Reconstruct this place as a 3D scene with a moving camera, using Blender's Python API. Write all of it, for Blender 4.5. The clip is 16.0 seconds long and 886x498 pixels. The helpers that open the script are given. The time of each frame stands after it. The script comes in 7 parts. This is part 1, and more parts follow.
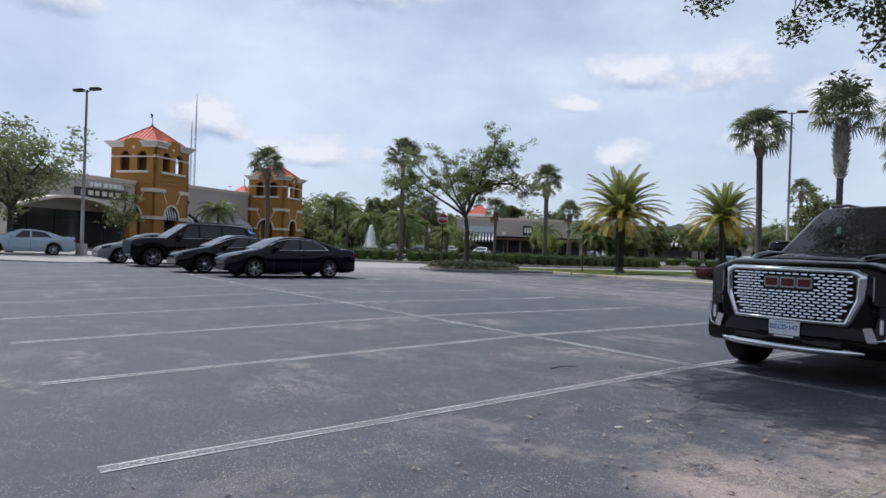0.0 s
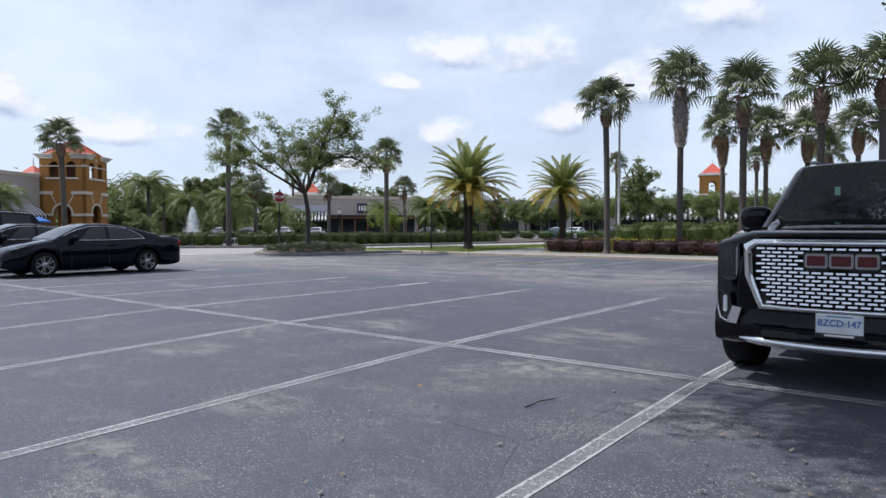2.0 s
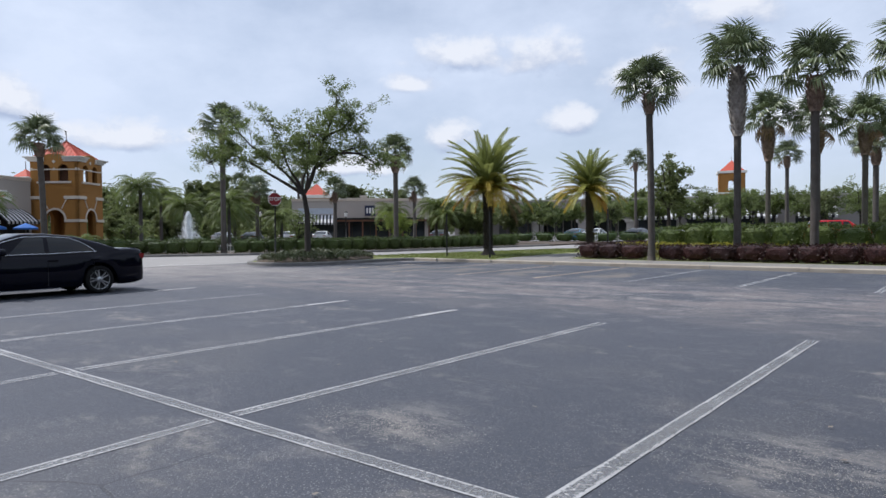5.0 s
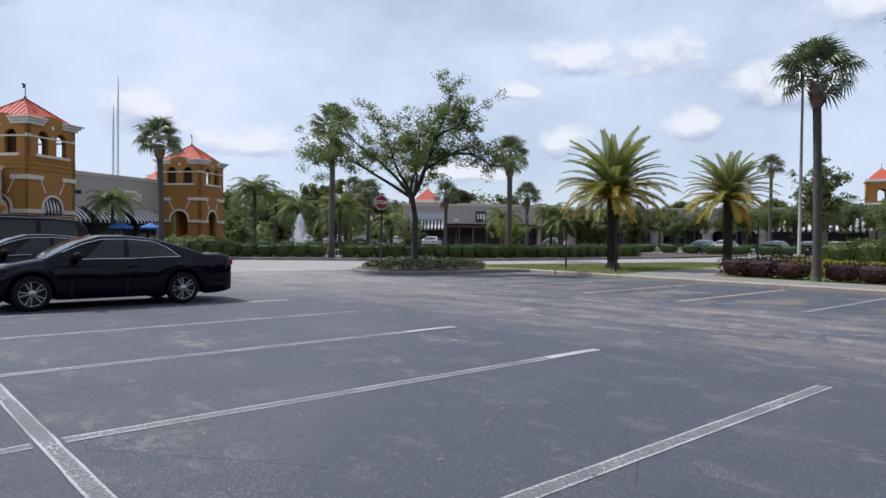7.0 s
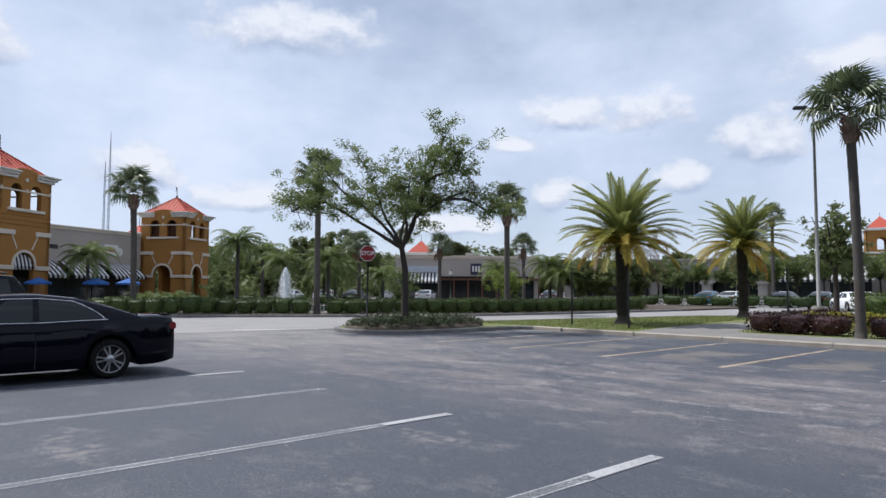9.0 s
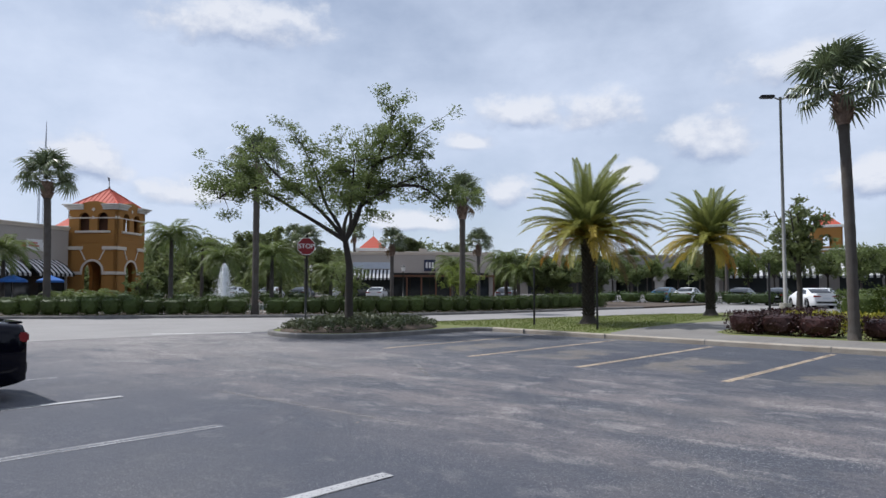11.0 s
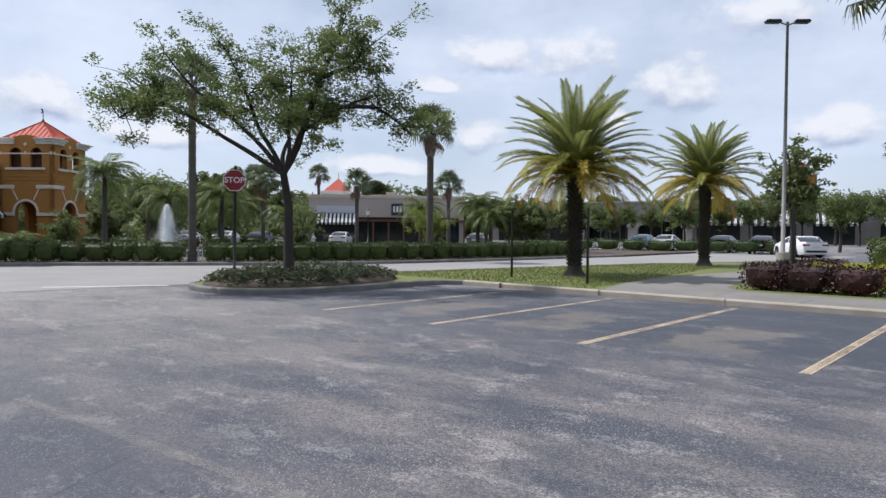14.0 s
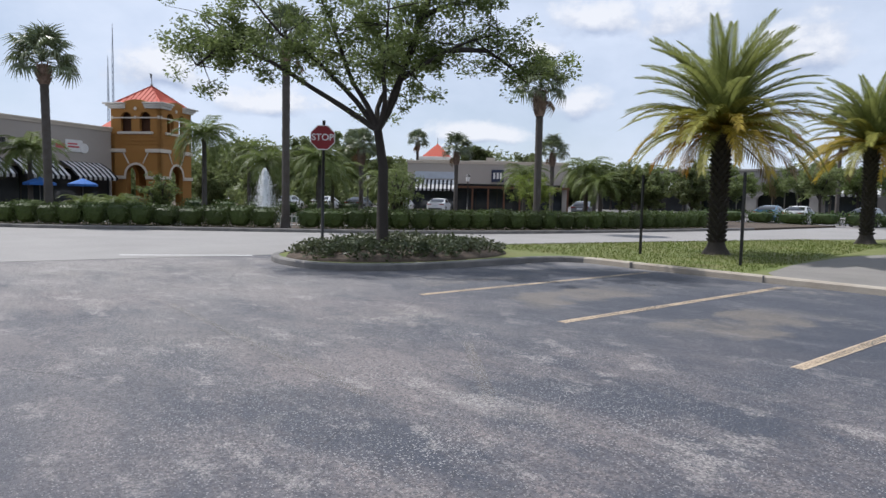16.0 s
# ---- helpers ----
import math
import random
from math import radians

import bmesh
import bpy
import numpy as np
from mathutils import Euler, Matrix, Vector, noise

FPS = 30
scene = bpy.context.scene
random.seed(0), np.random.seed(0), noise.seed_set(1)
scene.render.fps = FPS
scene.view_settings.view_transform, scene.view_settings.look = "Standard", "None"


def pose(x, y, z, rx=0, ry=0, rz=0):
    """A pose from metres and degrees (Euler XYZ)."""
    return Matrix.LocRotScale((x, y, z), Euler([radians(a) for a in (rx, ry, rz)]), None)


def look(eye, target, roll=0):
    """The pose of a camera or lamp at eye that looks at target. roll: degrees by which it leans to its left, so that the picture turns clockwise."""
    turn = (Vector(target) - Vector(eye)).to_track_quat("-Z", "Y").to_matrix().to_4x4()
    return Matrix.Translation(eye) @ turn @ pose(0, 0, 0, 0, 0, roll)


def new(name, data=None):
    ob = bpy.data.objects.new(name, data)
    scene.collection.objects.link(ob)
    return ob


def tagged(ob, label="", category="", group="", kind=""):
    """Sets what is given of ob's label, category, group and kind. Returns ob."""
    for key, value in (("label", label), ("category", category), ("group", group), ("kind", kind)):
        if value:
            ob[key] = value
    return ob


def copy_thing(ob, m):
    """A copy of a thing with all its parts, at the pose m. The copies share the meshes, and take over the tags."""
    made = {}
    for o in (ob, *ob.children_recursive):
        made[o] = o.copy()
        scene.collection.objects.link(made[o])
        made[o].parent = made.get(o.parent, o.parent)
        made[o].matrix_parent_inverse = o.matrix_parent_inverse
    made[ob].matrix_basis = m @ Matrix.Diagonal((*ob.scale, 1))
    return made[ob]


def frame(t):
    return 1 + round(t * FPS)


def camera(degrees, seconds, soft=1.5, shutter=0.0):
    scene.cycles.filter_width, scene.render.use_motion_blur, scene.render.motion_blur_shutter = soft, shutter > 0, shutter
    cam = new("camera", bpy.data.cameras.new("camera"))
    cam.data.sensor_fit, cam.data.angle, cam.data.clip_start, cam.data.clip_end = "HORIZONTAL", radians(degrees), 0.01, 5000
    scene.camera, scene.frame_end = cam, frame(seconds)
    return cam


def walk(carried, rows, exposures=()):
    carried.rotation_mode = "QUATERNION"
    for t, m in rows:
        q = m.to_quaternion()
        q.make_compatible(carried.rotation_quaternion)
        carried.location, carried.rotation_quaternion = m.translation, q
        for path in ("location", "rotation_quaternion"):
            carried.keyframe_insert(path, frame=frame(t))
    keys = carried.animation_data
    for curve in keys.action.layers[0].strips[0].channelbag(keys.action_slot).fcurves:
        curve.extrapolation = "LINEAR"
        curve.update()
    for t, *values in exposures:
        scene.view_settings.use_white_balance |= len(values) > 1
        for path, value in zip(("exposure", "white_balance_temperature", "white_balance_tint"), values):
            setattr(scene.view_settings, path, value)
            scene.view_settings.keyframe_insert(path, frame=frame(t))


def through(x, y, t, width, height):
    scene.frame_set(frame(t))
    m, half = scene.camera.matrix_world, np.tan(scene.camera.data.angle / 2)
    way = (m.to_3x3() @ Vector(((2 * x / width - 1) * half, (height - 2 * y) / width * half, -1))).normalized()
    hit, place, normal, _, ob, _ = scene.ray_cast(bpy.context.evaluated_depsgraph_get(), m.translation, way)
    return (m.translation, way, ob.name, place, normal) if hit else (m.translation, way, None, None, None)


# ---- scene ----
cam = camera(66.3, 16.0)
PATH = [
    (0, (10.223, -7.237, 1.293), (8.628, -6.031, 1.287), 2.1),
    (0.5, (9.565, -7.036, 1.305), (8.049, -5.731, 1.337), 1.1),
    (1, (8.823, -6.668, 1.297), (7.365, -5.299, 1.333), 0.8),
    (1.5, (8.185, -6.299, 1.301), (6.883, -4.78, 1.277), 0.1),
    (2, (7.554, -5.95, 1.309), (6.309, -4.386, 1.248), 0.0),
    (2.5, (7.04, -5.434, 1.317), (5.825, -3.85, 1.206), -0.9),
    (3, (6.531, -4.961, 1.339), (5.256, -3.426, 1.215), -0.8),
    (5.5, (4.14, -2.451, 1.465), (2.871, -0.906, 1.433), -0.4),
    (6, (3.633, -1.971, 1.488), (2.217, -0.559, 1.453), 0.4),
    (6.5, (3.121, -1.498, 1.469), (1.685, -0.106, 1.455), 0.1),
    (7, (2.607, -1.093, 1.512), (1.11, 0.233, 1.474), 0.7),
    (7.5, (2.119, -0.674, 1.51), (0.553, 0.57, 1.523), 0.3),
    (8, (1.583, -0.192, 1.531), (0.008, 1.04, 1.596), 0.3),
    (8.5, (1.117, 0.275, 1.552), (-0.394, 1.579, 1.673), -0.1),
    (9, (0.576, 0.773, 1.55), (-0.908, 2.108, 1.668), 0.2),
    (11.5, (-1.81, 3.224, 1.578), (-3.174, 4.685, 1.661), 0.3),
    (12, (-2.238, 3.731, 1.571), (-3.595, 5.201, 1.533), 0.2),
    (12.5, (-2.622, 4.236, 1.583), (-3.96, 5.722, 1.533), 0.3),
    (13, (-3.036, 4.745, 1.572), (-4.334, 6.263, 1.468), 0.2),
    (13.5, (-3.49, 5.239, 1.585), (-4.805, 6.744, 1.505), 0.6),
    (14, (-3.914, 5.732, 1.552), (-5.241, 7.227, 1.501), 0.5),
    (14.5, (-4.437, 6.177, 1.552), (-5.791, 7.649, 1.548), 1.3),
    (15, (-5.001, 6.694, 1.517), (-6.449, 8.074, 1.492), 1.0),
    (15.5, (-5.578, 7.108, 1.529), (-7.049, 8.458, 1.42), 1.6),
    (16, (-6.11, 7.444, 1.537), (-7.631, 8.734, 1.386), 1.2),
]
walk(cam, [(t, look(e, g, r)) for t, e, g, r in PATH], exposures=[(0, -0.16, 6050, 12), (1.0, -0.16, 6050, 12), (1.6, 0.02, 6050, 12), (3.0, 0.02, 6050, 12), (5.5, -0.14, 6050, 12), (7.0, -0.12, 6050, 12), (8.0, -0.04, 6050, 12), (9.0, -0.12, 6050, 12), (12.0, -0.22, 6080, 12), (12.6, -0.06, 6100, 12), (13.5, -0.10, 6150, 12), (16.0, -0.08, 6150, 12)])

# ---------------------------------------------------------------- light
SUN_FROM = Vector((-0.92, -0.39, 0.0)).normalized()
SUN_EL = radians(56)
sun_dir = Vector((SUN_FROM.x * math.cos(SUN_EL), SUN_FROM.y * math.cos(SUN_EL), math.sin(SUN_EL)))
sun = new("sun", bpy.data.lights.new("sun", "SUN"))
sun.data.energy, sun.data.angle, sun.data.color = 5.0, radians(0.6), (1.0, 0.95, 0.88)
sun.matrix_world = look((0, 0, 60), Vector((0, 0, 60)) - sun_dir)


# cumulus: azimuth and elevation of the heart, half width and height, in degrees
CUMULUS = [
    (127.6, 14.1, 5.0, 2.3), (121.2, 13.8, 3.8, 2.4), (132.0, 11.9, 2.8, 1.1), (114.2, 11.6, 2.4, 1.8),
    (112.2, 11.0, 3.6, 3.0), (106.6, 16.0, 5.0, 2.3), (101.2, 7.4, 4.0, 2.2), (154.0, 7.2, 5.2, 1.8),
    (162.4, 9.0, 4.0, 2.8), (151.0, 20.4, 8.5, 2.8), (118.4, 8.8, 2.4, 1.9), (128.6, 7.6, 2.4, 1.9),
    (174.0, 17.0, 4.5, 3.0), (137.0, 5.2, 6.0, 1.3), (90.0, 15.0, 6.0, 2.6),
]


def build_world():
    w = bpy.data.worlds.new("sky")
    scene.world = w
    w.use_nodes = True
    nt = w.node_tree
    nt.nodes.clear()
    N = nt.nodes.new
    L = nt.links.new

    def put(v, socket):
        if isinstance(v, (int, float, tuple)):
            socket.default_value = v
        else:
            L(v, socket)

    def calc(op, a, b=0.0, clamp=False):
        q = N("ShaderNodeMath")
        q.operation, q.use_clamp = op, clamp
        put(a, q.inputs[0])
        put(b, q.inputs[1])
        return q.outputs[0]

    def span(v, a, b, lo=0.0, hi=1.0, soft=False):
        r = N("ShaderNodeMapRange")
        r.interpolation_type = "SMOOTHSTEP" if soft else "LINEAR"
        for k, x in (("From Min", a), ("From Max", b), ("To Min", lo), ("To Max", hi)):
            r.inputs[k].default_value = x
        L(v, r.inputs["Value"])
        return r.outputs[0]

    def vec(x, y, z=0.0):
        q = N("ShaderNodeCombineXYZ")
        put(x, q.inputs[0])
        put(y, q.inputs[1])
        put(z, q.inputs[2])
        return q.outputs[0]

    def cloudy(v, scale, detail, rough=0.5):
        n = N("ShaderNodeTexNoise")
        n.inputs["Scale"].default_value, n.inputs["Detail"].default_value, n.inputs["Roughness"].default_value = scale, detail, rough
        L(v, n.inputs["Vector"])
        return n.outputs["Fac"]

    def blend(f, a, b):
        q = N("ShaderNodeMix")
        q.data_type = "RGBA"
        put(f, q.inputs["Factor"])
        put((*a, 1) if isinstance(a, tuple) else a, q.inputs["A"])
        put((*b, 1) if isinstance(b, tuple) else b, q.inputs["B"])
        return q.outputs["Result"]

    out, bg = N("ShaderNodeOutputWorld"), N("ShaderNodeBackground")
    sky = N("ShaderNodeTexSky")
    sky.sky_type, sky.sun_disc = "NISHITA", False
    sky.sun_elevation = SUN_EL
    sky.sun_rotation = math.atan2(SUN_FROM.x, SUN_FROM.y)
    sky.air_density, sky.dust_density, sky.ozone_density = 1.0, 0.2, 1.0
    tc, sep = N("ShaderNodeTexCoord"), N("ShaderNodeSeparateXYZ")
    L(tc.outputs["Generated"], sep.inputs[0])
    deg = 180 / math.pi
    az = calc("MULTIPLY", calc("ARCTAN2", sep.outputs[1], sep.outputs[0]), deg)
    el = calc("MULTIPLY", calc("ARCSINE", sep.outputs[2]), deg)

    def density(up):
        """How thick the heaped clouds are, a little above each direction."""
        e = calc("ADD", el, up)
        best = None
        for a0, e0, ra, re in CUMULUS:
            dx = calc("DIVIDE", calc("SUBTRACT", az, a0), ra)
            dy = calc("DIVIDE", calc("SUBTRACT", e, e0), re)
            dy = calc("MAXIMUM", dy, calc("MULTIPLY", dy, -1.7))
            d = calc("SQRT", calc("ADD", calc("MULTIPLY", dx, dx), calc("MULTIPLY", dy, dy)))
            best = d if best is None else calc("MINIMUM", best, d)
        p = vec(az, calc("MULTIPLY", e, 1.35))
        # heaps behind the walker, where none is placed
        wild = span(cloudy(p, 0.055, 2, 0.4), 0.55, 0.72, -0.5, 0.9)
        away = span(calc("ABSOLUTE", calc("SUBTRACT", az, 132.0)), 52.0, 70.0)
        high = span(el, 24.0, 32.0)
        body = calc("MAXIMUM", calc("SUBTRACT", 1.0, best), calc("SUBTRACT", wild, calc("MULTIPLY", calc("SUBTRACT", 1.0, calc("MAXIMUM", away, high)), 3.0)))
        return calc("ADD", body, calc("MULTIPLY", calc("SUBTRACT", cloudy(p, 0.30, 9, 0.58), 0.5), 1.9))

    here, above = density(0.0), density(1.3)
    puff = calc("MULTIPLY", span(here, -0.10, 0.60, soft=True), 0.92)
    lit = span(calc("SUBTRACT", here, above), -0.40, 0.50)
    heap = blend(lit, (5.6, 6.5, 8.3), (11.2, 11.3, 11.5))
    p = vec(calc("MULTIPLY", az, 0.6), el)
    veil = span(cloudy(p, 0.055, 8, 0.58), 0.36, 0.64, 0.48, 1.0)
    haze = span(el, 16.0, 0.0, 0.0, 0.5)
    base = blend(calc("MAXIMUM", veil, haze), sky.outputs[0], (9.5, 10.4, 11.9))
    L(blend(puff, base, heap), bg.inputs["Color"])
    bg.inputs["Strength"].default_value = 0.085
    L(bg.outputs[0], out.inputs["Surface"])


build_world()


# ---------------------------------------------------------------- materials
def mat(name, col, rough=0.6, metal=0.0, var=0.25, scale=6.0, fine=60.0, bump=0.15, tint=None, patch=0.5, spec=0.5, coat=0.0, rand=0.0):
    """A surface with colour variation at two scales, relief and a little change from piece to piece."""
    m = bpy.data.materials.new(name)
    m.use_nodes = True
    nt = m.node_tree
    N, L = nt.nodes.new, nt.links.new
    b = nt.nodes["Principled BSDF"]
    b.inputs["Roughness"].default_value, b.inputs["Metallic"].default_value = rough, metal
    b.inputs["Specular IOR Level"].default_value = spec
    b.inputs["Coat Weight"].default_value = coat
    b.inputs["Coat Roughness"].default_value = 0.04
    tc = N("ShaderNodeTexCoord")
    n1, n2 = N("ShaderNodeTexNoise"), N("ShaderNodeTexNoise")
    for n, s, d in ((n1, scale, 5), (n2, fine, 3)):
        n.inputs["Scale"].default_value, n.inputs["Detail"].default_value = s, d
        L(tc.outputs["Object"], n.inputs["Vector"])
    c = Vector(col)
    t = Vector(tint) if tint else c * 0.55
    ramp = N("ShaderNodeMapRange")
    ramp.inputs["From Min"].default_value, ramp.inputs["From Max"].default_value = 0.5 - 0.25 * patch, 0.5 + 0.25
    L(n1.outputs["Fac"], ramp.inputs["Value"])
    mul = N("ShaderNodeMath")
    mul.operation = "MULTIPLY"
    mul.inputs[1].default_value = var * 2
    mul.use_clamp = True
    L(ramp.outputs[0], mul.inputs[0])
    mx = N("ShaderNodeMix")
    mx.data_type = "RGBA"
    mx.inputs["A"].default_value, mx.inputs["B"].default_value = (*c, 1), (*t, 1)
    L(mul.outputs[0], mx.inputs["Factor"])
    hsv = N("ShaderNodeHueSaturation")
    L(mx.outputs["Result"], hsv.inputs["Color"])
    mr = N("ShaderNodeMapRange")
    mr.inputs["To Min"].default_value, mr.inputs["To Max"].default_value = 1 - var * 0.6, 1 + var * 0.6
    L(n2.outputs["Fac"], mr.inputs["Value"])
    if rand:
        oi, ge = N("ShaderNodeObjectInfo"), N("ShaderNodeNewGeometry")
        ad, ad2 = N("ShaderNodeMath"), N("ShaderNodeMath")
        L(oi.outputs["Random"], ad.inputs[0])
        L(ge.outputs["Random Per Island"], ad.inputs[1])
        ad2.operation = "MULTIPLY_ADD"
        L(ad.outputs[0], ad2.inputs[0])
        ad2.inputs[1].default_value, ad2.inputs[2].default_value = rand, 1 - rand
        m3 = N("ShaderNodeMath")
        m3.operation = "MULTIPLY"
        L(ad2.outputs[0], m3.inputs[0])
        L(mr.outputs[0], m3.inputs[1])
        L(m3.outputs[0], hsv.inputs["Value"])
    else:
        L(mr.outputs[0], hsv.inputs["Value"])
    L(hsv.outputs[0], b.inputs["Base Color"])
    if bump:
        bp = N("ShaderNodeBump")
        bp.inputs["Strength"].default_value, bp.inputs["Distance"].default_value = bump, 0.02
        L(n2.outputs["Fac"], bp.inputs["Height"])
        L(bp.outputs[0], b.inputs["Normal"])
    return m


def leaf_mat(name, col, tint, rand=0.35, through=0.35):
    m = mat(name, col, 0.5, var=0.3, scale=0.8, fine=9, bump=0, tint=tint, spec=0.35, rand=rand)
    nt = m.node_tree
    b = nt.nodes["Principled BSDF"]
    tr, mx = nt.nodes.new("ShaderNodeBsdfTranslucent"), nt.nodes.new("ShaderNodeMixShader")
    mx.inputs[0].default_value = through
    src = b.inputs["Base Color"].links[0].from_socket
    nt.links.new(src, tr.inputs["Color"])
    nt.links.new(b.outputs[0], mx.inputs[1])
    nt.links.new(tr.outputs[0], mx.inputs[2])
    nt.links.new(mx.outputs[0], nt.nodes["Material Output"].inputs["Surface"])
    return m


def asphalt_mat():
    m = bpy.data.materials.new("asphalt")
    m.use_nodes = True
    nt = m.node_tree
    N, L = nt.nodes.new, nt.links.new
    b = nt.nodes["Principled BSDF"]
    tc = N("ShaderNodeTexCoord")

    def noise_tex(s, d, r=0.5, stretch=None):
        n = N("ShaderNodeTexNoise")
        n.inputs["Scale"].default_value, n.inputs["Detail"].default_value, n.inputs["Roughness"].default_value = s, d, r
        if stretch:
            mp = N("ShaderNodeMapping")
            mp.inputs["Scale"].default_value = stretch
            L(tc.outputs["Object"], mp.inputs["Vector"])
            L(mp.outputs[0], n.inputs["Vector"])
        else:
            L(tc.outputs["Object"], n.inputs["Vector"])
        return n.outputs["Fac"]

    def rng(v, a, c, lo=0.0, hi=1.0):
        r = N("ShaderNodeMapRange")
        for k, x in (("From Min", a), ("From Max", c), ("To Min", lo), ("To Max", hi)):
            r.inputs[k].default_value = x
        L(v, r.inputs["Value"])
        return r.outputs[0]

    def math_node(op, a, c):
        q = N("ShaderNodeMath")
        q.operation = op
        q.use_clamp = op != "MULTIPLY_ADD"
        for i, x in enumerate((a, c)):
            if isinstance(x, (int, float)):
                q.inputs[i].default_value = x
            else:
                L(x, q.inputs[i])
        return q.outputs[0]

    def mix(f, a, c):
        q = N("ShaderNodeMix")
        q.data_type = "RGBA"
        L(f, q.inputs["Factor"])
        for k, x in (("A", a), ("B", c)):
            if isinstance(x, tuple):
                q.inputs[k].default_value = (*x, 1)
            else:
                L(x, q.inputs[k])
        return q.outputs["Result"]

    sep = N("ShaderNodeSeparateXYZ")
    L(tc.outputs["Object"], sep.inputs[0])
    # the driving aisle, worn paler by tyres, with streaks along it
    def near_stall():
        # bare tan patch towards the mouth of each stall of the far row
        q = N("ShaderNodeMath")
        q.operation = "PINGPONG"
        sh = N("ShaderNodeMath")
        sh.operation = "ADD"
        sh.inputs[1].default_value = 14.43 + 2.85 * 20
        L(sep.outputs["X"], sh.inputs[0])
        L(sh.outputs[0], q.inputs[0])
        q.inputs[1].default_value = 1.425
        rough = noise_tex(1.1, 8, 0.65)
        fx = rng(math_node("MULTIPLY", q.outputs[0], rng(rough, 0.3, 0.7, 0.55, 1.25)), 0.66, 0.82)
        fy = math_node("MULTIPLY", rng(sep.outputs["Y"], 14.5, 15.2), rng(sep.outputs["Y"], 17.9, 16.9))
        fz = math_node("MULTIPLY", rng(sep.outputs["X"], -16.0, -14.8), rng(sep.outputs["X"], -1.0, -3.0))
        return math_node("MULTIPLY", math_node("MULTIPLY", fx, fy), math_node("MULTIPLY", fz, rng(rough, 0.36, 0.52)))
    aisle = math_node("MULTIPLY", rng(sep.outputs["Y"], 6.6, 9.6), rng(sep.outputs["Y"], 15.5, 12.5))
    streak = rng(noise_tex(0.62, 13, 0.72, (0.62, 1.25, 1)), 0.43, 0.585)
    scuff = math_node("MULTIPLY", rng(noise_tex(1.5, 13, 0.72, (0.85, 1.2, 1)), 0.545, 0.60), rng(noise_tex(38, 5, 0.7), 0.40, 0.55))
    wear = math_node("MULTIPLY", aisle, streak)
    blotch = rng(noise_tex(0.33, 6, 0.6), 0.52, 0.70)
    sand = rng(noise_tex(0.55, 9, 0.68, (0.6, 1.2, 1)), 0.565, 0.67)
    c0 = mix(rng(noise_tex(0.12, 4), 0.3, 0.7), (0.049, 0.056, 0.075), (0.067, 0.072, 0.091))
    c1 = mix(math_node("MULTIPLY", wear, math_node("MULTIPLY", rng(noise_tex(24, 6, 0.75), 0.34, 0.58, 0.20, 1.0), 0.80)), c0, (0.244, 0.208, 0.197))
    mouth = math_node("MULTIPLY", math_node("MULTIPLY", rng(sep.outputs["X"], -9.0, -19.0), rng(sep.outputs["Y"], 3.0, 10.0)), rng(noise_tex(0.5, 12, 0.70, (0.8, 1.2, 1)), 0.33, 0.55))
    c1 = mix(math_node("MULTIPLY", mouth, 0.85), c1, (0.248, 0.231, 0.220))
    c2 = mix(math_node("MULTIPLY", blotch, 0.35), c1, (0.115, 0.112, 0.112))
    # blacker, sealed asphalt in the stalls of the far row
    seal = math_node("MULTIPLY", math_node("MULTIPLY", rng(sep.outputs["Y"], 13.2, 15.4), rng(sep.outputs["Y"], 20.9, 20.4)), rng(noise_tex(0.8, 11, 0.68, (0.8, 1.1, 1)), 0.40, 0.50))
    c2 = mix(math_node("MULTIPLY", seal, 0.62), c2, (0.036, 0.043, 0.060))
    c2 = mix(math_node("MULTIPLY", near_stall(), 0.6), c2, (0.185, 0.160, 0.130))
    c2 = mix(math_node("MULTIPLY", math_node("MULTIPLY", scuff, rng(aisle, 0.0, 1.0, 0.2, 1.0)), 0.7), c2, (0.36, 0.335, 0.318))
    c3 = mix(math_node("MULTIPLY", sand, math_node("MULTIPLY", rng(noise_tex(7, 5), 0.42, 0.58), 0.6)), c2, (0.27, 0.25, 0.225))
    # powdery scuffs round single spots
    spot = None
    for cx, cy, cr_ in ((3.84, 1.48, 1.0), (1.15, 0.62, 0.85), (0.66, -1.84, 0.5), (5.85, -1.21, 0.7), (4.13, -4.45, 0.6), (3.12, -2.68, 0.5)):
        ds = N("ShaderNodeVectorMath")
        ds.operation = "DISTANCE"
        L(tc.outputs["Object"], ds.inputs[0])
        ds.inputs[1].default_value = (cx, cy, 0)
        one = rng(ds.outputs["Value"], cr_, 0.2 * cr_)
        spot = one if spot is None else math_node("ADD", spot, one)
    c3 = mix(math_node("MULTIPLY", spot, math_node("MULTIPLY", rng(noise_tex(2.2, 12, 0.75, (0.6, 1.3, 1)), 0.48, 0.57), 0.6)), c3, (0.28, 0.265, 0.25))
    # pinkish sand washed over the ground under the big oak
    sandy = None
    for cx, cy, cr_ in ((8.05, -3.30, 0.75), (8.75, -2.3, 1.0), (8.15, -1.72, 0.5), (9.4, -3.6, 0.9), (9.6, -1.6, 1.2)):
        ds = N("ShaderNodeVectorMath")
        ds.operation = "DISTANCE"
        L(tc.outputs["Object"], ds.inputs[0])
        ds.inputs[1].default_value = (cx, cy, -0.06)
        one = rng(ds.outputs["Value"], cr_, 0.35 * cr_)
        sandy = one if sandy is None else math_node("MAXIMUM", sandy, one)
    c3 = mix(math_node("MULTIPLY", math_node("MULTIPLY", sandy, rng(noise_tex(1.6, 10, 0.68), 0.40, 0.50)), 0.85), c3, (0.33, 0.262, 0.232))
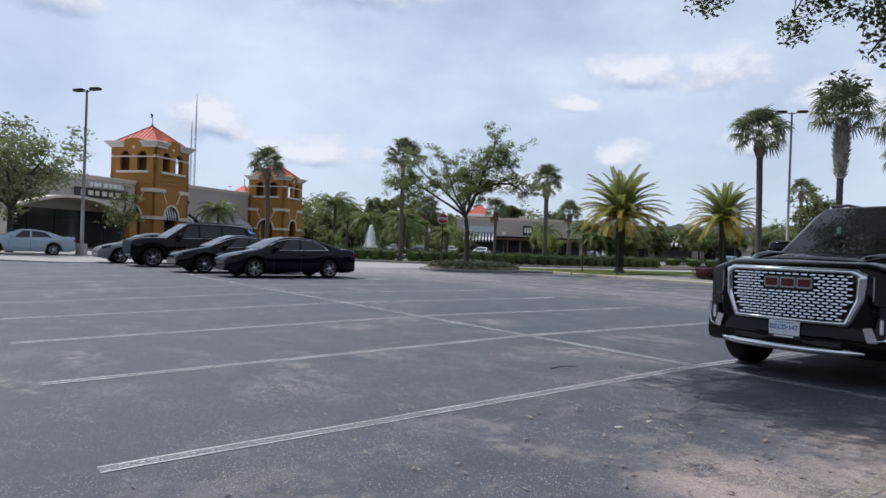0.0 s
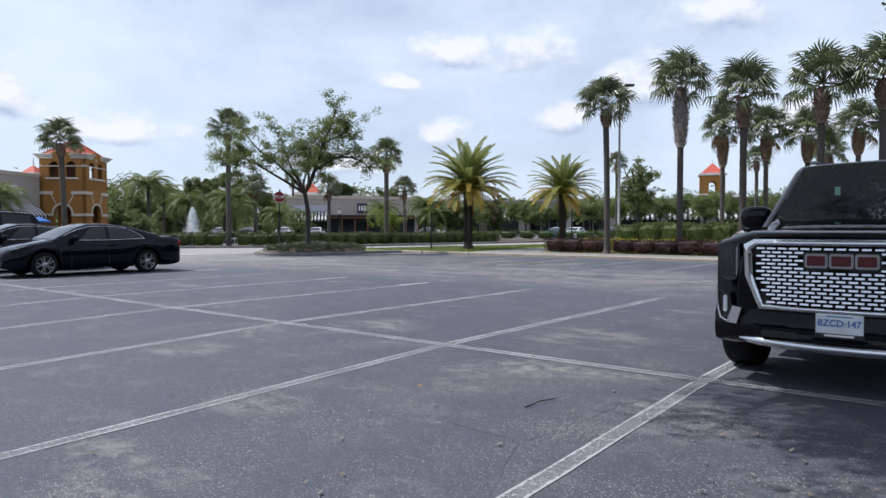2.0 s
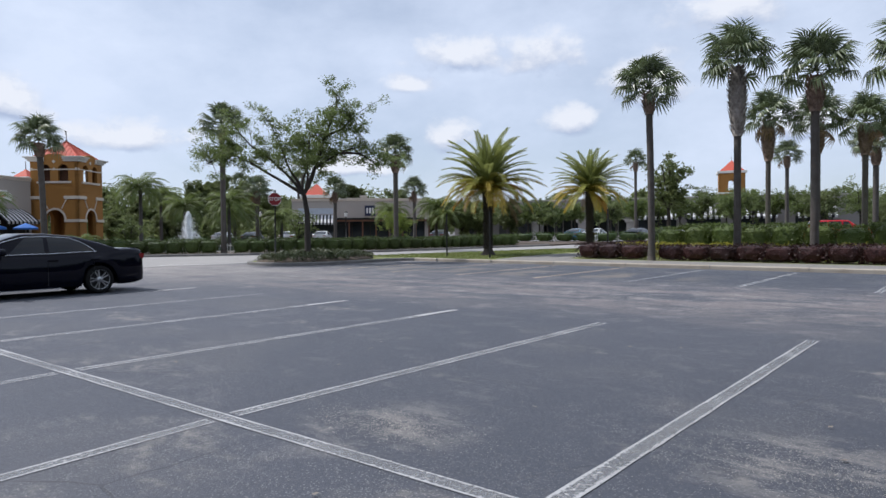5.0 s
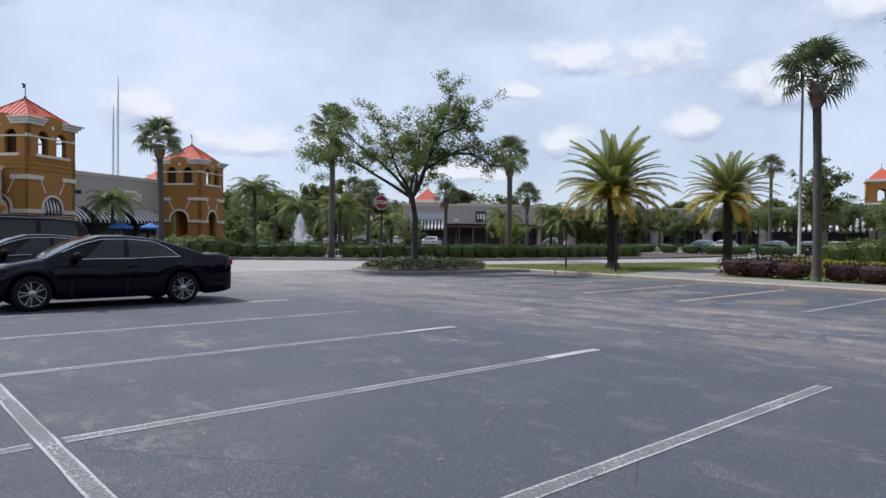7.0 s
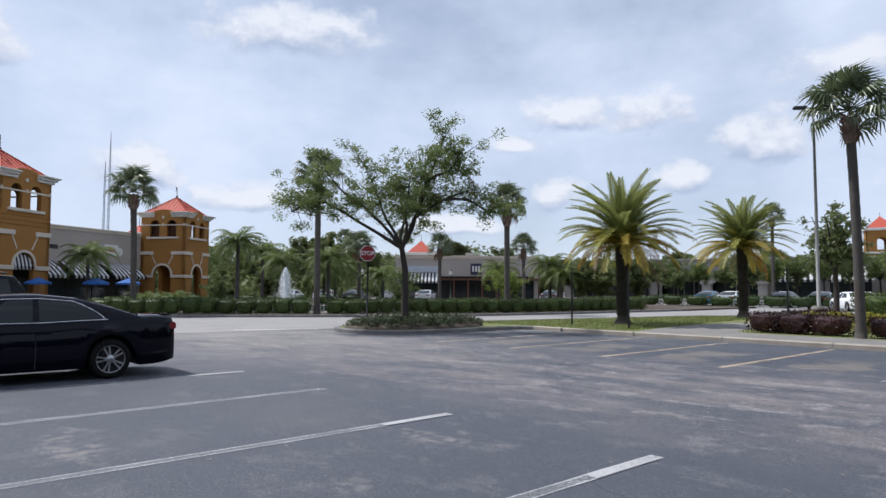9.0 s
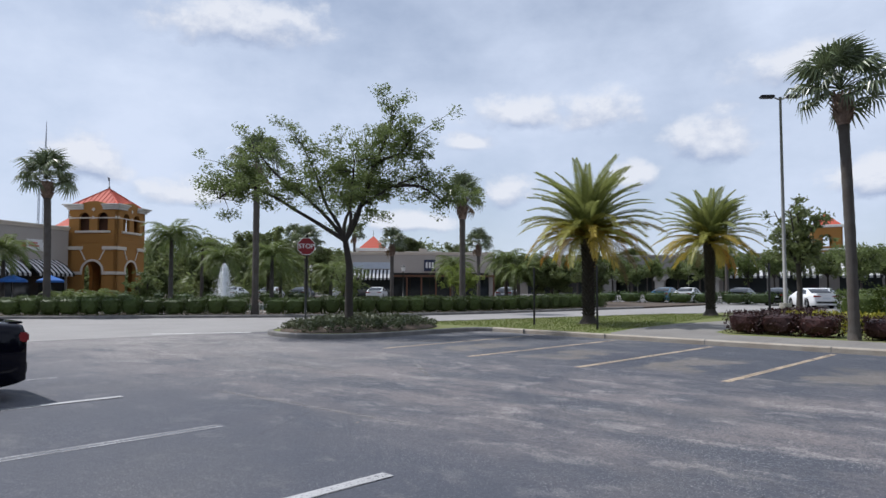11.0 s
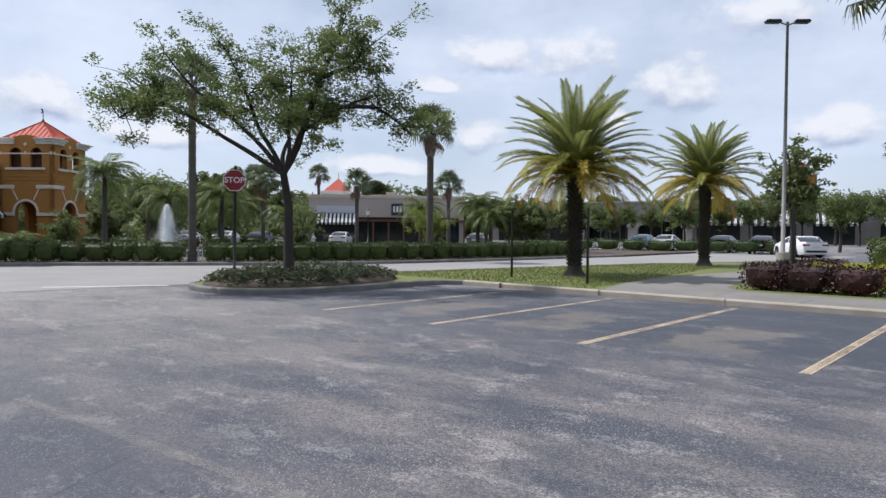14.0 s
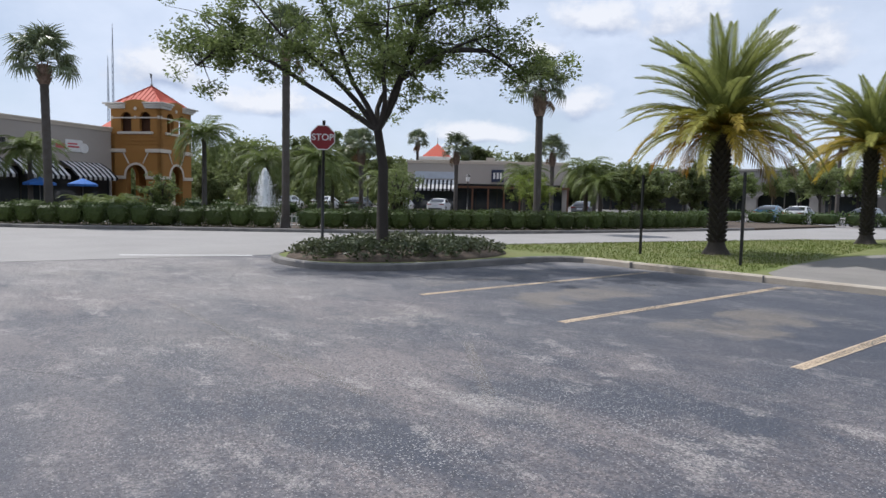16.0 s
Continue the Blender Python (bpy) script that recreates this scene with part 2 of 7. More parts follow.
    # aggregate: pale chips and dark pits
    vo = N("ShaderNodeTexVoronoi")
    vo.inputs["Scale"].default_value = 62
    L(tc.outputs["Object"], vo.inputs["Vector"])
    vs = N("ShaderNodeSeparateColor")
    L(vo.outputs["Color"], vs.inputs[0])
    dens = math_node("SUBTRACT", rng(noise_tex(0.7, 5, 0.6), 0.36, 0.70, 0.80, 0.42), math_node("MULTIPLY", aisle, 0.16))
    gt = math_node("SUBTRACT", vs.outputs[0], dens)
    chips = math_node("MULTIPLY", gt, 7.0)
    dot = math_node("MULTIPLY", chips, rng(vo.outputs["Distance"], 0.42, 0.25))
    pit = rng(vs.outputs[1], 0.62, 0.70)
    c3 = mix(math_node("MULTIPLY", pit, rng(aisle, 0.0, 1.0, 0.25, 0.55)), c3, (0.028, 0.030, 0.036))
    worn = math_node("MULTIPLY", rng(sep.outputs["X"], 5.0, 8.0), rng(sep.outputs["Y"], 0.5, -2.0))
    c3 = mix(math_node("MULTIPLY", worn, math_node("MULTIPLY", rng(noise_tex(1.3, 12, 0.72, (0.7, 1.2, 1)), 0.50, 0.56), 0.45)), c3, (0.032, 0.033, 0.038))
    c3 = mix(math_node("MULTIPLY", worn, math_node("MULTIPLY", rng(noise_tex(1.9, 12, 0.75, (1.1, 0.8, 1)), 0.53, 0.60), 0.5)), c3, (0.23, 0.205, 0.18))
    c4 = mix(math_node("MULTIPLY", dot, math_node("MULTIPLY", rng(aisle, 0.0, 1.0, 0.42, 1.0), rng(noise_tex(0.9, 6, 0.65), 0.40, 0.62, 0.35, 1.0))), c3, (0.40, 0.39, 0.38))
    fl = N("ShaderNodeTexVoronoi")
    fl.inputs["Scale"].default_value = 110
    L(tc.outputs["Object"], fl.inputs["Vector"])
    fs = N("ShaderNodeSeparateColor")
    L(fl.outputs["Color"], fs.inputs[0])
    near = math_node("MULTIPLY", rng(sep.outputs["X"], -1.0, 5.0, 0.25, 1.0), rng(noise_tex(1.4, 8, 0.7), 0.42, 0.60))
    fleck = math_node("MULTIPLY", rng(fs.outputs[0], 0.90, 0.93), math_node("MULTIPLY", near, rng(fl.outputs["Distance"], 0.50, 0.30)))
    c4 = mix(math_node("MULTIPLY", fleck, 0.9), c4, (0.50, 0.49, 0.48))
    # hairline cracks
    cr = N("ShaderNodeTexVoronoi")
    cr.feature = "DISTANCE_TO_EDGE"
    cr.inputs["Scale"].default_value = 0.33
    wob = N("ShaderNodeMix")
    wob.data_type = "VECTOR"
    wob.inputs["Factor"].default_value = 0.12
    L(tc.outputs["Object"], wob.inputs["A"])
    wn = N("ShaderNodeTexNoise")
    wn.inputs["Scale"].default_value, wn.inputs["Detail"].default_value = 2.0, 6
    L(tc.outputs["Object"], wn.inputs["Vector"])
    L(wn.outputs["Color"], wob.inputs["B"])
    L(wob.outputs["Result"], cr.inputs["Vector"])
    crack = math_node("MULTIPLY", rng(cr.outputs["Distance"], 0.0035, 0.0012), rng(noise_tex(0.5, 3), 0.52, 0.58))
    c5 = mix(math_node("MULTIPLY", crack, 0.4), c4, (0.015, 0.015, 0.016))
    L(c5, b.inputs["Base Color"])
    b.inputs["Roughness"].default_value = 0.78
    b.inputs["Specular IOR Level"].default_value = 0.45
    hgt = math_node("SUBTRACT", math_node("ADD", rng(noise_tex(85, 3, 0.7), 0.2, 0.8, 0, 0.8), math_node("MULTIPLY", dot, 0.3)), crack)
    bp = N("ShaderNodeBump")
    bp.inputs["Strength"].default_value, bp.inputs["Distance"].default_value = 0.55, 0.012
    L(hgt, bp.inputs["Height"])
    L(bp.outputs[0], b.inputs["Normal"])
    return m


def paint_mat(name, col, wear, rim=0.10, bare=0.7):
    """Road paint, crazed and rubbed through to the asphalt in the middle of the stripe."""
    m = mat(name, col, 0.7, var=0.3, scale=2.0, fine=40, bump=0.2, tint=tuple(c * 0.6 for c in col))
    nt = m.node_tree
    N, L = nt.nodes.new, nt.links.new
    b = nt.nodes["Principled BSDF"]
    tc = N("ShaderNodeTexCoord")
    n = N("ShaderNodeTexNoise")
    n.inputs["Scale"].default_value, n.inputs["Detail"].default_value, n.inputs["Roughness"].default_value = 34, 8, 0.7
    L(tc.outputs["Object"], n.inputs["Vector"])
    low = N("ShaderNodeTexNoise")
    low.inputs["Scale"].default_value = 0.8
    L(tc.outputs["Object"], low.inputs["Vector"])
    sep = N("ShaderNodeSeparateXYZ")
    L(tc.outputs["Generated"], sep.inputs[0])
    e = N("ShaderNodeMath")
    e.operation = "SUBTRACT"
    L(sep.outputs["X"], e.inputs[0])
    e.inputs[1].default_value = 0.5
    a = N("ShaderNodeMath")
    a.operation = "ABSOLUTE"
    L(e.outputs[0], a.inputs[0])
    r = N("ShaderNodeMapRange")
    r.inputs["From Min"].default_value, r.inputs["From Max"].default_value = 0.27, 0.40
    r.inputs["To Min"].default_value, r.inputs["To Max"].default_value = wear, rim
    L(a.outputs[0], r.inputs["Value"])
    s = N("ShaderNodeMath")
    s.operation = "ADD"
    L(n.outputs["Fac"], s.inputs[0])
    L(r.outputs[0], s.inputs[1])
    s2 = N("ShaderNodeMath")
    s2.operation = "MULTIPLY_ADD"
    L(low.outputs["Fac"], s2.inputs[0])
    s2.inputs[1].default_value = 0.5
    L(s.outputs[0], s2.inputs[2])
    k = N("ShaderNodeMapRange")
    k.inputs["From Min"].default_value, k.inputs["From Max"].default_value = 0.92, 1.08
    L(s2.outputs[0], k.inputs["Value"])
    al = N("ShaderNodeMath")
    al.operation = "MULTIPLY_ADD"
    L(k.outputs[0], al.inputs[0])
    al.inputs[1].default_value, al.inputs[2].default_value = -bare, 1.0
    L(al.outputs[0], b.inputs["Alpha"])
    return m


ASPHALT = asphalt_mat()
CONCRETE = mat("concrete", (0.36, 0.34, 0.31), 0.85, var=0.35, scale=1.3, fine=45, bump=0.3, tint=(0.20, 0.19, 0.175))
KERB_DARK = mat("weathered_kerb", (0.20, 0.19, 0.18), 0.9, var=0.4, scale=2.0, fine=40, bump=0.35, tint=(0.09, 0.09, 0.09))
ROAD = mat("pale_asphalt", (0.265, 0.255, 0.245), 0.85, var=0.3, scale=0.5, fine=70, bump=0.4, tint=(0.20, 0.192, 0.185))
TANKERB = mat("sandy_kerb", (0.37, 0.33, 0.275), 0.88, var=0.4, scale=1.6, fine=45, bump=0.35, tint=(0.24, 0.20, 0.155))
WALKWAY = mat("walkway_asphalt", (0.20, 0.188, 0.172), 0.85, var=0.3, scale=0.8, fine=70, bump=0.4, tint=(0.135, 0.127, 0.117))
WHITE_PAINT = paint_mat("white_road_paint", (0.37, 0.375, 0.385), 0.36, 0.16)
SOLID_PAINT = paint_mat("fresh_white_road_paint", (0.41, 0.41, 0.415), 0.20)
EDGE_PAINT = paint_mat("edge_line_paint", (0.66, 0.66, 0.65), 0.02, 0.0)
TAN_PAINT = paint_mat("tan_road_paint", (0.30, 0.265, 0.225), 0.30, 0.25)
GHOST_PAINT = paint_mat("ghost_road_paint", (0.30, 0.28, 0.265), 0.36, 0.42, 0.80)
YELLOW_PAINT = paint_mat("yellow_road_paint", (0.50, 0.395, 0.275), 0.27, 0.16)
SOIL = mat("mulch", (0.10, 0.075, 0.055), 0.95, var=0.5, scale=5, fine=60, bump=0.6)
GRASS = mat("grass_turf", (0.112, 0.142, 0.033), 0.9, var=0.45, scale=0.9, fine=50, bump=0.6, tint=(0.165, 0.155, 0.06))
BLADE = leaf_mat("grass_blades", (0.125, 0.165, 0.034), (0.21, 0.205, 0.07), 0.3)
OCHRE = mat("ochre_stucco", (0.325, 0.155, 0.036), 0.9, var=0.25, scale=0.5, fine=30, bump=0.2, tint=(0.29, 0.135, 0.033))
CREAM = mat("cream_stucco", (0.62, 0.55, 0.46), 0.85, var=0.2, scale=1.0, fine=30, bump=0.15, tint=(0.48, 0.42, 0.35))
GREYWALL = mat("grey_stucco", (0.40, 0.36, 0.32), 0.9, var=0.2, scale=0.35, fine=25, bump=0.15, tint=(0.31, 0.28, 0.25))
WALLTRIM = mat("grey_trim", (0.40, 0.375, 0.35), 0.85, var=0.2, scale=1.0, fine=30, bump=0.15)
# GREYWALL darkened for the arcade: the trees' shade is put into its colour
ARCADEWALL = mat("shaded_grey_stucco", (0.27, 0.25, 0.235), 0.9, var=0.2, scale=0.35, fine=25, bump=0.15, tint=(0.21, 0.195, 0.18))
WHITETRIM = mat("white_trim", (0.72, 0.70, 0.66), 0.8, var=0.2, scale=0.8, fine=20, bump=0.1)
REDROOF = mat("red_metal_roof", (0.44, 0.075, 0.044), 0.75, var=0.25, scale=1.2, fine=20, bump=0.05, tint=(0.42, 0.09, 0.05))
BLACKCLOTH = mat("black_canvas", (0.018, 0.018, 0.022), 0.9, var=0.3, scale=3, fine=80, bump=0.2)
WHITECLOTH = mat("white_canvas", (0.66, 0.66, 0.66), 0.9, var=0.2, scale=3, fine=80, bump=0.2)
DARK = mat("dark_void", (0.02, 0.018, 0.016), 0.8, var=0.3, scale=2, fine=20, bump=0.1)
BROWNWALL = mat("brown_stucco", (0.12, 0.055, 0.03), 0.9, var=0.3, scale=1, fine=20, bump=0.1)
BLACKMETAL = mat("black_metal", (0.018, 0.018, 0.018), 0.45, 0.3, var=0.3, scale=3, fine=60, bump=0.1)
GREYMETAL = mat("galvanised_steel", (0.20, 0.20, 0.195), 0.6, 0.2, var=0.3, scale=3, fine=40, bump=0.1)
STEEL_FAR = mat("mast_steel", (0.50, 0.54, 0.60), 0.6, 0.2, var=0.2, scale=2, fine=20, bump=0)
SHOPGLASS = mat("shop_glass", (0.03, 0.035, 0.04), 0.06, var=0.2, scale=0.8, fine=4, bump=0)
SIGNDARK = mat("dark_sign_board", (0.02, 0.02, 0.024), 0.5, var=0.2, scale=2, fine=20, bump=0)
SIGNBLUE = mat("navy_sign_board", (0.015, 0.022, 0.06), 0.5, var=0.2, scale=2, fine=20, bump=0)
SIGNWHITE = mat("white_sign_board", (0.75, 0.74, 0.72), 0.5, var=0.1, scale=2, fine=20, bump=0)
STOPRED = mat("stop_red", (0.24, 0.010, 0.014), 0.4, var=0.2, scale=4, fine=30, bump=0.02)
BLUECLOTH = mat("blue_canvas", (0.03, 0.13, 0.42), 0.85, var=0.25, scale=3, fine=50, bump=0.1)
PINKSIGN = mat("pink_sign", (0.55, 0.10, 0.12), 0.5, var=0.2, scale=3, fine=20, bump=0)
WATER = mat("pond_water", (0.03, 0.05, 0.05), 0.08, var=0.3, scale=1.0, fine=12, bump=0.3)
SPRAY = mat("white_spray", (0.80, 0.83, 0.85), 0.6, var=0.1, scale=6, fine=60, bump=0.2)


# ---------------------------------------------------------------- mesh helpers
def ob_from(name, bm, material, parent=None, smooth=False, label=""):
    me = bpy.data.meshes.new(name)
    bm.normal_update()
    bm.to_mesh(me)
    bm.free()
    for m in material if isinstance(material, (list, tuple)) else [material]:
        me.materials.append(m)
    if smooth:
        for p in me.polygons:
            p.use_smooth = True
    ob = new(name, me)
    if parent:
        ob.parent = parent
    if label:
        ob["label"] = label
    return ob


def part(name, bm, material, parent, label="", smooth=False):
    return ob_from(name, bm, material, parent, smooth, label)


def thing(name, m=None, label="", category="", group="", kind=""):
    e = new(name)
    e.empty_display_size = 0.2
    if m is not None:
        e.matrix_world = m
    return tagged(e, label, category, group, kind)


def box(bm, x0, x1, y0, y1, z0, z1, bev=0.0, mi=0, m=None):
    r = bmesh.ops.create_cube(bm, size=1.0)
    vs = r["verts"]
    bmesh.ops.scale(bm, vec=(x1 - x0, y1 - y0, z1 - z0), verts=vs)
    bmesh.ops.translate(bm, vec=((x0 + x1) / 2, (y0 + y1) / 2, (z0 + z1) / 2), verts=vs)
    if bev:
        es = list({e for v in vs for e in v.link_edges})
        bv = bmesh.ops.bevel(bm, geom=es, offset=bev, segments=2, affect="EDGES")
        vs = list({v for f in bv["faces"] for v in f.verts} | {v for v in vs if v.is_valid})
    if m is not None:
        bmesh.ops.transform(bm, matrix=m, verts=vs)
    if mi:
        for f in {f for v in vs for f in v.link_faces}:
            f.material_index = mi
    return vs


def boxm(*a, **k):
    bm = bmesh.new()
    box(bm, *a, **k)
    return bm


def tube(bm, pts, radii, seg=10, cap=True, mi=0, squash=None):
    """A tapered tube along a line of points."""
    rings = []
    pts = [Vector(p) for p in pts]
    n = len(pts)
    for i, p in enumerate(pts):
        d = (pts[min(i + 1, n - 1)] - pts[max(i - 1, 0)]).normalized()
        a = d.cross(Vector((0.3, 1, 0.1)) if abs(d.y) < 0.9 else Vector((1, 0, 0.2))).normalized()
        b = d.cross(a)
        rings.append([bm.verts.new(p + (a * math.cos(t) + b * math.sin(t)) * radii[i]) for t in (2 * math.pi * k / seg for k in range(seg))])
    for r0, r1 in zip(rings, rings[1:]):
        for k in range(seg):
            f = bm.faces.new((r0[k], r0[(k + 1) % seg], r1[(k + 1) % seg], r1[k]))
            f.material_index = mi
            f.smooth = True
    if cap:
        bm.faces.new(rings[0]).material_index = mi
        bm.faces.new(rings[-1][::-1]).material_index = mi
    return rings


def prism(bm, outline, z0, z1, mi=0):
    """A flat outline given a thickness."""
    lo = [bm.verts.new((x, y, z0)) for x, y in outline]
    hi = [bm.verts.new((x, y, z1)) for x, y in outline]
    n = len(outline)
    fs = [bm.faces.new(hi), bm.faces.new(lo[::-1])]
    for i in range(n):
        fs.append(bm.faces.new((lo[i], lo[(i + 1) % n], hi[(i + 1) % n], hi[i])))
    for f in fs:
        f.material_index = mi
    return fs


def smooth_line(ctrl, step=0.5):
    """A soft curve through plan points."""
    P = [Vector(p) for p in ctrl]
    out = []
    for i in range(len(P) - 1):
        p0, p1, p2, p3 = P[max(i - 1, 0)], P[i], P[i + 1], P[min(i + 2, len(P) - 1)]
        n = max(1, int((p2 - p1).length / step))
        for k in range(n):
            t = k / n
            out.append(0.5 * (2 * p1 + (p2 - p0) * t + (2 * p0 - 5 * p1 + 4 * p2 - p3) * t * t + (3 * p1 - p0 - 3 * p2 + p3) * t ** 3))
    out.append(P[-1])
    return out


def strip(bm, line, w0, w1, z0, z1, closed=False):
    """A raised band beside a plan line, from offset w0 to w1."""
    n = len(line)
    q = []
    for i, p in enumerate(line):
        a = line[(i - 1) % n] if closed or i else p
        b = line[(i + 1) % n] if closed or i < n - 1 else p
        d = (b - a).normalized()
        nrm = Vector((-d.y, d.x))
        o, s = p + nrm * w0, p + nrm * w1
        q.append([bm.verts.new((o.x, o.y, z0)), bm.verts.new((o.x, o.y, z1 - 0.03)), bm.verts.new((o.x + (s.x - o.x) * 0.18, o.y + (s.y - o.y) * 0.18, z1)), bm.verts.new((s.x, s.y, z1)), bm.verts.new((s.x, s.y, z0))])
    m = n if closed else n - 1
    for i in range(m):
        a, b = q[i], q[(i + 1) % n]
        for k in range(4):
            bm.faces.new((a[k], b[k], b[k + 1], a[k + 1]))


# ---------------------------------------------------------------- ground
def ground_z(x, y):
    """The lot falls gently away from the middle line towards the near stalls."""
    k = min(1.0, max(0.0, (x + 30) / 8)) * min(1.0, max(0.0, (70 - x) / 30))
    return 0.0225 * min(0.0, max(y, -14.0)) * k


bm = bmesh.new()
GX, GY = (-1500, -60, -30, -26, -22, -10, 10, 40, 70, 1500), (-1500, -40, -14, -10, -6.4, -3, 0, 1500)
gv = [[bm.verts.new((x, y, ground_z(x, y))) for x in GX] for y in GY]
for r0, r1 in zip(gv, gv[1:]):
    for k in range(len(GX) - 1):
        bm.faces.new((r0[k], r0[k + 1], r1[k + 1], r1[k]))
tagged(ob_from("ground", bm, ASPHALT), "weathered dark asphalt of the parking lot with pale wear", "ground", kind="structure")

# the median: planted island, lawn and walkway behind one kerb
KERB_FRONT = smooth_line([(40, 20.8), (10, 20.8), (-8, 20.8), (-14.5, 20.85), (-16.6, 20.9), (-17.2, 20.2), (-17.25, 18.6), (-17.3, 16.6), (-17.75, 15.1), (-18.8, 14.4), (-20.2, 14.4), (-21.3, 15.0), (-21.9, 16.2)], 0.4)
KERB_ROAD = smooth_line([(-21.9, 16.2), (-21.7, 19), (-21.0, 22.5), (-20.0, 27.2), (-18.7, 32.8), (-16.9, 38.8), (-14.0, 47.0)], 0.8)
edge = KERB_FRONT + KERB_ROAD[1:]
bm = bmesh.new()
cut = next(i for i, p in enumerate(edge) if p.x < -16.4)
strip(bm, edge[:cut + 1], 0, -0.17, -0.05, 0.14)
tagged(ob_from("kerb", bm, TANKERB), "pale tan worn concrete kerb round the median", "kerb", kind="structure")
for i in range(14):
    x = -15.2 + i * 3.05
    part("joint", boxm(x, x + 0.018, 20.795, 20.98, -0.03, 0.1425), KERB_DARK, bpy.data.objects["kerb"])
bm = bmesh.new()
strip(bm, edge[cut:], 0, -0.17, -0.05, 0.14)
tagged(ob_from("kerb_island", bm, KERB_DARK), "dark stained kerb of the tree island", "kerb", kind="structure")
inner = []
for i, p in enumerate(edge):
    a, b = edge[max(i - 1, 0)], edge[min(i + 1, len(edge) - 1)]
    d = (b - a).normalized()
    inner.append((p.x + d.y * 0.16, p.y - d.x * 0.16))
bm = bmesh.new()
prism(bm, inner + [(40, 47)], -0.05, 0.125)
tagged(ob_from("lawn", bm, GRASS), "short green and straw-coloured lawn", "lawn", kind="structure")
bm = bmesh.new()
prism(bm, [(40, 20.97), (-12.0, 20.97), (-12.4, 21.6), (-12.9, 24.0), (-13.2, 28), (-12.4, 34), (-11.2, 40), (-9.4, 40), (-10.4, 34), (-10.9, 28), (-10.2, 24.2), (-9.4, 23.3), (40, 23.3)], 0.05, 0.131)
tagged(ob_from("walkway", bm, WALKWAY), "grey walkway with joints beside the lawn", "walkway", kind="structure")
for i in range(24):
    x = -9.6 + i * 1.9
    part("joint", boxm(x, x + 0.025, 20.98, 23.28, 0.128, 0.1335), KERB_DARK, bpy.data.objects["walkway"])

# road behind the median, and its far kerb
FAR = smooth_line([(-60, -14), (-47, 3), (-38.4, 11.0), (-35.6, 14.2), (-33.4, 17.4), (-30.9, 20.8), (-28.4, 24.8), (-26.9, 29.2), (-25.8, 35.3), (-25.2, 41.8), (-24.6, 47.0)], 0.7)
road_near = [(-60, -40), (-24.5, -3), (-23.2, 4), (-22.9, 9), (-22.2, 14.0)] + [(p.x + 0.02, p.y) for p in KERB_ROAD]
bm = bmesh.new()
prism(bm, road_near + [(-14, 62), (-24.6, 62)] + [(p.x, p.y) for p in FAR[::-1]], -0.04, 0.006)
tagged(ob_from("road", bm, ROAD), "pale grey asphalt road between the lot and the hedge", "road", kind="structure")
bm = bmesh.new()
strip(bm, FAR, 0, 0.17, -0.05, 0.15)
tagged(ob_from("kerb_far", bm, KERB_DARK), "dark weathered kerb under the hedge", "kerb", kind="structure")
bm = bmesh.new()
prism(bm, [(p.x - 0.12, p.y + 0.08) for p in FAR] + [(-24.9, 60), (-150, 60), (-150, -60), (-62, -16)], -0.05, 0.12)
tagged(ob_from("verge", bm, SOIL), "brown mulch bed behind the far kerb", "verge", kind="structure")

# planted mound of the island
bm = bmesh.new()
bmesh.ops.create_uvsphere(bm, u_segments=28, v_segments=10, radius=1.0)
bmesh.ops.scale(bm, vec=(2.0, 3.1, 0.30), verts=bm.verts)
bmesh.ops.translate(bm, vec=(-19.6, 17.6, 0.10), verts=bm.verts)
tagged(ob_from("planting_bed", bm, SOIL, smooth=True), "low mulch mound of the tree island", "flower bed", kind="structure")
# kerbed island of the oak beside the parked vehicles
oak_isle = smooth_line([(11.6, 6.4), (11.5, 4.0), (11.5, 1.6), (11.9, 0.6), (12.8, 0.3), (13.8, 0.7), (14.1, 1.8), (14.1, 4.0), (14.0, 6.4)], 0.3)
bm = bmesh.new()
strip(bm, oak_isle, 0, 0.17, -0.05, 0.13)
tagged(ob_from("kerb_near", bm, CONCRETE), "worn concrete kerb of a tree island", "kerb", kind="structure")
bm = bmesh.new()
prism(bm, [(p.x, p.y) for p in oak_isle], -0.05, 0.10)
tagged(ob_from("oak_bed", bm, SOIL), "leaf-strewn mulch of a tree island", "flower bed", kind="structure")


# ---------------------------------------------------------------- road markings
def stripe(x0, y0, x1, y1, w, material, label):
    a, b = Vector((x0, y0)), Vector((x1, y1))
    L = (b - a).length
    bm = bmesh.new()
    n = max(2, int(L / 0.25))
    rows = []
    for i in range(n + 1):
        j = [(random.random() - 0.5) * 0.008 for _ in range(2)]
        rows.append([bm.verts.new((-w / 2 + j[0], L * i / n, 0)), bm.verts.new((w / 2 + j[1], L * i / n, 0))])
    for r, s in zip(rows, rows[1:]):
        bm.faces.new((r[0], r[1], s[1], s[0]))
    ob = ob_from("parking_line", bm, material)
    d = b - a
    z0, z1 = ground_z(x0, y0), ground_z(x1, y1)
    ob.matrix_world = pose(x0, y0, z0 + 0.005, 0, 0, math.degrees(math.atan2(d.y, d.x)) - 90) @ pose(0, 0, 0, math.degrees(math.atan2(z1 - z0, L)))
    return tagged(ob, label, "road marking", "parking lines", kind="structure")


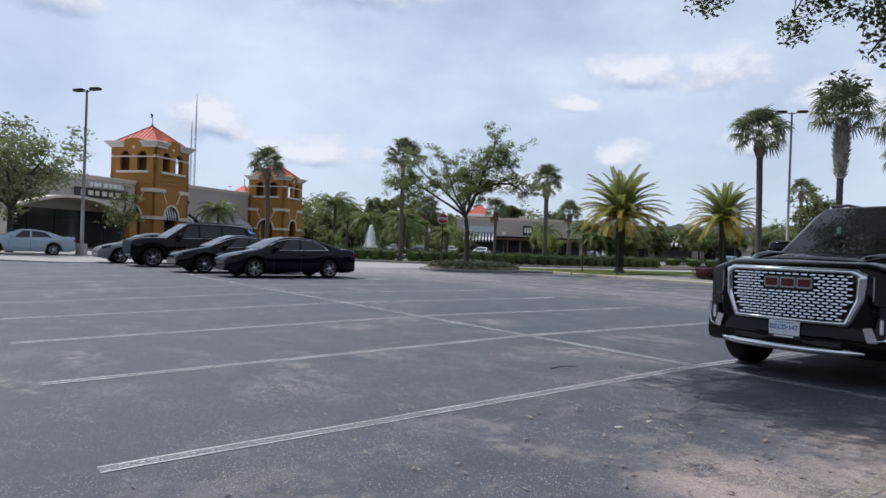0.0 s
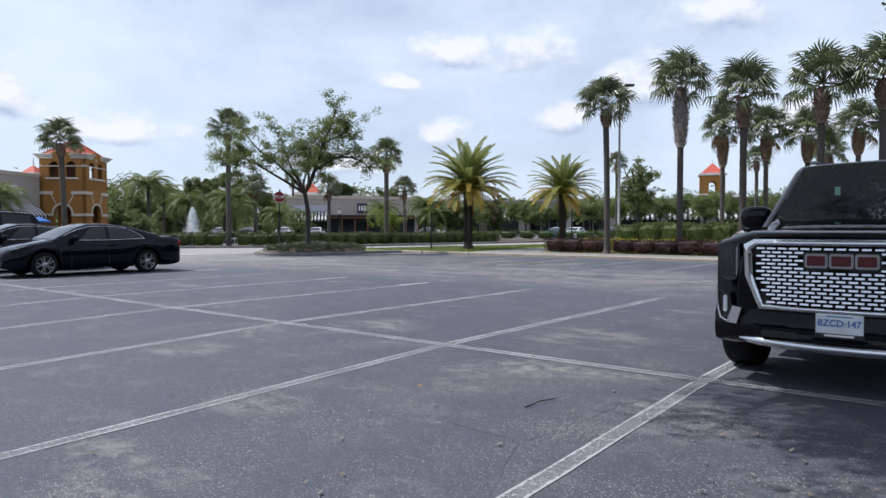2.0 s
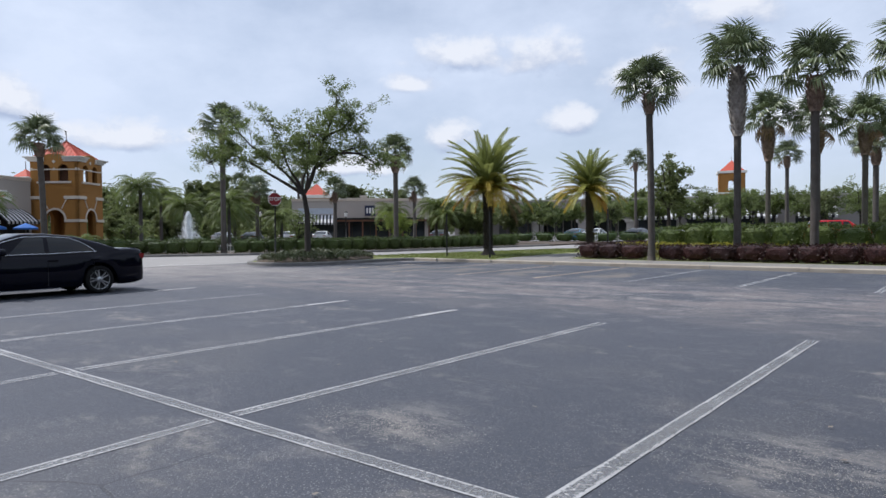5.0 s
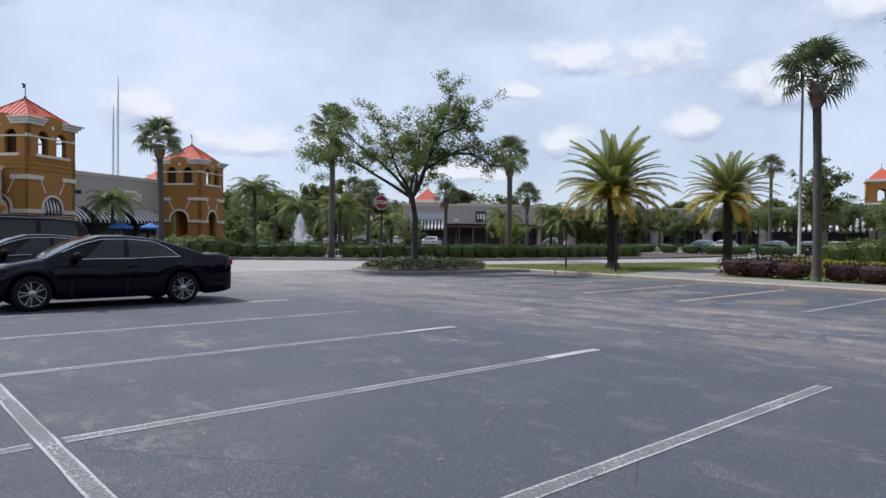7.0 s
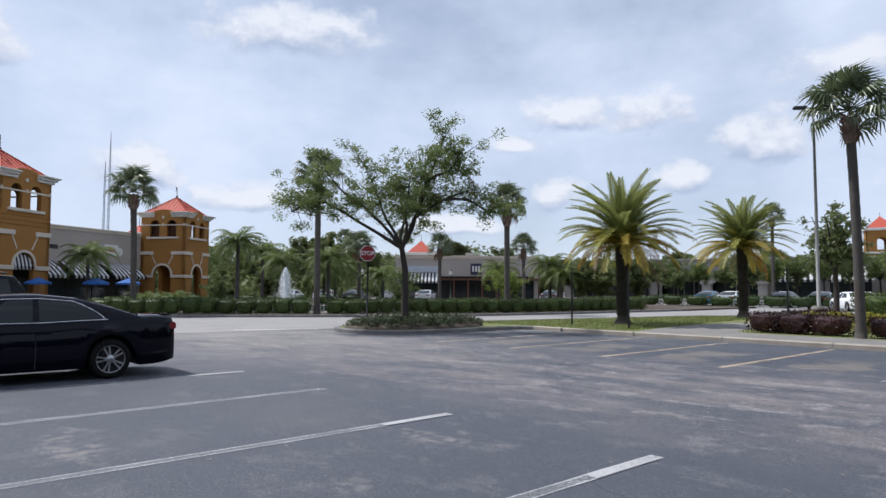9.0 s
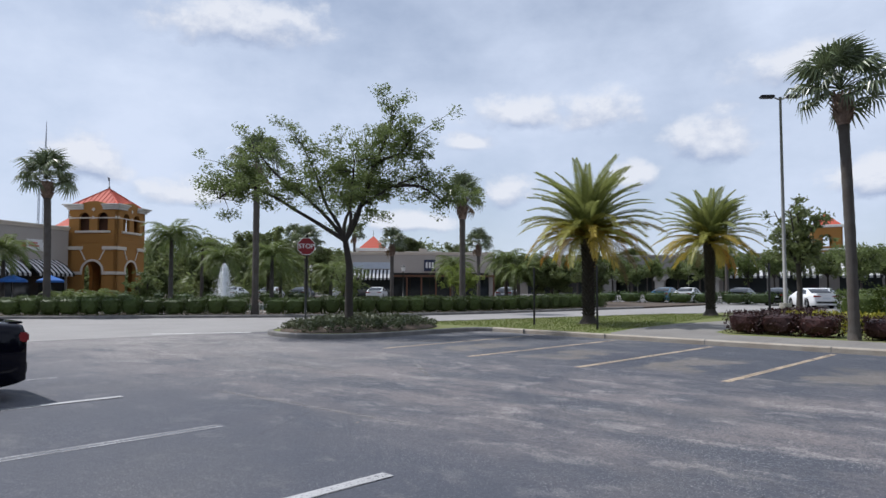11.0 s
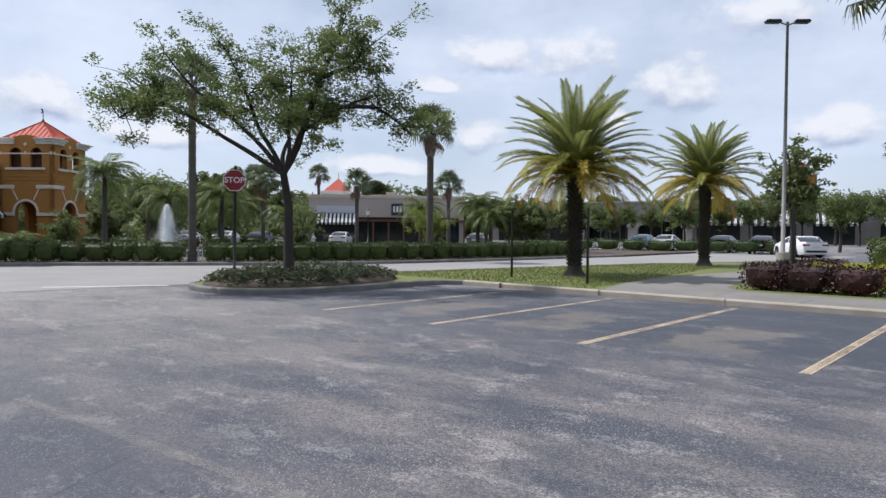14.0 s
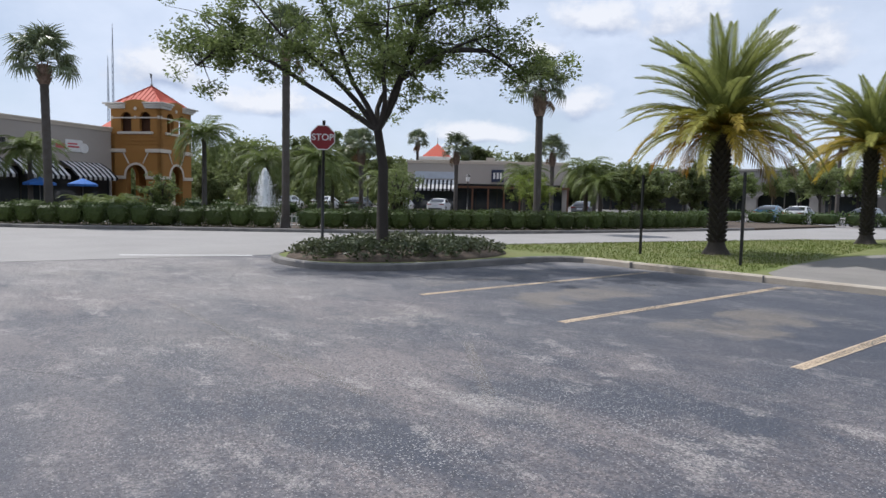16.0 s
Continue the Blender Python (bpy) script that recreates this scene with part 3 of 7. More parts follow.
S = 2.85
for i in range(-12, 6):
    old = "worn white parking line on the asphalt"
    stripe(S * i, -6.38, S * i, -0.10, 0.13, TAN_PAINT if i == 3 else WHITE_PAINT, "faded tan parking line among leaf litter" if i == 3 else old)
    stripe(S * i, 0.10, S * i, 6.53, 0.145, WHITE_PAINT, old)
    if i in (-2, -1, -4):
        s = stripe(S * i, 5.5, S * i, 6.54, 0.135, SOLID_PAINT, "bright end of a white parking line")
        s.location.z = 0.009
s = stripe(-34.2, 0, 17.1, 0, 0.14, WHITE_PAINT, "long worn white line between the rows of stalls")
for i in range(8):
    x = -14.43 + S * i
    stripe(x, 14.06, x, 20.37, 0.13, YELLOW_PAINT if 0 <= i <= 3 else WHITE_PAINT, "faded yellow parking line" if i <= 3 else "faded white parking line")
for x0, y0, x1, y1 in ((-10.9, 7.76, -7.1, 8.10), (-15.6, 10.56, -10.4, 10.34), (-11.4, 12.3, -9.7, 11.0)):
    stripe(x0, y0, x1, y1, 0.12, GHOST_PAINT, "ghost of an old line worn almost away")
stripe(-23.45, 12.0, -21.95, 14.68, 0.16, EDGE_PAINT, "white edge line at the mouth of the lot").location.z = 0.011


# ---------------------------------------------------------------- buildings
def arch_wall(bm, w, h, openings, depth, mi=0, cut=10, rise=1.0):
    """A wall in x from 0 to w, front at y=0, with arched openings (x centre, width, sill, spring height), built in strips round the holes."""
    xs = 0.0
    ops = sorted(openings)

    def quad(x0, x1, z0, z1):
        if x1 - x0 > 1e-4 and z1 - z0 > 1e-4:
            box(bm, x0, x1, 0, depth, z0, z1, mi=mi)
    for cx, ow, z0, zs in ops:
        quad(xs, cx - ow / 2, 0, h)
        quad(cx - ow / 2, cx + ow / 2, 0, z0)
        r = ow / 2
        for k in range(cut):
            t0, t1 = math.pi * k / cut, math.pi * (k + 1) / cut
            xa, xb = cx - r * math.cos(t0), cx - r * math.cos(t1)
            za, zb = zs + r * rise * math.sin(t0), zs + r * rise * math.sin(t1)
            v = [bm.verts.new(c) for c in ((xa, 0, za), (xb, 0, zb), (xb, 0, h), (xa, 0, h), (xa, depth, za), (xb, depth, zb), (xb, depth, h), (xa, depth, h))]
            for q in ((0, 1, 2, 3), (5, 4, 7, 6), (4, 5, 1, 0), (3, 2, 6, 7)):
                bm.faces.new([v[i] for i in q]).material_index = mi
        xs = cx + r
    quad(xs, w, 0, h)
    bmesh.ops.remove_doubles(bm, verts=bm.verts, dist=1e-4)


def arch_ring(bm, cx, ow, zs, wid, depth, y0, cut=14, rise=1.0):
    """A flat moulding round the head of an arch."""
    r = ow / 2
    ring = []
    for k in range(cut + 1):
        t = math.pi * k / cut
        ring.append([bm.verts.new((cx - q * math.cos(t), y, zs + q * rise * math.sin(t))) for q, y in ((r, y0), (r + wid, y0), (r + wid, y0 - depth), (r, y0 - depth))])
    for a, b in zip(ring, ring[1:]):
        for k in range(4):
            bm.faces.new((a[k], b[k], b[(k + 1) % 4], a[(k + 1) % 4]))


def awning(parent, w, drop, out, n, m, label="black and white striped canvas awning"):
    """Striped awning: each stripe leans out from the wall and ends in a valance."""
    aw = part("awning", boxm(0, w, -0.05, 0.0, -0.06, 0.0), BLACKMETAL, parent, label)
    aw.matrix_local = m
    for i in range(n):
        bm = bmesh.new()
        x0, x1 = w * i / n, w * (i + 1) / n - 0.004
        prof = [(-0.02, 0.0), (-out * 0.55, -drop * 0.42), (-out, -drop), (-out, -drop - 0.22)]
        va = [[bm.verts.new((x, y, z + dz)) for y, z in prof] for x in (x0, x1) for dz in (0, -0.03)]
        for k in range(3):
            bm.faces.new((va[0][k], va[2][k], va[2][k + 1], va[0][k + 1]))
            bm.faces.new((va[1][k], va[1][k + 1], va[3][k + 1], va[3][k]))
            bm.faces.new((va[0][k], va[0][k + 1], va[1][k + 1], va[1][k]))
            bm.faces.new((va[2][k], va[3][k], va[3][k + 1], va[2][k + 1]))
        part("stripe", bm, BLACKCLOTH if i % 2 == 0 else WHITECLOTH, aw)
    return aw


def tower(name, m, side, z_top, apex, base_open=True, label=""):
    """Ochre belvedere: arched base, banded shaft, lantern with twin arches on each face, cornice blocks, red hipped roof and flag."""
    T = thing(name, m, label, "tower")
    s, h = side, side / 2
    zb = z_top * 0.74
    faces = [pose(-h, -h, 0), pose(h, -h, 0, 0, 0, 90), pose(h, h, 0, 0, 0, 180), pose(-h, h, 0, 0, 0, 270)]
    for k, f in enumerate(faces):
        bm = bmesh.new()
        arch_wall(bm, s, zb, [(h, s * 0.40, 0.0, z_top * 0.325)], 0.35, cut=14)
        part("lower_wall", bm, OCHRE, T).matrix_local = f
        bm = bmesh.new()
        o2 = [(s * 0.31, s * 0.215, z_top * 0.02, z_top * 0.155), (s * 0.69, s * 0.215, z_top * 0.02, z_top * 0.155)]
        arch_wall(bm, s - 0.004, z_top - zb, o2, 0.30, cut=10)
        # curved gable over the middle of the face
        g = [(s * (0.5 + 0.30 * math.cos(t)), z_top - zb + z_top * 0.075 * math.sin(t) ** 0.8) for t in (math.pi * i / 12 for i in range(13))]
        lo = [bm.verts.new((x, 0.0, z)) for x, z in g]
        hi = [bm.verts.new((x, 0.30, z)) for x, z in g]
        bm.faces.new(lo)
        bm.faces.new(hi[::-1])
        for i in range(12):
            bm.faces.new((lo[i + 1], lo[i], hi[i], hi[i + 1]))
        part("lantern_wall", bm, OCHRE, T).matrix_local = f @ pose(0.002, 0.002, zb)
        bm = bmesh.new()
        arch_ring(bm, h, s * 0.40, z_top * 0.325, 0.20, 0.05, 0.0)
        part("arch_moulding", bm, CREAM, T).matrix_local = f
        for x0, x1 in ((-0.10, h - s * 0.20), (h + s * 0.20, s + 0.10)):
            part("impost", boxm(x0, x1, -0.14, 0.02, z_top * 0.292, z_top * 0.325, 0.03), CREAM, T).matrix_local = f
        for x0, x1 in ((-0.08, s * 0.30), (s * 0.70, s + 0.08)):
            part("belt_moulding", boxm(x0, x1, -0.12, 0.02, z_top * 0.555, z_top * 0.592, 0.03), CREAM, T).matrix_local = f
        for sg in (-1, 1):
            part("keystone_bar", boxm(-0.05, 0.05, -0.045, 0.01, -s * 0.12, s * 0.12, m=pose(h + sg * s * 0.20, 0, z_top * 0.505, 0, sg * 28, 0)), CREAM, T).matrix_local = f
        for q in (0.635, 0.67, 0.705):
            part("band", boxm(-0.04, s + 0.04, -0.05, 0.01, z_top * q, z_top * q + 0.09, 0.02), OCHRE, T).matrix_local = f
        bm = bmesh.new()
        box(bm, s * 0.14, s * 0.86, -0.16, 0.03, zb - z_top * 0.004, zb + z_top * 0.02, 0.03)
        box(bm, 0.0, s, -0.035, 0.02, zb + z_top * 0.150, zb + z_top * 0.162)
        for q in (0.5, 0.03, 0.97):
            box(bm, s * q - 0.10, s * q + 0.10, -0.06, 0.01, zb + z_top * 0.145, zb + z_top * 0.175, 0.02)
        box(bm, -0.13, 0.13, -0.045, 0.01, -0.13, 0.13, m=pose(h, 0, z_top * 0.985, 0, 45, 0))
        part("sill", bm, CREAM, T).matrix_local = f
    for k in range(4):
        bm = bmesh.new()
        a = s * 0.30
        for i, (o, z0, z1) in enumerate(((0.18, -0.10, 0.06), (0.34, 0.06, 0.20), (0.52, 0.20, 0.30))):
            box(bm, -o, a, -o, a, z_top + z0 * z_top * 0.14, z_top + z1 * z_top * 0.14, 0.04)
        part("cornice", bm, WHITETRIM, T).matrix_local = faces[k]
    bm = bmesh.new()
    box(bm, -h + 0.4, h - 0.4, -h + 0.4, h - 0.4, zb - 0.2, zb)
    box(bm, -h + 0.4, h - 0.4, -h + 0.4, h - 0.4, z_top - 0.25, z_top - 0.05)
    part("deck", bm, BROWNWALL, T)
    # brown panel added behind one face so its arches look dark inside
    for k in (3,):
        part("shade_backing", boxm(0.32, s - 0.32, 0.75, 0.90, zb + 0.01, z_top - 0.26), BROWNWALL, T).matrix_local = faces[k]
    # hipped roof with standing seams
    bm = bmesh.new()
    e, z0 = h * 0.92, z_top + z_top * 0.045
    top = bm.verts.new((0, 0, apex))
    c = [bm.verts.new((sx * e, sy * e, z0)) for sx, sy in ((-1, -1), (1, -1), (1, 1), (-1, 1))]
    d = [bm.verts.new((v.co.x, v.co.y, z0 - 0.15)) for v in c]
    for i in range(4):
        bm.faces.new((c[i], c[(i + 1) % 4], top))
        bm.faces.new((d[i], d[(i + 1) % 4], c[(i + 1) % 4], c[i]))
    bm.faces.new(d[::-1])
    roof = part("roof", bm, REDROOF, T)
    for i in range(4):
        bm = bmesh.new()
        A, B = Vector((-e, -e, z0)), Vector((e, -e, z0))
        P = Vector((0, 0, apex))
        for k in range(1, 10):
            f = k / 10
            lo = A.lerp(B, f)
            q = 1 - abs(2 * f - 1)
            hi = lo + (Vector((0, 0, apex)) - Vector((0, -e, z0))) * q
            tube(bm, [lo + Vector((0, 0, 0.02)), hi + Vector((0, 0, 0.02))], [0.035, 0.035], 4)
        tube(bm, [A + Vector((0, 0, 0.03)), P + Vector((0, 0, 0.03))], [0.06, 0.05], 5)
        part("roof_seam", bm, REDROOF, roof).matrix_local = pose(0, 0, 0, 0, 0, 90 * i)
    bm = bmesh.new()
    tube(bm, [(0, 0, apex - 0.1), (0, 0, apex + 0.12 * z_top)], [0.05, 0.03], 6)
    bmesh.ops.create_uvsphere(bm, u_segments=8, v_segments=6, radius=0.12, matrix=pose(0, 0, apex + 0.1))
    pole = part("flagpole", bm, GREYMETAL, T)
    bm = bmesh.new()
    vs = [(0.0, 0.0), (-0.55, -0.12), (-0.42, 0.06), (-0.62, 0.30), (0.0, 0.32)]
    for y, fl in ((0.0, 1), (0.02, -1)):
        f = [bm.verts.new((x, y + 0.05 * math.sin(x * 6), z)) for x, z in vs]
        bm.faces.new(f[::fl])
    part("flag", bm, BLACKCLOTH, pole, "small dark pennant").matrix_local = pose(0, 0, apex + 0.085 * z_top, 0, 0, 20)
    return T


AZ = 30.0        # the restaurant row faces this way from +x
U = Vector((-math.sin(radians(AZ)), math.cos(radians(AZ)), 0))
NRM = Vector((math.cos(radians(AZ)), math.sin(radians(AZ)), 0))
# local frame of a front: x along the wall as seen from outside (to the viewer's right), y into the building
def front(origin, az):
    return pose(origin[0], origin[1], 0, 0, 0, az + 90)


T1C, T2C = Vector((-61.0, 10.0, 0)), Vector((-71.2, 27.5, 0))
T1 = tower("bell_tower", front(T1C, AZ + 8), 5.05, 9.9, 12.2, label="ochre stucco belvedere tower with red metal roof")
for f in (pose(-2.525, -2.525, 0), pose(2.525, -2.525, 0, 0, 0, 90)):
    awning(T1, 2.0, 0.95, 0.30, 11, f @ pose(1.525, 0.33, 4.15))
tower("bell_tower", front(T2C, AZ + 9), 4.85, 8.9, 11.1, label="smaller ochre belvedere tower with red roof beside the hedge")


def store_front(m, w, h, name, label):
    """A plain stucco store: thick walls, parapet coping, dark shop windows with frames."""
    B = thing(name, m, label, "building")
    bm = bmesh.new()
    arch_h = 3.3
    box(bm, 0, w, 0, 0.3, arch_h, h)
    box(bm, 0, 0.6, 0, 0.3, 0, arch_h)
    box(bm, w - 0.6, w, 0, 0.3, 0, arch_h)
    box(bm, 0, w, 9.7, 10, 0, h)
    box(bm, 0, 0.3, 0.3, 9.7, 0, h)
    box(bm, w - 0.3, w, 0.3, 9.7, 0, h)
    part("wall", bm, GREYWALL, B)
    part("roof", boxm(0.3, w - 0.3, 0.3, 9.7, h - 0.7, h - 0.5), GREYWALL, B)
    bm = bmesh.new()
    box(bm, -0.12, w + 0.12, -0.16, 0.36, h, h + 0.16, 0.03)
    box(bm, -0.06, w + 0.06, -0.09, 0.30, h - 0.20, h + 0.002, 0.03)
    part("coping", bm, CREAM, B)
    n = max(2, int((w - 1.2) / 2.4))
    for i in range(n):
        x0 = 0.6 + (w - 1.2) * i / n
        x1 = 0.6 + (w - 1.2) * (i + 1) / n
        wf = part("window", boxm(x0 + 0.06, x1 - 0.06, 0.20, 0.24, 0.15, arch_h - 0.06), SHOPGLASS, B)
        bm = bmesh.new()
        for a, b2, c, d in ((x0, x0 + 0.07, 0, arch_h), (x1 - 0.07, x1, 0, arch_h), (x0, x1, 0, 0.16), (x0, x1, 2.35, 2.42), (x0, x1, arch_h - 0.07, arch_h)):
            box(bm, a, b2, 0.14, 0.26, c, d)
        part("frame", bm, DARK, wf)
    return B


# wing between the towers, with striped awnings
o = T1C + U * 2.5 - NRM * 2.1
wing = store_front(front(o, AZ), 15.4, 6.95, "restaurant_wing", "grey stucco restaurant wing between two ochre towers")
for x, w in ((0.9, 3.6), (5.0, 4.0), (9.6, 4.2)):
    awning(wing, w, 1.25, 1.9, int(w / 0.24), Matrix.Translation((x, -0.02, 3.9)))
bm = bmesh.new()
box(bm, 10.2, 11.9, -0.10, -0.01, 4.7, 5.7, 0.03)
sg = part("sign_board", bm, SIGNWHITE, wing, "white and pink shop sign on the wall")
part("sign_stripe", boxm(10.4, 11.5, -0.13, -0.102, 5.05, 5.18), PINKSIGN, sg)
part("sign_stripe", boxm(10.4, 11.3, -0.13, -0.102, 5.3, 5.42), PINKSIGN, sg)
bm = bmesh.new()
bmesh.ops.create_cone(bm, cap_ends=True, segments=20, radius1=0.42, radius2=0.42, depth=0.05, matrix=pose(12.0, -0.12, 5.05, 90))
part("sign_disc", bm, SIGNWHITE, sg)
bm = bmesh.new()
box(bm, 9.3, 10.15, -0.06, -0.01, 4.95, 5.35, 0.03)
part("sign_stripe", bm, PINKSIGN, sg)
bm = bmesh.new()
for i in range(6):
    box(bm, 3.0 + i * 0.34, 3.26 + i * 0.34, -0.08, 0.0, 5.0, 5.35)
part("sign_letter", bm, SIGNDARK, wing, "dark sign bars")
bm = bmesh.new()
bmesh.ops.create_cone(bm, cap_ends=True, segments=16, radius1=0.3, radius2=0.3, depth=0.06, matrix=pose(2.5, -0.03, 5.2, 90))
part("sign_disc", bm, SIGNDARK, wing)

# wing before the first tower: segmental canopy and sign band
o = T1C - U * 31.0 + NRM * 1.2
west = store_front(front(o, AZ), 28.0, 6.3, "shop_wing", "grey stucco shop wing with a curved canopy")
bm = bmesh.new()
prev = None
for i in range(25):
    t = i / 24
    x, z = 14.2 + 11.2 * t, 3.0 + 1.2 * math.sin(math.pi * t)
    ring = [bm.verts.new((x, y, z + dz)) for y, dz in ((-2.6, 0), (-2.6, 0.22), (0.0, 0.22), (0.0, 0))]
    if prev:
        for k in range(4):
            bm.faces.new((prev[k], ring[k], ring[(k + 1) % 4], prev[(k + 1) % 4]))
    else:
        bm.faces.new(ring)
    prev = ring
bm.faces.new(prev[::-1])
part("canopy", bm, CREAM, west, "shallow arched cream canopy")
for x in (13.8, 25.6):
    bm = bmesh.new()
    box(bm, x - 0.4, x + 0.4, -2.6, -1.8, 0, 3.0, 0.04)
    box(bm, x - 0.55, x + 0.55, -2.75, -1.65, 3.0, 3.35, 0.04)
    part("pillar", bm, CREAM if x < 20 else OCHRE, west)
bm = bmesh.new()
box(bm, 21.6, 27.2, -0.10, -0.005, 4.5, 5.35, 0.03)
sg = part("sign_board", bm, SIGNDARK, west, "long dark shop sign with pale lettering")
for i, wl in enumerate((0.3, 0.36, 0.28, 0.34, 0.3, 0.36)):
    part("sign_letter", boxm(22.2 + i * 0.72, 22.2 + i * 0.72 + wl * 1.4, -0.13, -0.102, 4.72, 5.12), CREAM, sg)
for i, wl in enumerate((0.34, 0.42, 0.2, 0.38, 0.34, 0.4, 0.38, 0.14)):
    part("sign_letter", boxm(23.0 + i * 0.5, 23.0 + i * 0.5 + wl, -0.13, -0.006, 5.5, 5.86), SIGNWHITE, west)
bm = bmesh.new()
box(bm, -0.2, 13.6, -2.2, 0, 3.4, 3.8, 0.05)
part("canopy", bm, BROWNWALL, west, "dark flat canopy")


# the long grey store across the pond
GL, GR = Vector((-73.0, 58.2, 0)), Vector((-59.5, 72.3, 0))
gaz = math.degrees(math.atan2((GR - GL).y, (GR - GL).x))
gw = (GR - GL).length
outlet = store_front(pose(GL.x, GL.y, 0, 0, 0, gaz), gw, 5.9, "outlet_store", "long grey stucco store with a raised centre")
bm = bmesh.new()
box(bm, 7.7, 12.6, -0.12, 0.30, 5.9, 6.15, 0.02)
box(bm, 9.6, 10.7, -0.14, 0.28, 6.15, 6.5, 0.05)
part("parapet", bm, CREAM, outlet)
bm = bmesh.new()
box(bm, 10.3, 11.8, -0.15, 0.0, 3.55, 5.05, 0.02)
sg = part("sign_board", bm, SIGNBLUE, outlet, "square navy shop sign")
for i, (a, w) in enumerate(((0.22, 0.24), (0.62, 0.26), (1.02, 0.24))):
    part("sign_letter", boxm(10.3 + a, 10.3 + a + w, -0.18, -0.152, 3.95, 4.7), SIGNWHITE, sg)
for i in range(6):
    part("sign_letter", boxm(12.3 + i * 0.42, 12.3 + i * 0.42 + 0.3, -0.10, -0.005, 3.85, 4.2), SIGNWHITE, outlet)
awning(outlet, 4.9, 1.15, 1.4, 20, Matrix.Translation((0.9, -0.02, 3.75)), "white and black striped awning over the store corner")
part("wall_panel", boxm(0.9, 5.8, -0.04, 0.0, 3.85, 4.7), STEEL_FAR, outlet, "blue-grey panel over the awning")
bm = bmesh.new()
box(bm, 5.9, gw, -2.4, -0.02, 2.75, 3.0, 0.03)
part("pergola", bm, BROWNWALL, outlet, "dark red timber pergola")
for i in range(8):
    x = 6.1 + i * (gw - 6.4) / 7
    part("post", boxm(x, x + 0.2, -2.35, -2.15, 0, 2.74), BROWNWALL, outlet)


def cupola(m, label, s=4.2, h=9.6):
    C = thing("cupola_tower", m, label, "tower")
    bm = bmesh.new()
    for f in (pose(-s / 2, -s / 2, 0), pose(s / 2, -s / 2, 0, 0, 0, 90), pose(s / 2, s / 2, 0, 0, 0, 180), pose(-s / 2, s / 2, 0, 0, 0, 270)):
        b2 = bmesh.new()
        arch_wall(b2, s, h, [(s / 2, s * 0.30, h * 0.72, h * 0.84)], 0.25, cut=8)
        bmesh.ops.transform(b2, matrix=f, verts=b2.verts)
        me = bpy.data.meshes.new("tmp")
        b2.to_mesh(me)
        b2.free()
        bm.from_mesh(me)
        bpy.data.meshes.remove(me)
    part("wall", bm, OCHRE, C)
    bm = bmesh.new()
    box(bm, -s / 2 - 0.35, s / 2 + 0.35, -s / 2 - 0.35, s / 2 + 0.35, h, h + 0.5, 0.08)
    part("cornice", bm, WHITETRIM, C)
    bm = bmesh.new()
    box(bm, -s / 2 - 0.12, s / 2 + 0.12, -s / 2 - 0.12, s / 2 + 0.12, h * 0.66, h * 0.69, 0.03)
    part("belt_moulding", bm, WHITETRIM, C)
    bm = bmesh.new()
    bmesh.ops.create_cone(bm, cap_ends=True, segments=4, radius1=s * 0.68, radius2=0.05, depth=s * 0.46, matrix=pose(0, 0, h + 0.5 + s * 0.23, 0, 0, 45))
    part("roof", bm, REDROOF, C)
    bm = bmesh.new()
    tube(bm, [(0, 0, h + s * 0.45), (0, 0, h + s * 0.45 + 1.4)], [0.06, 0.03], 6)
    part("finial", bm, GREYMETAL, C)
    return C


cupola(pose(-80.8, 69.4, 0, 0, 0, gaz), "ochre cupola with red pyramid roof behind the store", 4.2, 6.7)
cupola(pose(-38.6, 145.6, 0, 0, 0, 20), "ochre cupola with red roof above the arcade", 5.0, 12.6)
cupola(pose(-79.0, 26.3, 0, 0, 0, 30), "far red-roofed cupola behind the restaurant row", 2.0, 7.2)

# arcade shops beyond the road
AR = Vector((-8.0, 86.0, 0))
AL = Vector((-53.2, 70.0, 0))
aaz = math.degrees(math.atan2((AR - AL).y, (AR - AL).x))
aw_len = (AR - AL).length
ARC_K = 1.55
ARC_C = Vector((1.58, -0.19, 1.53))
arc = thing("arcade_building", Matrix.Translation(ARC_C + (AL - ARC_C) * ARC_K) @ pose(0, 0, 0, 0, 0, aaz) @ Matrix.Diagonal((ARC_K, ARC_K, ARC_K, 1)), "grey stucco arcade of shops with striped awnings", "building")
ARCHES = [(14.3, 4.5), (20.1, 4.8)]
bm = bmesh.new()
arch_wall(bm, aw_len, 5.0, [(c, w, 0, 2.05) for c, w in ARCHES], 0.4, cut=14, rise=0.36)
box(bm, 0, aw_len, 8, 8.3, 0, 5.0)
box(bm, 0, 0.3, 0.4, 8, 0, 5.0)
box(bm, aw_len - 0.3, aw_len, 0.4, 8, 0, 5.0)
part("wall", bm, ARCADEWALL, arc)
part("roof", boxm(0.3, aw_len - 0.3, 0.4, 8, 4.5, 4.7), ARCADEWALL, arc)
bm = bmesh.new()
box(bm, -0.1, aw_len + 0.1, -0.15, 0.45, 5.0, 5.2, 0.03)
part("coping", bm, WALLTRIM, arc)
for cx, ow in ARCHES:
    bm = bmesh.new()
    arch_ring(bm, cx, ow, 2.05, 0.22, 0.07, 0.0, rise=0.36)
    part("arch_moulding", bm, WALLTRIM, arc)
    for k in range(1, 4):
        x = cx - ow / 2 + ow * k / 4
        part("window_post", boxm(x - 0.06, x + 0.06, 1.9, 2.0, 0.1, 3.0), ARCADEWALL, arc)
    part("window", boxm(cx - ow / 2, cx + ow / 2, 2.0, 2.04, 0.4, 2.9), SHOPGLASS, arc)
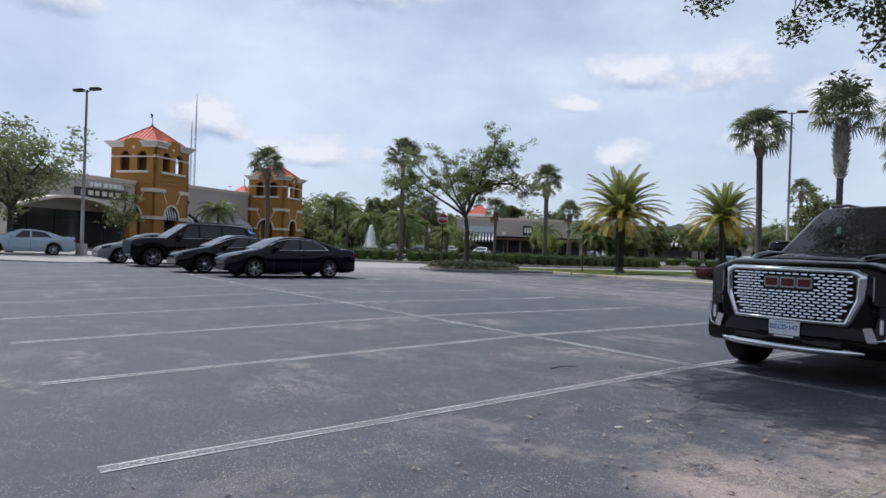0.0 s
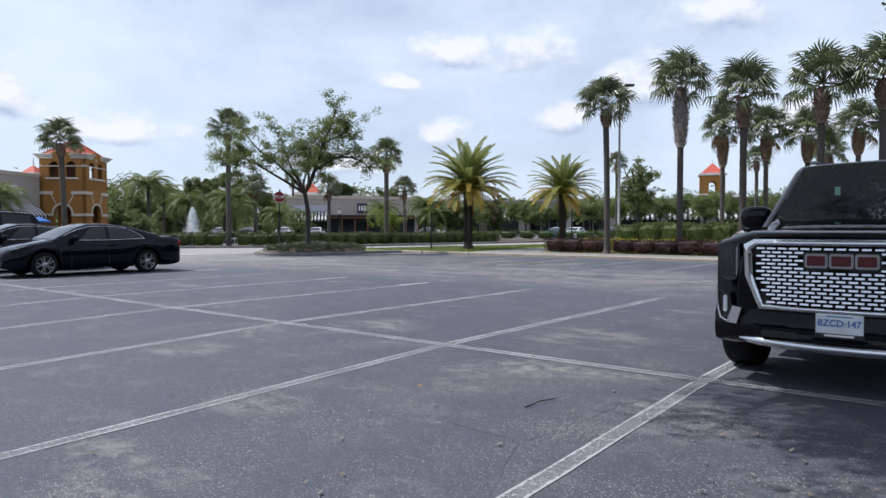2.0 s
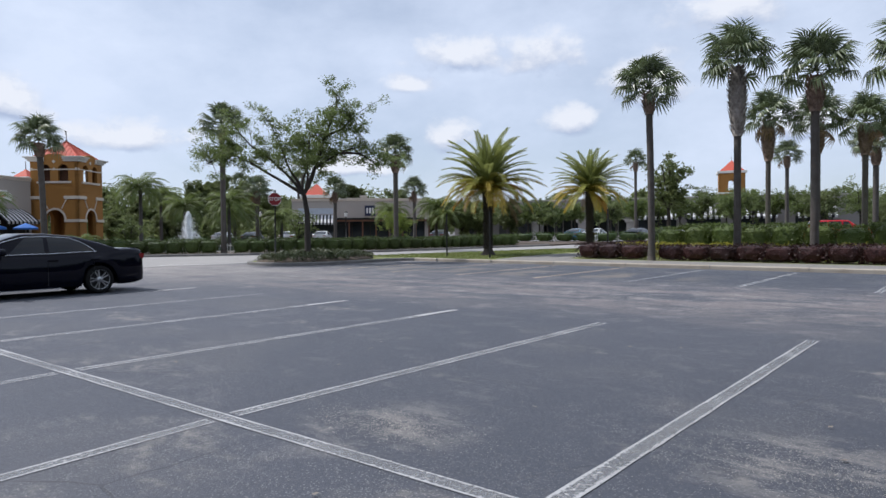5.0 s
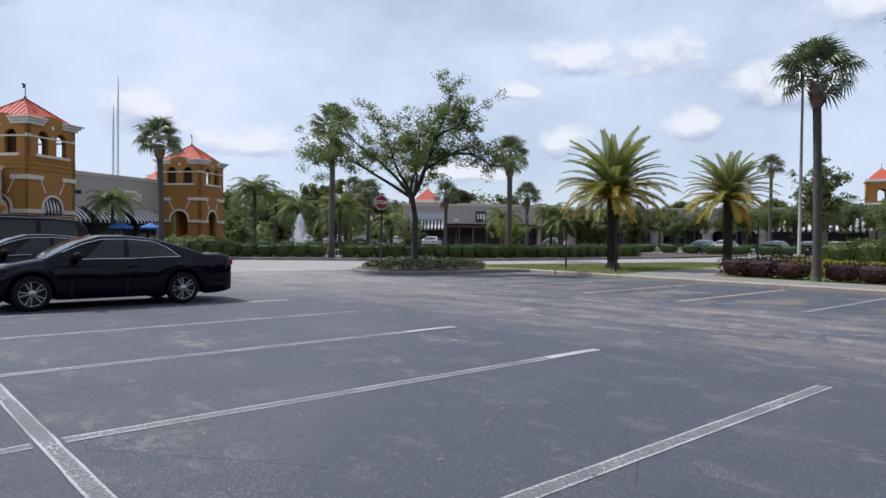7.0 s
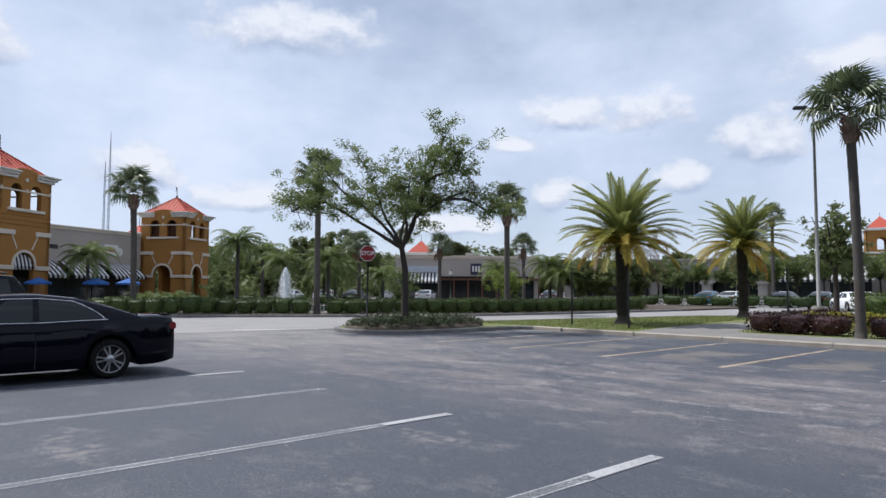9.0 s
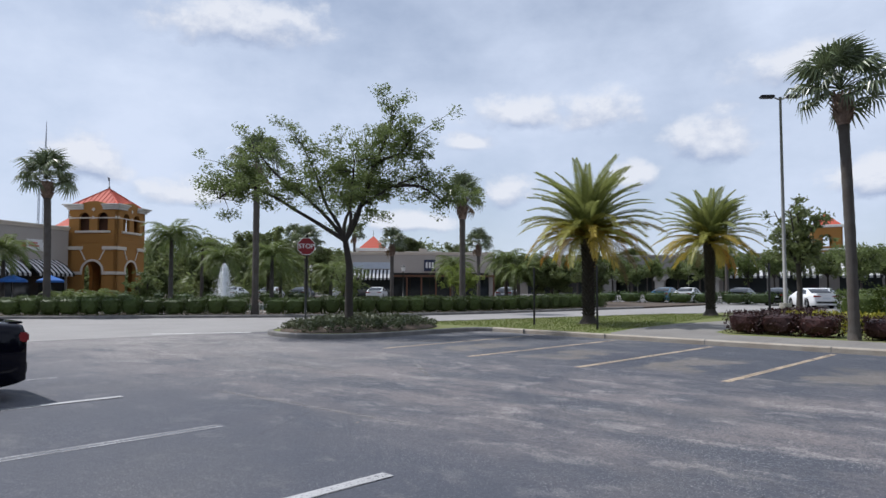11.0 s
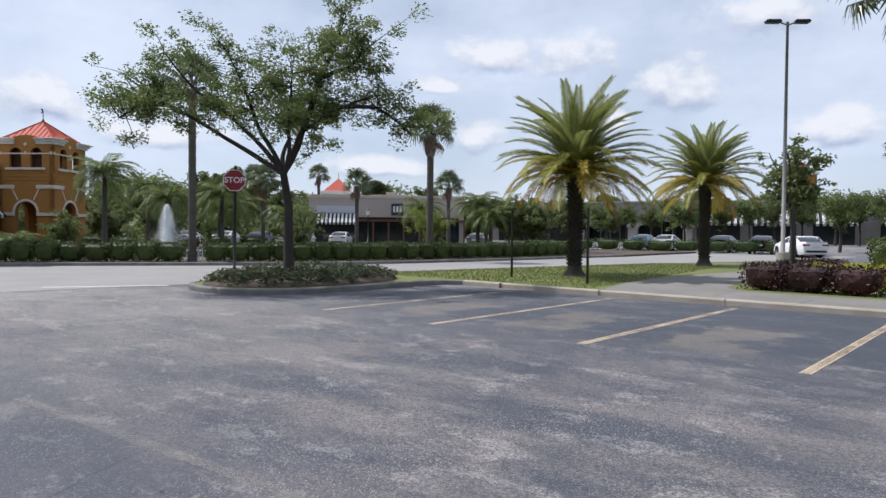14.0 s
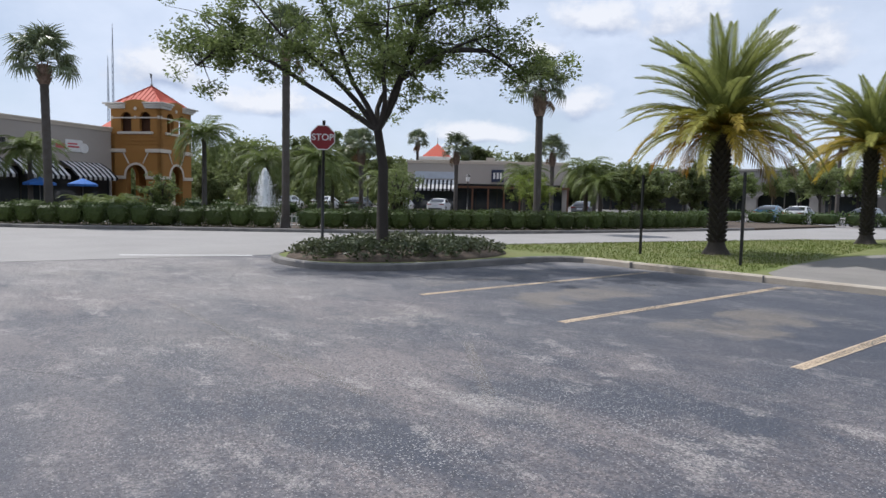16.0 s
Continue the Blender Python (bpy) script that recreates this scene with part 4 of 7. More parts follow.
for x in (11.2, 17.1, 23.0):
    bm = bmesh.new()
    box(bm, x - 0.50, x + 0.50, -0.35, -0.004, 0, 2.2, 0.04)
    box(bm, x - 0.70, x + 0.70, -0.5, -0.004, 2.2, 2.6, 0.05)
    part("pilaster", bm, WALLTRIM, arc)
# near-black sheet stands for the shade behind the arches
part("shade_backing", boxm(0.4, aw_len - 0.4, 2.6, 2.8, 0, 4.4), DARK, arc, "recessed shopfront sheet, near black for the shade inside the arcade")
for x, w in ((1.0, 4.2), (6.0, 4.7), (23.7, 4.8), (29.3, 4.2), (35.0, 4.2), (41.0, 4.2)):
    awning(arc, w, 1.35, 1.5, int(w / 0.3), Matrix.Translation((x, -0.02, 4.05)))
    part("window", boxm(x + 0.2, x + w - 0.2, -0.03, -0.005, 0.3, 2.6), SHOPGLASS, arc)


# ---------------------------------------------------------------- plants
LEAF_OAK = leaf_mat("oak_leaves", (0.130, 0.168, 0.054), (0.185, 0.222, 0.085), 0.45, 0.48)
LEAF_FAR = leaf_mat("woodland_leaves", (0.128, 0.158, 0.058), (0.180, 0.205, 0.085), 0.45, 0.48)
LEAF_LIGHT = leaf_mat("bright_leaves", (0.11, 0.15, 0.040), (0.16, 0.195, 0.06), 0.35, 0.42)
LEAF_PALE = leaf_mat("grey_green_leaves", (0.165, 0.195, 0.085), (0.21, 0.235, 0.11), 0.4, 0.45)
LEAF_LIME = leaf_mat("lime_leaves", (0.19, 0.25, 0.045), (0.24, 0.29, 0.06), 0.35, 0.45)
LEAF_HEDGE = leaf_mat("hedge_leaves", (0.040, 0.070, 0.016), (0.085, 0.115, 0.028), 0.45, 0.25)
LEAF_ROAD = leaf_mat("road_hedge_leaves", (0.050, 0.078, 0.018), (0.105, 0.130, 0.034), 0.5, 0.2)
LEAF_RED = leaf_mat("red_hedge_leaves", (0.026, 0.009, 0.0085), (0.058, 0.017, 0.013), 0.5, 0.05)
LEAF_YELLOW = leaf_mat("yellow_leaves", (0.30, 0.27, 0.03), (0.16, 0.19, 0.03), 0.4, 0.3)
PALM_GREEN = leaf_mat("palm_green", (0.105, 0.135, 0.060), (0.155, 0.185, 0.090), 0.45, 0.25)
PALM_GREEN.node_tree.nodes["Principled BSDF"].inputs["Specular IOR Level"].default_value = 0.75
PALM_GREEN.node_tree.nodes["Principled BSDF"].inputs["Roughness"].default_value = 0.36
DATE_GREEN = leaf_mat("date_palm_green", (0.205, 0.235, 0.070), (0.26, 0.275, 0.088), 0.35, 0.35)
DATE_YELLOW = leaf_mat("date_palm_yellow", (0.39, 0.275, 0.042), (0.24, 0.235, 0.05), 0.4, 0.4)
DATE_LIME = leaf_mat("date_palm_yellow_green", (0.29, 0.275, 0.055), (0.20, 0.22, 0.06), 0.4, 0.38)
QUEEN_LEAF = leaf_mat("feather_palm_leaves", (0.120, 0.160, 0.042), (0.175, 0.205, 0.065), 0.45, 0.40)
DATE_ORANGE = leaf_mat("date_palm_orange", (0.42, 0.20, 0.03), (0.34, 0.21, 0.04), 0.3, 0.3)
DEAD = leaf_mat("dead_frond", (0.20, 0.13, 0.07), (0.28, 0.19, 0.11), 0.4, 0.15)
LITTER = leaf_mat("leaf_litter", (0.16, 0.13, 0.10), (0.26, 0.235, 0.20), 0.5, 0.1)
BARK = mat("bark", (0.042, 0.035, 0.030), 0.95, var=0.5, scale=5, fine=45, bump=0.7, tint=(0.045, 0.038, 0.033))
BARK_PALM = mat("palm_bark", (0.082, 0.074, 0.066), 0.95, var=0.5, scale=4, fine=40, bump=0.8, tint=(0.062, 0.050, 0.042))
BOOT = mat("palm_boots", (0.185, 0.130, 0.100), 0.95, var=0.5, scale=5, fine=35, bump=0.6, tint=(0.10, 0.066, 0.048), rand=0.35)
BOOT_GREY = mat("grey_palm_boots", (0.30, 0.27, 0.245), 0.95, var=0.5, scale=5, fine=35, bump=0.6, tint=(0.16, 0.135, 0.115), rand=0.35)


def share(name, me, parent, m, label=""):
    ob = new(name, me)
    ob.parent = parent
    ob.matrix_local = m
    if label:
        ob["label"] = label
    return ob


def mesh_of(name, bm, materials):
    me = bpy.data.meshes.new(name)
    bm.normal_update()
    bm.to_mesh(me)
    bm.free()
    for m in materials:
        me.materials.append(m)
    return me


def leaf_cloud(verts, faces, centre, rad, n, size, rng):
    """Small folded leaves strewn through an uneven ball, as lists for one mesh."""
    c = Vector(centre)
    for _ in range(n):
        d = Vector((rng.gauss(0, 1), rng.gauss(0, 1), rng.gauss(0, 1)))
        d.normalize()
        r = rng.random() ** 0.5
        p = c + Vector((d.x * rad[0], d.y * rad[1], d.z * rad[2])) * r
        a = Vector((rng.gauss(0, 1), rng.gauss(0, 1), rng.gauss(0, 0.6))).normalized()
        b = a.cross(Vector((rng.gauss(0, 1), rng.gauss(0, 1), rng.gauss(0, 1)))).normalized()
        s = size * (0.6 + 0.8 * rng.random())
        a, b = a * s, b * s * 0.42
        k = len(verts)
        verts += [p - a, p + b * 1.0, p + a, p - b]
        faces.append((k, k + 1, k + 2, k + 3))


def leaves_ob(name, verts, faces, material, parent):
    me = bpy.data.meshes.new(name)
    me.from_pydata([tuple(v) for v in verts], [], faces)
    me.materials.append(material)
    ob = new(name, me)
    ob.parent = parent
    ob["kind"] = "stuff"
    return ob


def branch_line(a, b, rng, bow=0.12, n=5):
    a, b = Vector(a), Vector(b)
    d = (b - a).length
    off = Vector((rng.uniform(-1, 1), rng.uniform(-1, 1), rng.uniform(-0.2, 0.7))) * d * bow
    return [a.lerp(b, t) + off * math.sin(math.pi * t) for t in (i / n for i in range(n + 1))]


def limbed_tree(name, base, trunk, limbs, material, label, seed, r0=0.2, twigs=9, spread=1.0, per=60, leaf=0.075, clump=0.42, flat=0.75, start=0.33, drops=()):
    """Tapered trunk, bowed limbs with side twigs, and a ragged crown of single leaves about the twig ends."""
    rng = random.Random(seed)
    T = thing(name, pose(*base), label, "tree")
    o = Vector(base)
    bm = bmesh.new()
    tl = [Vector(p) - o for p in trunk]
    n = len(tl)
    tube(bm, [tl[0] - Vector((0, 0, 0.15))] + tl, [r0 * 1.6] + [r0 * (1.25 - 0.45 * i / (n - 1)) for i in range(n)], 12)
    part("trunk", bm, BARK, T)
    verts, faces = [], []
    for L in limbs:
        pts = [Vector(p) - o for p in L]
        line = []
        for a, b in zip(pts, pts[1:]):
            line += branch_line(a, b, rng, 0.08, 4)[:-1]
        line.append(pts[-1])
        bm = bmesh.new()
        m = len(line)
        tube(bm, line, [r0 * (0.54 * (1 - i / m) + 0.08) for i in range(m)], 8)
        part("limb", bm, BARK, T)
        bm = bmesh.new()
        for k in range(twigs):
            i = rng.randrange(int(m * start), m)
            s = line[i]
            e = s + Vector((rng.gauss(0, 1), rng.gauss(0, 1), rng.gauss(0.25, 0.7))) * spread * 0.62
            bl = branch_line(s, e, rng, 0.15, 4)
            tube(bm, bl, [r0 * 0.14, r0 * 0.11, r0 * 0.08, r0 * 0.06, r0 * 0.03], 5, cap=False)
            for q in range(3):
                c = bl[2 + min(q, 2)] + Vector((rng.gauss(0, 1), rng.gauss(0, 1), rng.gauss(0, 0.7))) * clump * 0.5
                rr = clump * (0.55 + 0.6 * rng.random())
                leaf_cloud(verts, faces, c, (rr, rr, rr * flat), per // 3, leaf, rng)
        part("twig", bm, BARK, T)["kind"] = "stuff"
    for s, p in drops:
        s, p = Vector(s) - o, Vector(p) - o
        bm = bmesh.new()
        bl = branch_line(s, p, rng, 0.12, 5)
        tube(bm, bl, [r0 * 0.16, r0 * 0.13, r0 * 0.10, r0 * 0.08, r0 * 0.05, r0 * 0.03], 5, cap=False)
        part("twig", bm, BARK, T)
        for k in range(7):
            c = bl[1 + k % 5] + Vector((rng.gauss(0, 1), rng.gauss(0, 1), rng.gauss(0, 1))) * 0.16
            leaf_cloud(verts, faces, c, (0.26, 0.26, 0.22), 150, leaf * 0.72, rng)
    leaves_ob("crown", verts, faces, material, T)
    return T


V3 = Vector
fk = V3((-19.2, 16.5, 3.05))
vd = V3((-0.82, 0.57, 0))
TREE_LIMBS = [
    [(-20.6, 14.0, 4.7), (-20.9, 13.4, 4.7), (-21.1, 13.0, 4.3)],
    [fk, (-19.95, 15.2, 3.95), (-20.6, 14.0, 4.7), (-21.0, 13.1, 5.3)],
    [fk, (-19.7, 15.6, 4.2), (-20.3, 14.6, 5.1), (-20.6, 13.9, 6.0)],
    [fk, (-19.5, 16.0, 4.1), (-19.7, 15.6, 5.3), (-19.9, 15.2, 6.2)],
    [fk, (-18.9, 16.9, 4.3), (-18.7, 17.2, 5.6), (-18.4, 17.6, 6.6), (-18.2, 17.8, 7.4)],
    [fk, (-18.9, 16.9, 4.2), (-18.2, 17.7, 4.9), (-17.4, 18.6, 5.3)],
    [(-18.2, 17.7, 4.9), (-17.6, 18.4, 4.9), (-17.0, 19.1, 4.2)],
    [fk, (-18.9, 17.0, 4.6), (-18.5, 17.5, 6.2), (-18.3, 17.7, 7.5)],
    [(-18.7, 17.2, 5.6), (-18.1, 17.9, 6.0), (-17.8, 18.3, 6.6)],
    [fk, fk + V3((-0.7, 0.7, 1.1)), fk + V3((-1.3, 1.2, 2.6))],
    [fk, fk + V3((0.6, -0.3, 1.1)), fk + V3((1.2, -0.6, 2.4))],
]
limbed_tree("street_tree", (-19.1, 16.6, 0.34), [(-19.1, 16.6, 0.34), (-19.12, 16.6, 1.2), (-19.08, 16.58, 2.2), fk], TREE_LIMBS, LEAF_OAK, "young live oak with a forked trunk in the planted island", 3, 0.12, twigs=18, spread=0.98, per=210, leaf=0.047, clump=0.33, start=0.45)

# oak whose branches reach over the big vehicle
base = (12.3, 3.2, 0.1)
fo = V3((12.2, 3.1, 2.8))
OVER = [
    [fo, (10.2, 2.0, 4.4), (8.0, 1.0, 5.5), (6.2, 0.6, 5.6)],
    [fo, (10.8, 0.6, 4.6), (9.2, -1.6, 5.6), (7.6, -2.4, 6.2)],
    [fo, (10.4, 3.2, 4.8), (8.2, 3.6, 6.0), (5.6, 3.4, 6.6)],
    [(9.2, -1.6, 5.6), (8.6, 0.2, 4.9), (8.2, 0.9, 4.4)],
    [(9.2, -1.6, 5.6), (7.0, -1.6, 6.4), (4.4, -1.2, 6.7)],
    [(9.2, -1.6, 5.6), (6.6, -2.4, 6.4), (3.4, -2.2, 6.7)],
    [(7.6, -2.4, 6.2), (6.0, -2.6, 6.6), (4.2, -2.2, 6.9)],
    [(7.0, -1.6, 6.4), (4.6, -2.4, 6.9), (2.8, -2.4, 7.0)],
    [fo, (13.6, 4.0, 5.0), (14.6, 5.0, 6.4)],
    [(8.2, 3.6, 6.0), (7.6, 5.0, 7.4), (6.6, 6.2, 8.2)],
    [fo, (10.8, 5.0, 6.0), (9.4, 6.6, 7.8), (8.0, 7.6, 8.6)],
    [(8.0, 1.0, 5.5), (6.8, 2.4, 6.6), (5.6, 4.0, 7.6), (4.2, 5.4, 8.6)],
    [(6.6, 6.2, 8.2), (5.6, 6.8, 8.8), (4.4, 7.2, 9.4)],
    [(5.6, 4.0, 7.6), (4.6, 4.2, 8.2), (3.2, 4.4, 8.8)],
    [(5.6, 4.0, 7.6), (5.4, 5.2, 8.4), (4.8, 6.2, 9.0)],
    [fo, (11.4, 4.2, 6.2), (10.2, 5.2, 8.0), (8.6, 5.4, 8.8)],
    [(7.0, -1.6, 6.4), (4.6, -0.6, 6.9), (3.4, -0.6, 7.2)],
    [(6.6, -2.4, 6.4), (4.6, -2.0, 6.3), (2.4, -1.8, 6.4)],
    [fo, (12.6, 1.2, 5.0), (13.4, -1.0, 6.2)],
]
limbed_tree("street_tree", base, [base, (12.3, 3.2, 1.2), fo], OVER, LEAF_OAK, "spreading oak with branches over the black vehicle", 8, 0.24, twigs=30, spread=1.2, per=300, leaf=0.048, clump=0.52, drops=[((8.0, 1.0, 5.5), (7.05, 0.56, 4.1)), ((8.0, 1.0, 5.5), (7.5, 0.3, 3.75)), ((7.4, 0.9, 5.4), (6.2, 0.8, 4.5)), ((7.4, 0.9, 5.4), (6.6, 0.8, 4.45)), ((6.6, 0.8, 5.6), (5.2, 0.8, 4.95)), ((8.6, 1.2, 5.2), (8.1, 0.5, 3.9)), ((8.0, 1.0, 5.5), (7.06, 0.56, 3.75)), ((8.2, 0.9, 4.4), (7.35, 0.13, 3.35)), ((8.0, 1.0, 5.5), (7.5, 0.35, 3.55)), ((7.4, 0.9, 5.4), (6.24, 0.8, 4.15)), ((6.2, 0.6, 5.6), (5.1, 0.8, 4.65)), ((8.2, 0.9, 4.4), (7.7, 0.3, 3.6))])

# olive-grey tree beside the far lamp, and small trees before the shops
def round_tree(name, x, y, h, w, material, label, seed, per=70, leaf=0.16, stem=0.35, nl=7, group="", tw=9):
    rng = random.Random(seed)
    z0 = h * stem
    f = V3((x, y, z0))
    limbs = []
    for k in range(nl):
        a = 2 * math.pi * k / nl + rng.uniform(-0.3, 0.3)
        r = w * 0.5 * rng.uniform(0.45, 0.8)
        zt = z0 + (h - z0) * rng.uniform(0.30, 0.85)
        limbs.append([f, f + V3((math.cos(a) * r * 0.5, math.sin(a) * r * 0.5, (zt - z0) * 0.6)), V3((x + math.cos(a) * r, y + math.sin(a) * r, zt))])
    limbs.append([f, f + V3((0.1, 0.1, (h - z0) * 0.5)), V3((x, y, h * 0.93))])
    T = limbed_tree(name, (x, y, 0.1), [(x, y, 0.1), (x + 0.05, y, z0 * 0.5), f], limbs, material, label, seed, max(0.1, h * 0.022), twigs=tw, spread=w * 0.20, per=per, leaf=leaf, clump=w * 0.10)
    if group:
        T["group"] = group
    return T


round_tree("street_tree", -38.6, -3.4, 7.5, 8.6, LEAF_PALE, "grey-green tree beside the parking lot lamp", 21, 120, 0.13)
round_tree("small_tree", -44.5, 4.2, 5.0, 3.6, LEAF_LIGHT, "thin small tree before the shop sign", 22, 15, 0.10)
for i, (x, y, h, w) in enumerate(((-14.6, 47.5, 7.0, 4.4), (-36.0, 66.0, 4.6, 3.8), (-29.5, 69.0, 4.8, 4.2), (-17.5, 74.0, 5.4, 5.0), (-9.0, 74.0, 5.4, 5.0), (0.5, 66.0, 6.0, 6.5), (8.0, 68.0, 6.6, 7.0))):
    round_tree("shade_tree", x, y, h, w, LEAF_OAK if i % 2 else LEAF_FAR, "dark green shade tree before the arcade", 30 + i, 60, 0.14, 0.40, group="trees before the arcade")

for i, (u, v, h, w) in enumerate(((1.0, -7, 4.6, 4.4), (6.4, -6, 4.8, 4.6), (9.6, -9, 4.4, 3.8), (12.8, -6, 4.8, 4.2), (17.2, -7, 4.6, 3.6), (22.0, -8, 5.2, 4.8), (26.5, -7, 5.0, 4.0), (31.0, -8, 5.4, 5.0), (36.0, -9, 5.6, 5.4), (41.0, -7, 5.6, 5.4), (46.0, -8, 5.8, 5.6), (3.6, -5, 4.4, 4.6), (11.2, -5, 4.6, 4.0), (15.4, -9, 4.2, 3.6), (19.6, -5, 4.4, 3.4), (24.4, -10, 4.8, 3.6), (28.8, -10, 4.6, 3.6), (33.6, -6, 5.0, 4.4), (38.4, -6, 5.2, 4.6))):
    p = arc.matrix_world @ V3((u, v, 0))
    round_tree("shade_tree", p.x, p.y, h * 1.4, w * 1.45, LEAF_OAK if i % 3 else LEAF_LIGHT, "thin shade tree planted before the arcade", 130 + i, 70, 0.16, 0.42, group="trees before the arcade")

for i, (x, y, h, w) in enumerate(((-34.4, 47.6, 4.4, 3.6), (-32.6, 48.2, 4.0, 3.2), (-29.8, 49.0, 4.2, 3.2))):
    round_tree("small_tree", x, y, h, w, LEAF_FAR, "small leafy tree beyond the road hedge", 160 + i, 110, 0.11, 0.25, group="small trees beyond the road")

for i, (x, y, h, w) in enumerate(((-30.6, 25.4, 2.7, 2.6), (-37.0, 17.2, 2.4, 1.9), (-36.6, 41.2, 3.4, 3.2))):
    round_tree("tall_shrub", x, y, h, w, LEAF_OAK if i < 2 else LEAF_LIME, "thin many-stemmed shrub rising over the hedge" if i < 2 else "bright lime-green shrub beyond the hedge", 190 + i, 60 if i < 2 else 110, 0.055, 0.22, group="tall shrubs at the hedge")["category"] = "shrub"

# woods: three kinds of tree, each copied
WOODS = []
for k in range(3):
    WOODS.append(round_tree("woodland_tree", -95 + 8 * k, 50 + 12 * k, 7.2 + 0.8 * k, 8.0, LEAF_FAR, "dense dark green woodland tree, copied round the lot", 60 + k, 330, 0.21, 0.10, 10, "woods", tw=12))
rngw = random.Random(5)
spots = []
for i in range(58):
    a = radians(100 + 66 * i / 57) if i < 46 else radians(58 + 40 * (i - 46) / 11)
    d = rngw.uniform(88, 122) if i < 46 else rngw.uniform(110, 135)
    x, y = d * math.cos(a), 4 + d * math.sin(a)
    # keep clear of the buildings
    if -82 < x < -56 and -20 < y < 38 or (-84 < x < -52 and 56 < y < 88):
        x, y = x * 1.35, y * 1.35
    if -104 < x < -66 and 52 < y < 100:
        x, y = -118 - i, 78 + 1.5 * (i % 12)
    spots.append((x, y))
# a closed belt of trees at the back
for i in range(64):
    a = radians(70 + 1.6 * i)
    d = rngw.uniform(126, 146)
    spots.append((d * math.cos(a), 4 + d * math.sin(a)))
arc_inv = arc.matrix_world.inverted()
for i, (x, y) in enumerate(spots):
    q = arc_inv @ V3((x, y, 0))
    if -4 < q.x < 52 and -45 < q.y < 12:
        x, y = x * 1.62, y * 1.62
    s = rngw.uniform(0.8, 1.15)
    copy_thing(WOODS[i % 3], pose(x, y, 0, 0, 0, rngw.uniform(0, 360)) @ Matrix.Diagonal((s, s, s * rngw.uniform(0.85, 1.1), 1)))
for i, (x, y, s) in enumerate(((-62, 34, 0.42), (-70, 38, 0.50), (-78, 46, 0.55), (-74, 34, 0.45), (-82, 52, 0.62))):
    copy_thing(WOODS[i % 3], pose(x, y, 0, 0, 0, 70 * i) @ Matrix.Diagonal((s, s, s * 1.15, 1)))


# unseen trees added behind the walker: close the far side, darken car-paint reflections
for i in range(28):
    a = radians(-118 + 180 * i / 27)
    d = rngw.uniform(62, 76)
    s = rngw.uniform(0.95, 1.3)
    copy_thing(WOODS[i % 3], pose(d * math.cos(a), d * math.sin(a), -0.25, 0, 0, rngw.uniform(0, 360)) @ Matrix.Diagonal((s * 1.6, s * 1.6, s * 1.2, 1)))


# undergrowth at the foot of the woods
rng = random.Random(14)
verts, faces = [], []
for i in range(1700):
    a = radians(rng.uniform(70, 172))
    d = rng.uniform(116, 132)
    x, y = d * math.cos(a), 4 + d * math.sin(a)
    q = arc_inv @ V3((x, y, 0))
    if -4 < q.x < 52 and -20 < q.y < 12:
        x, y = x * 1.5, y * 1.5
    leaf_cloud(verts, faces, (x, y, rng.uniform(0.5, 8.0) + 1.2 * math.sin(x * 0.21) + 0.9 * math.sin(y * 0.37)), (2.2, 2.2, 1.6), 44, 0.32, rng)
for i in range(110):
    x = -86 + rng.uniform(0, 14)
    y = 36 + rng.uniform(0, 20)
    leaf_cloud(verts, faces, (x, y, rng.uniform(0.4, 3.0)), (1.6, 1.6, 1.0), 40, 0.30, rng)
tagged(leaves_ob("undergrowth", verts, faces, LEAF_FAR, None), "dark green undergrowth at the edge of the woods", "bushes", kind="stuff")


# ---- palms
def fan_leaf(seed):
    rng = random.Random(seed)
    bm = bmesh.new()
    tube(bm, [(0, 0, 0), (0.5, 0, 0.08), (0.98, 0, 0.06)], [0.022, 0.016, 0.012], 4, cap=False)
    c = V3((0.96, 0, 0.06))
    n = 19
    for i in range(n):
        a = radians(-128 + 256 * i / (n - 1) + rng.uniform(-3, 3))
        L = (0.78 - 0.22 * abs(2 * i / (n - 1) - 1)) * rng.uniform(0.9, 1.1)
        d = V3((math.cos(a), math.sin(a), 0))
        s = V3((-math.sin(a), math.cos(a), 0)) * 0.040
        lift = 0.16 * (1 - abs(2 * i / (n - 1) - 1))
        p = [c + d * 0.04, c + d * L * 0.58 + V3((0, 0, lift * 0.4)), c + d * L * 0.90 + V3((0, 0, -0.34 * L - 0.16 * rng.random()))]
        v = [bm.verts.new(q + w) for q, w in ((p[0], s * 0.3), (p[0], -s * 0.3), (p[1], s), (p[1], -s), (p[2], s * 0.12), (p[2], -s * 0.12))]
        m = bm.verts.new(p[1] + V3((0, 0, -0.025)))
        for q in ((0, 1, 6), (0, 6, 2), (1, 3, 6), (2, 6, 4), (6, 3, 5), (6, 5, 4)):
            vv = v + [m]
            bm.faces.new([vv[k] for k in q])
    return bm


FAN = [mesh_of("fan_frond", fan_leaf(i), [PALM_GREEN]) for i in range(3)]
FAN_DEAD = mesh_of("dead_frond", fan_leaf(9), [DEAD])


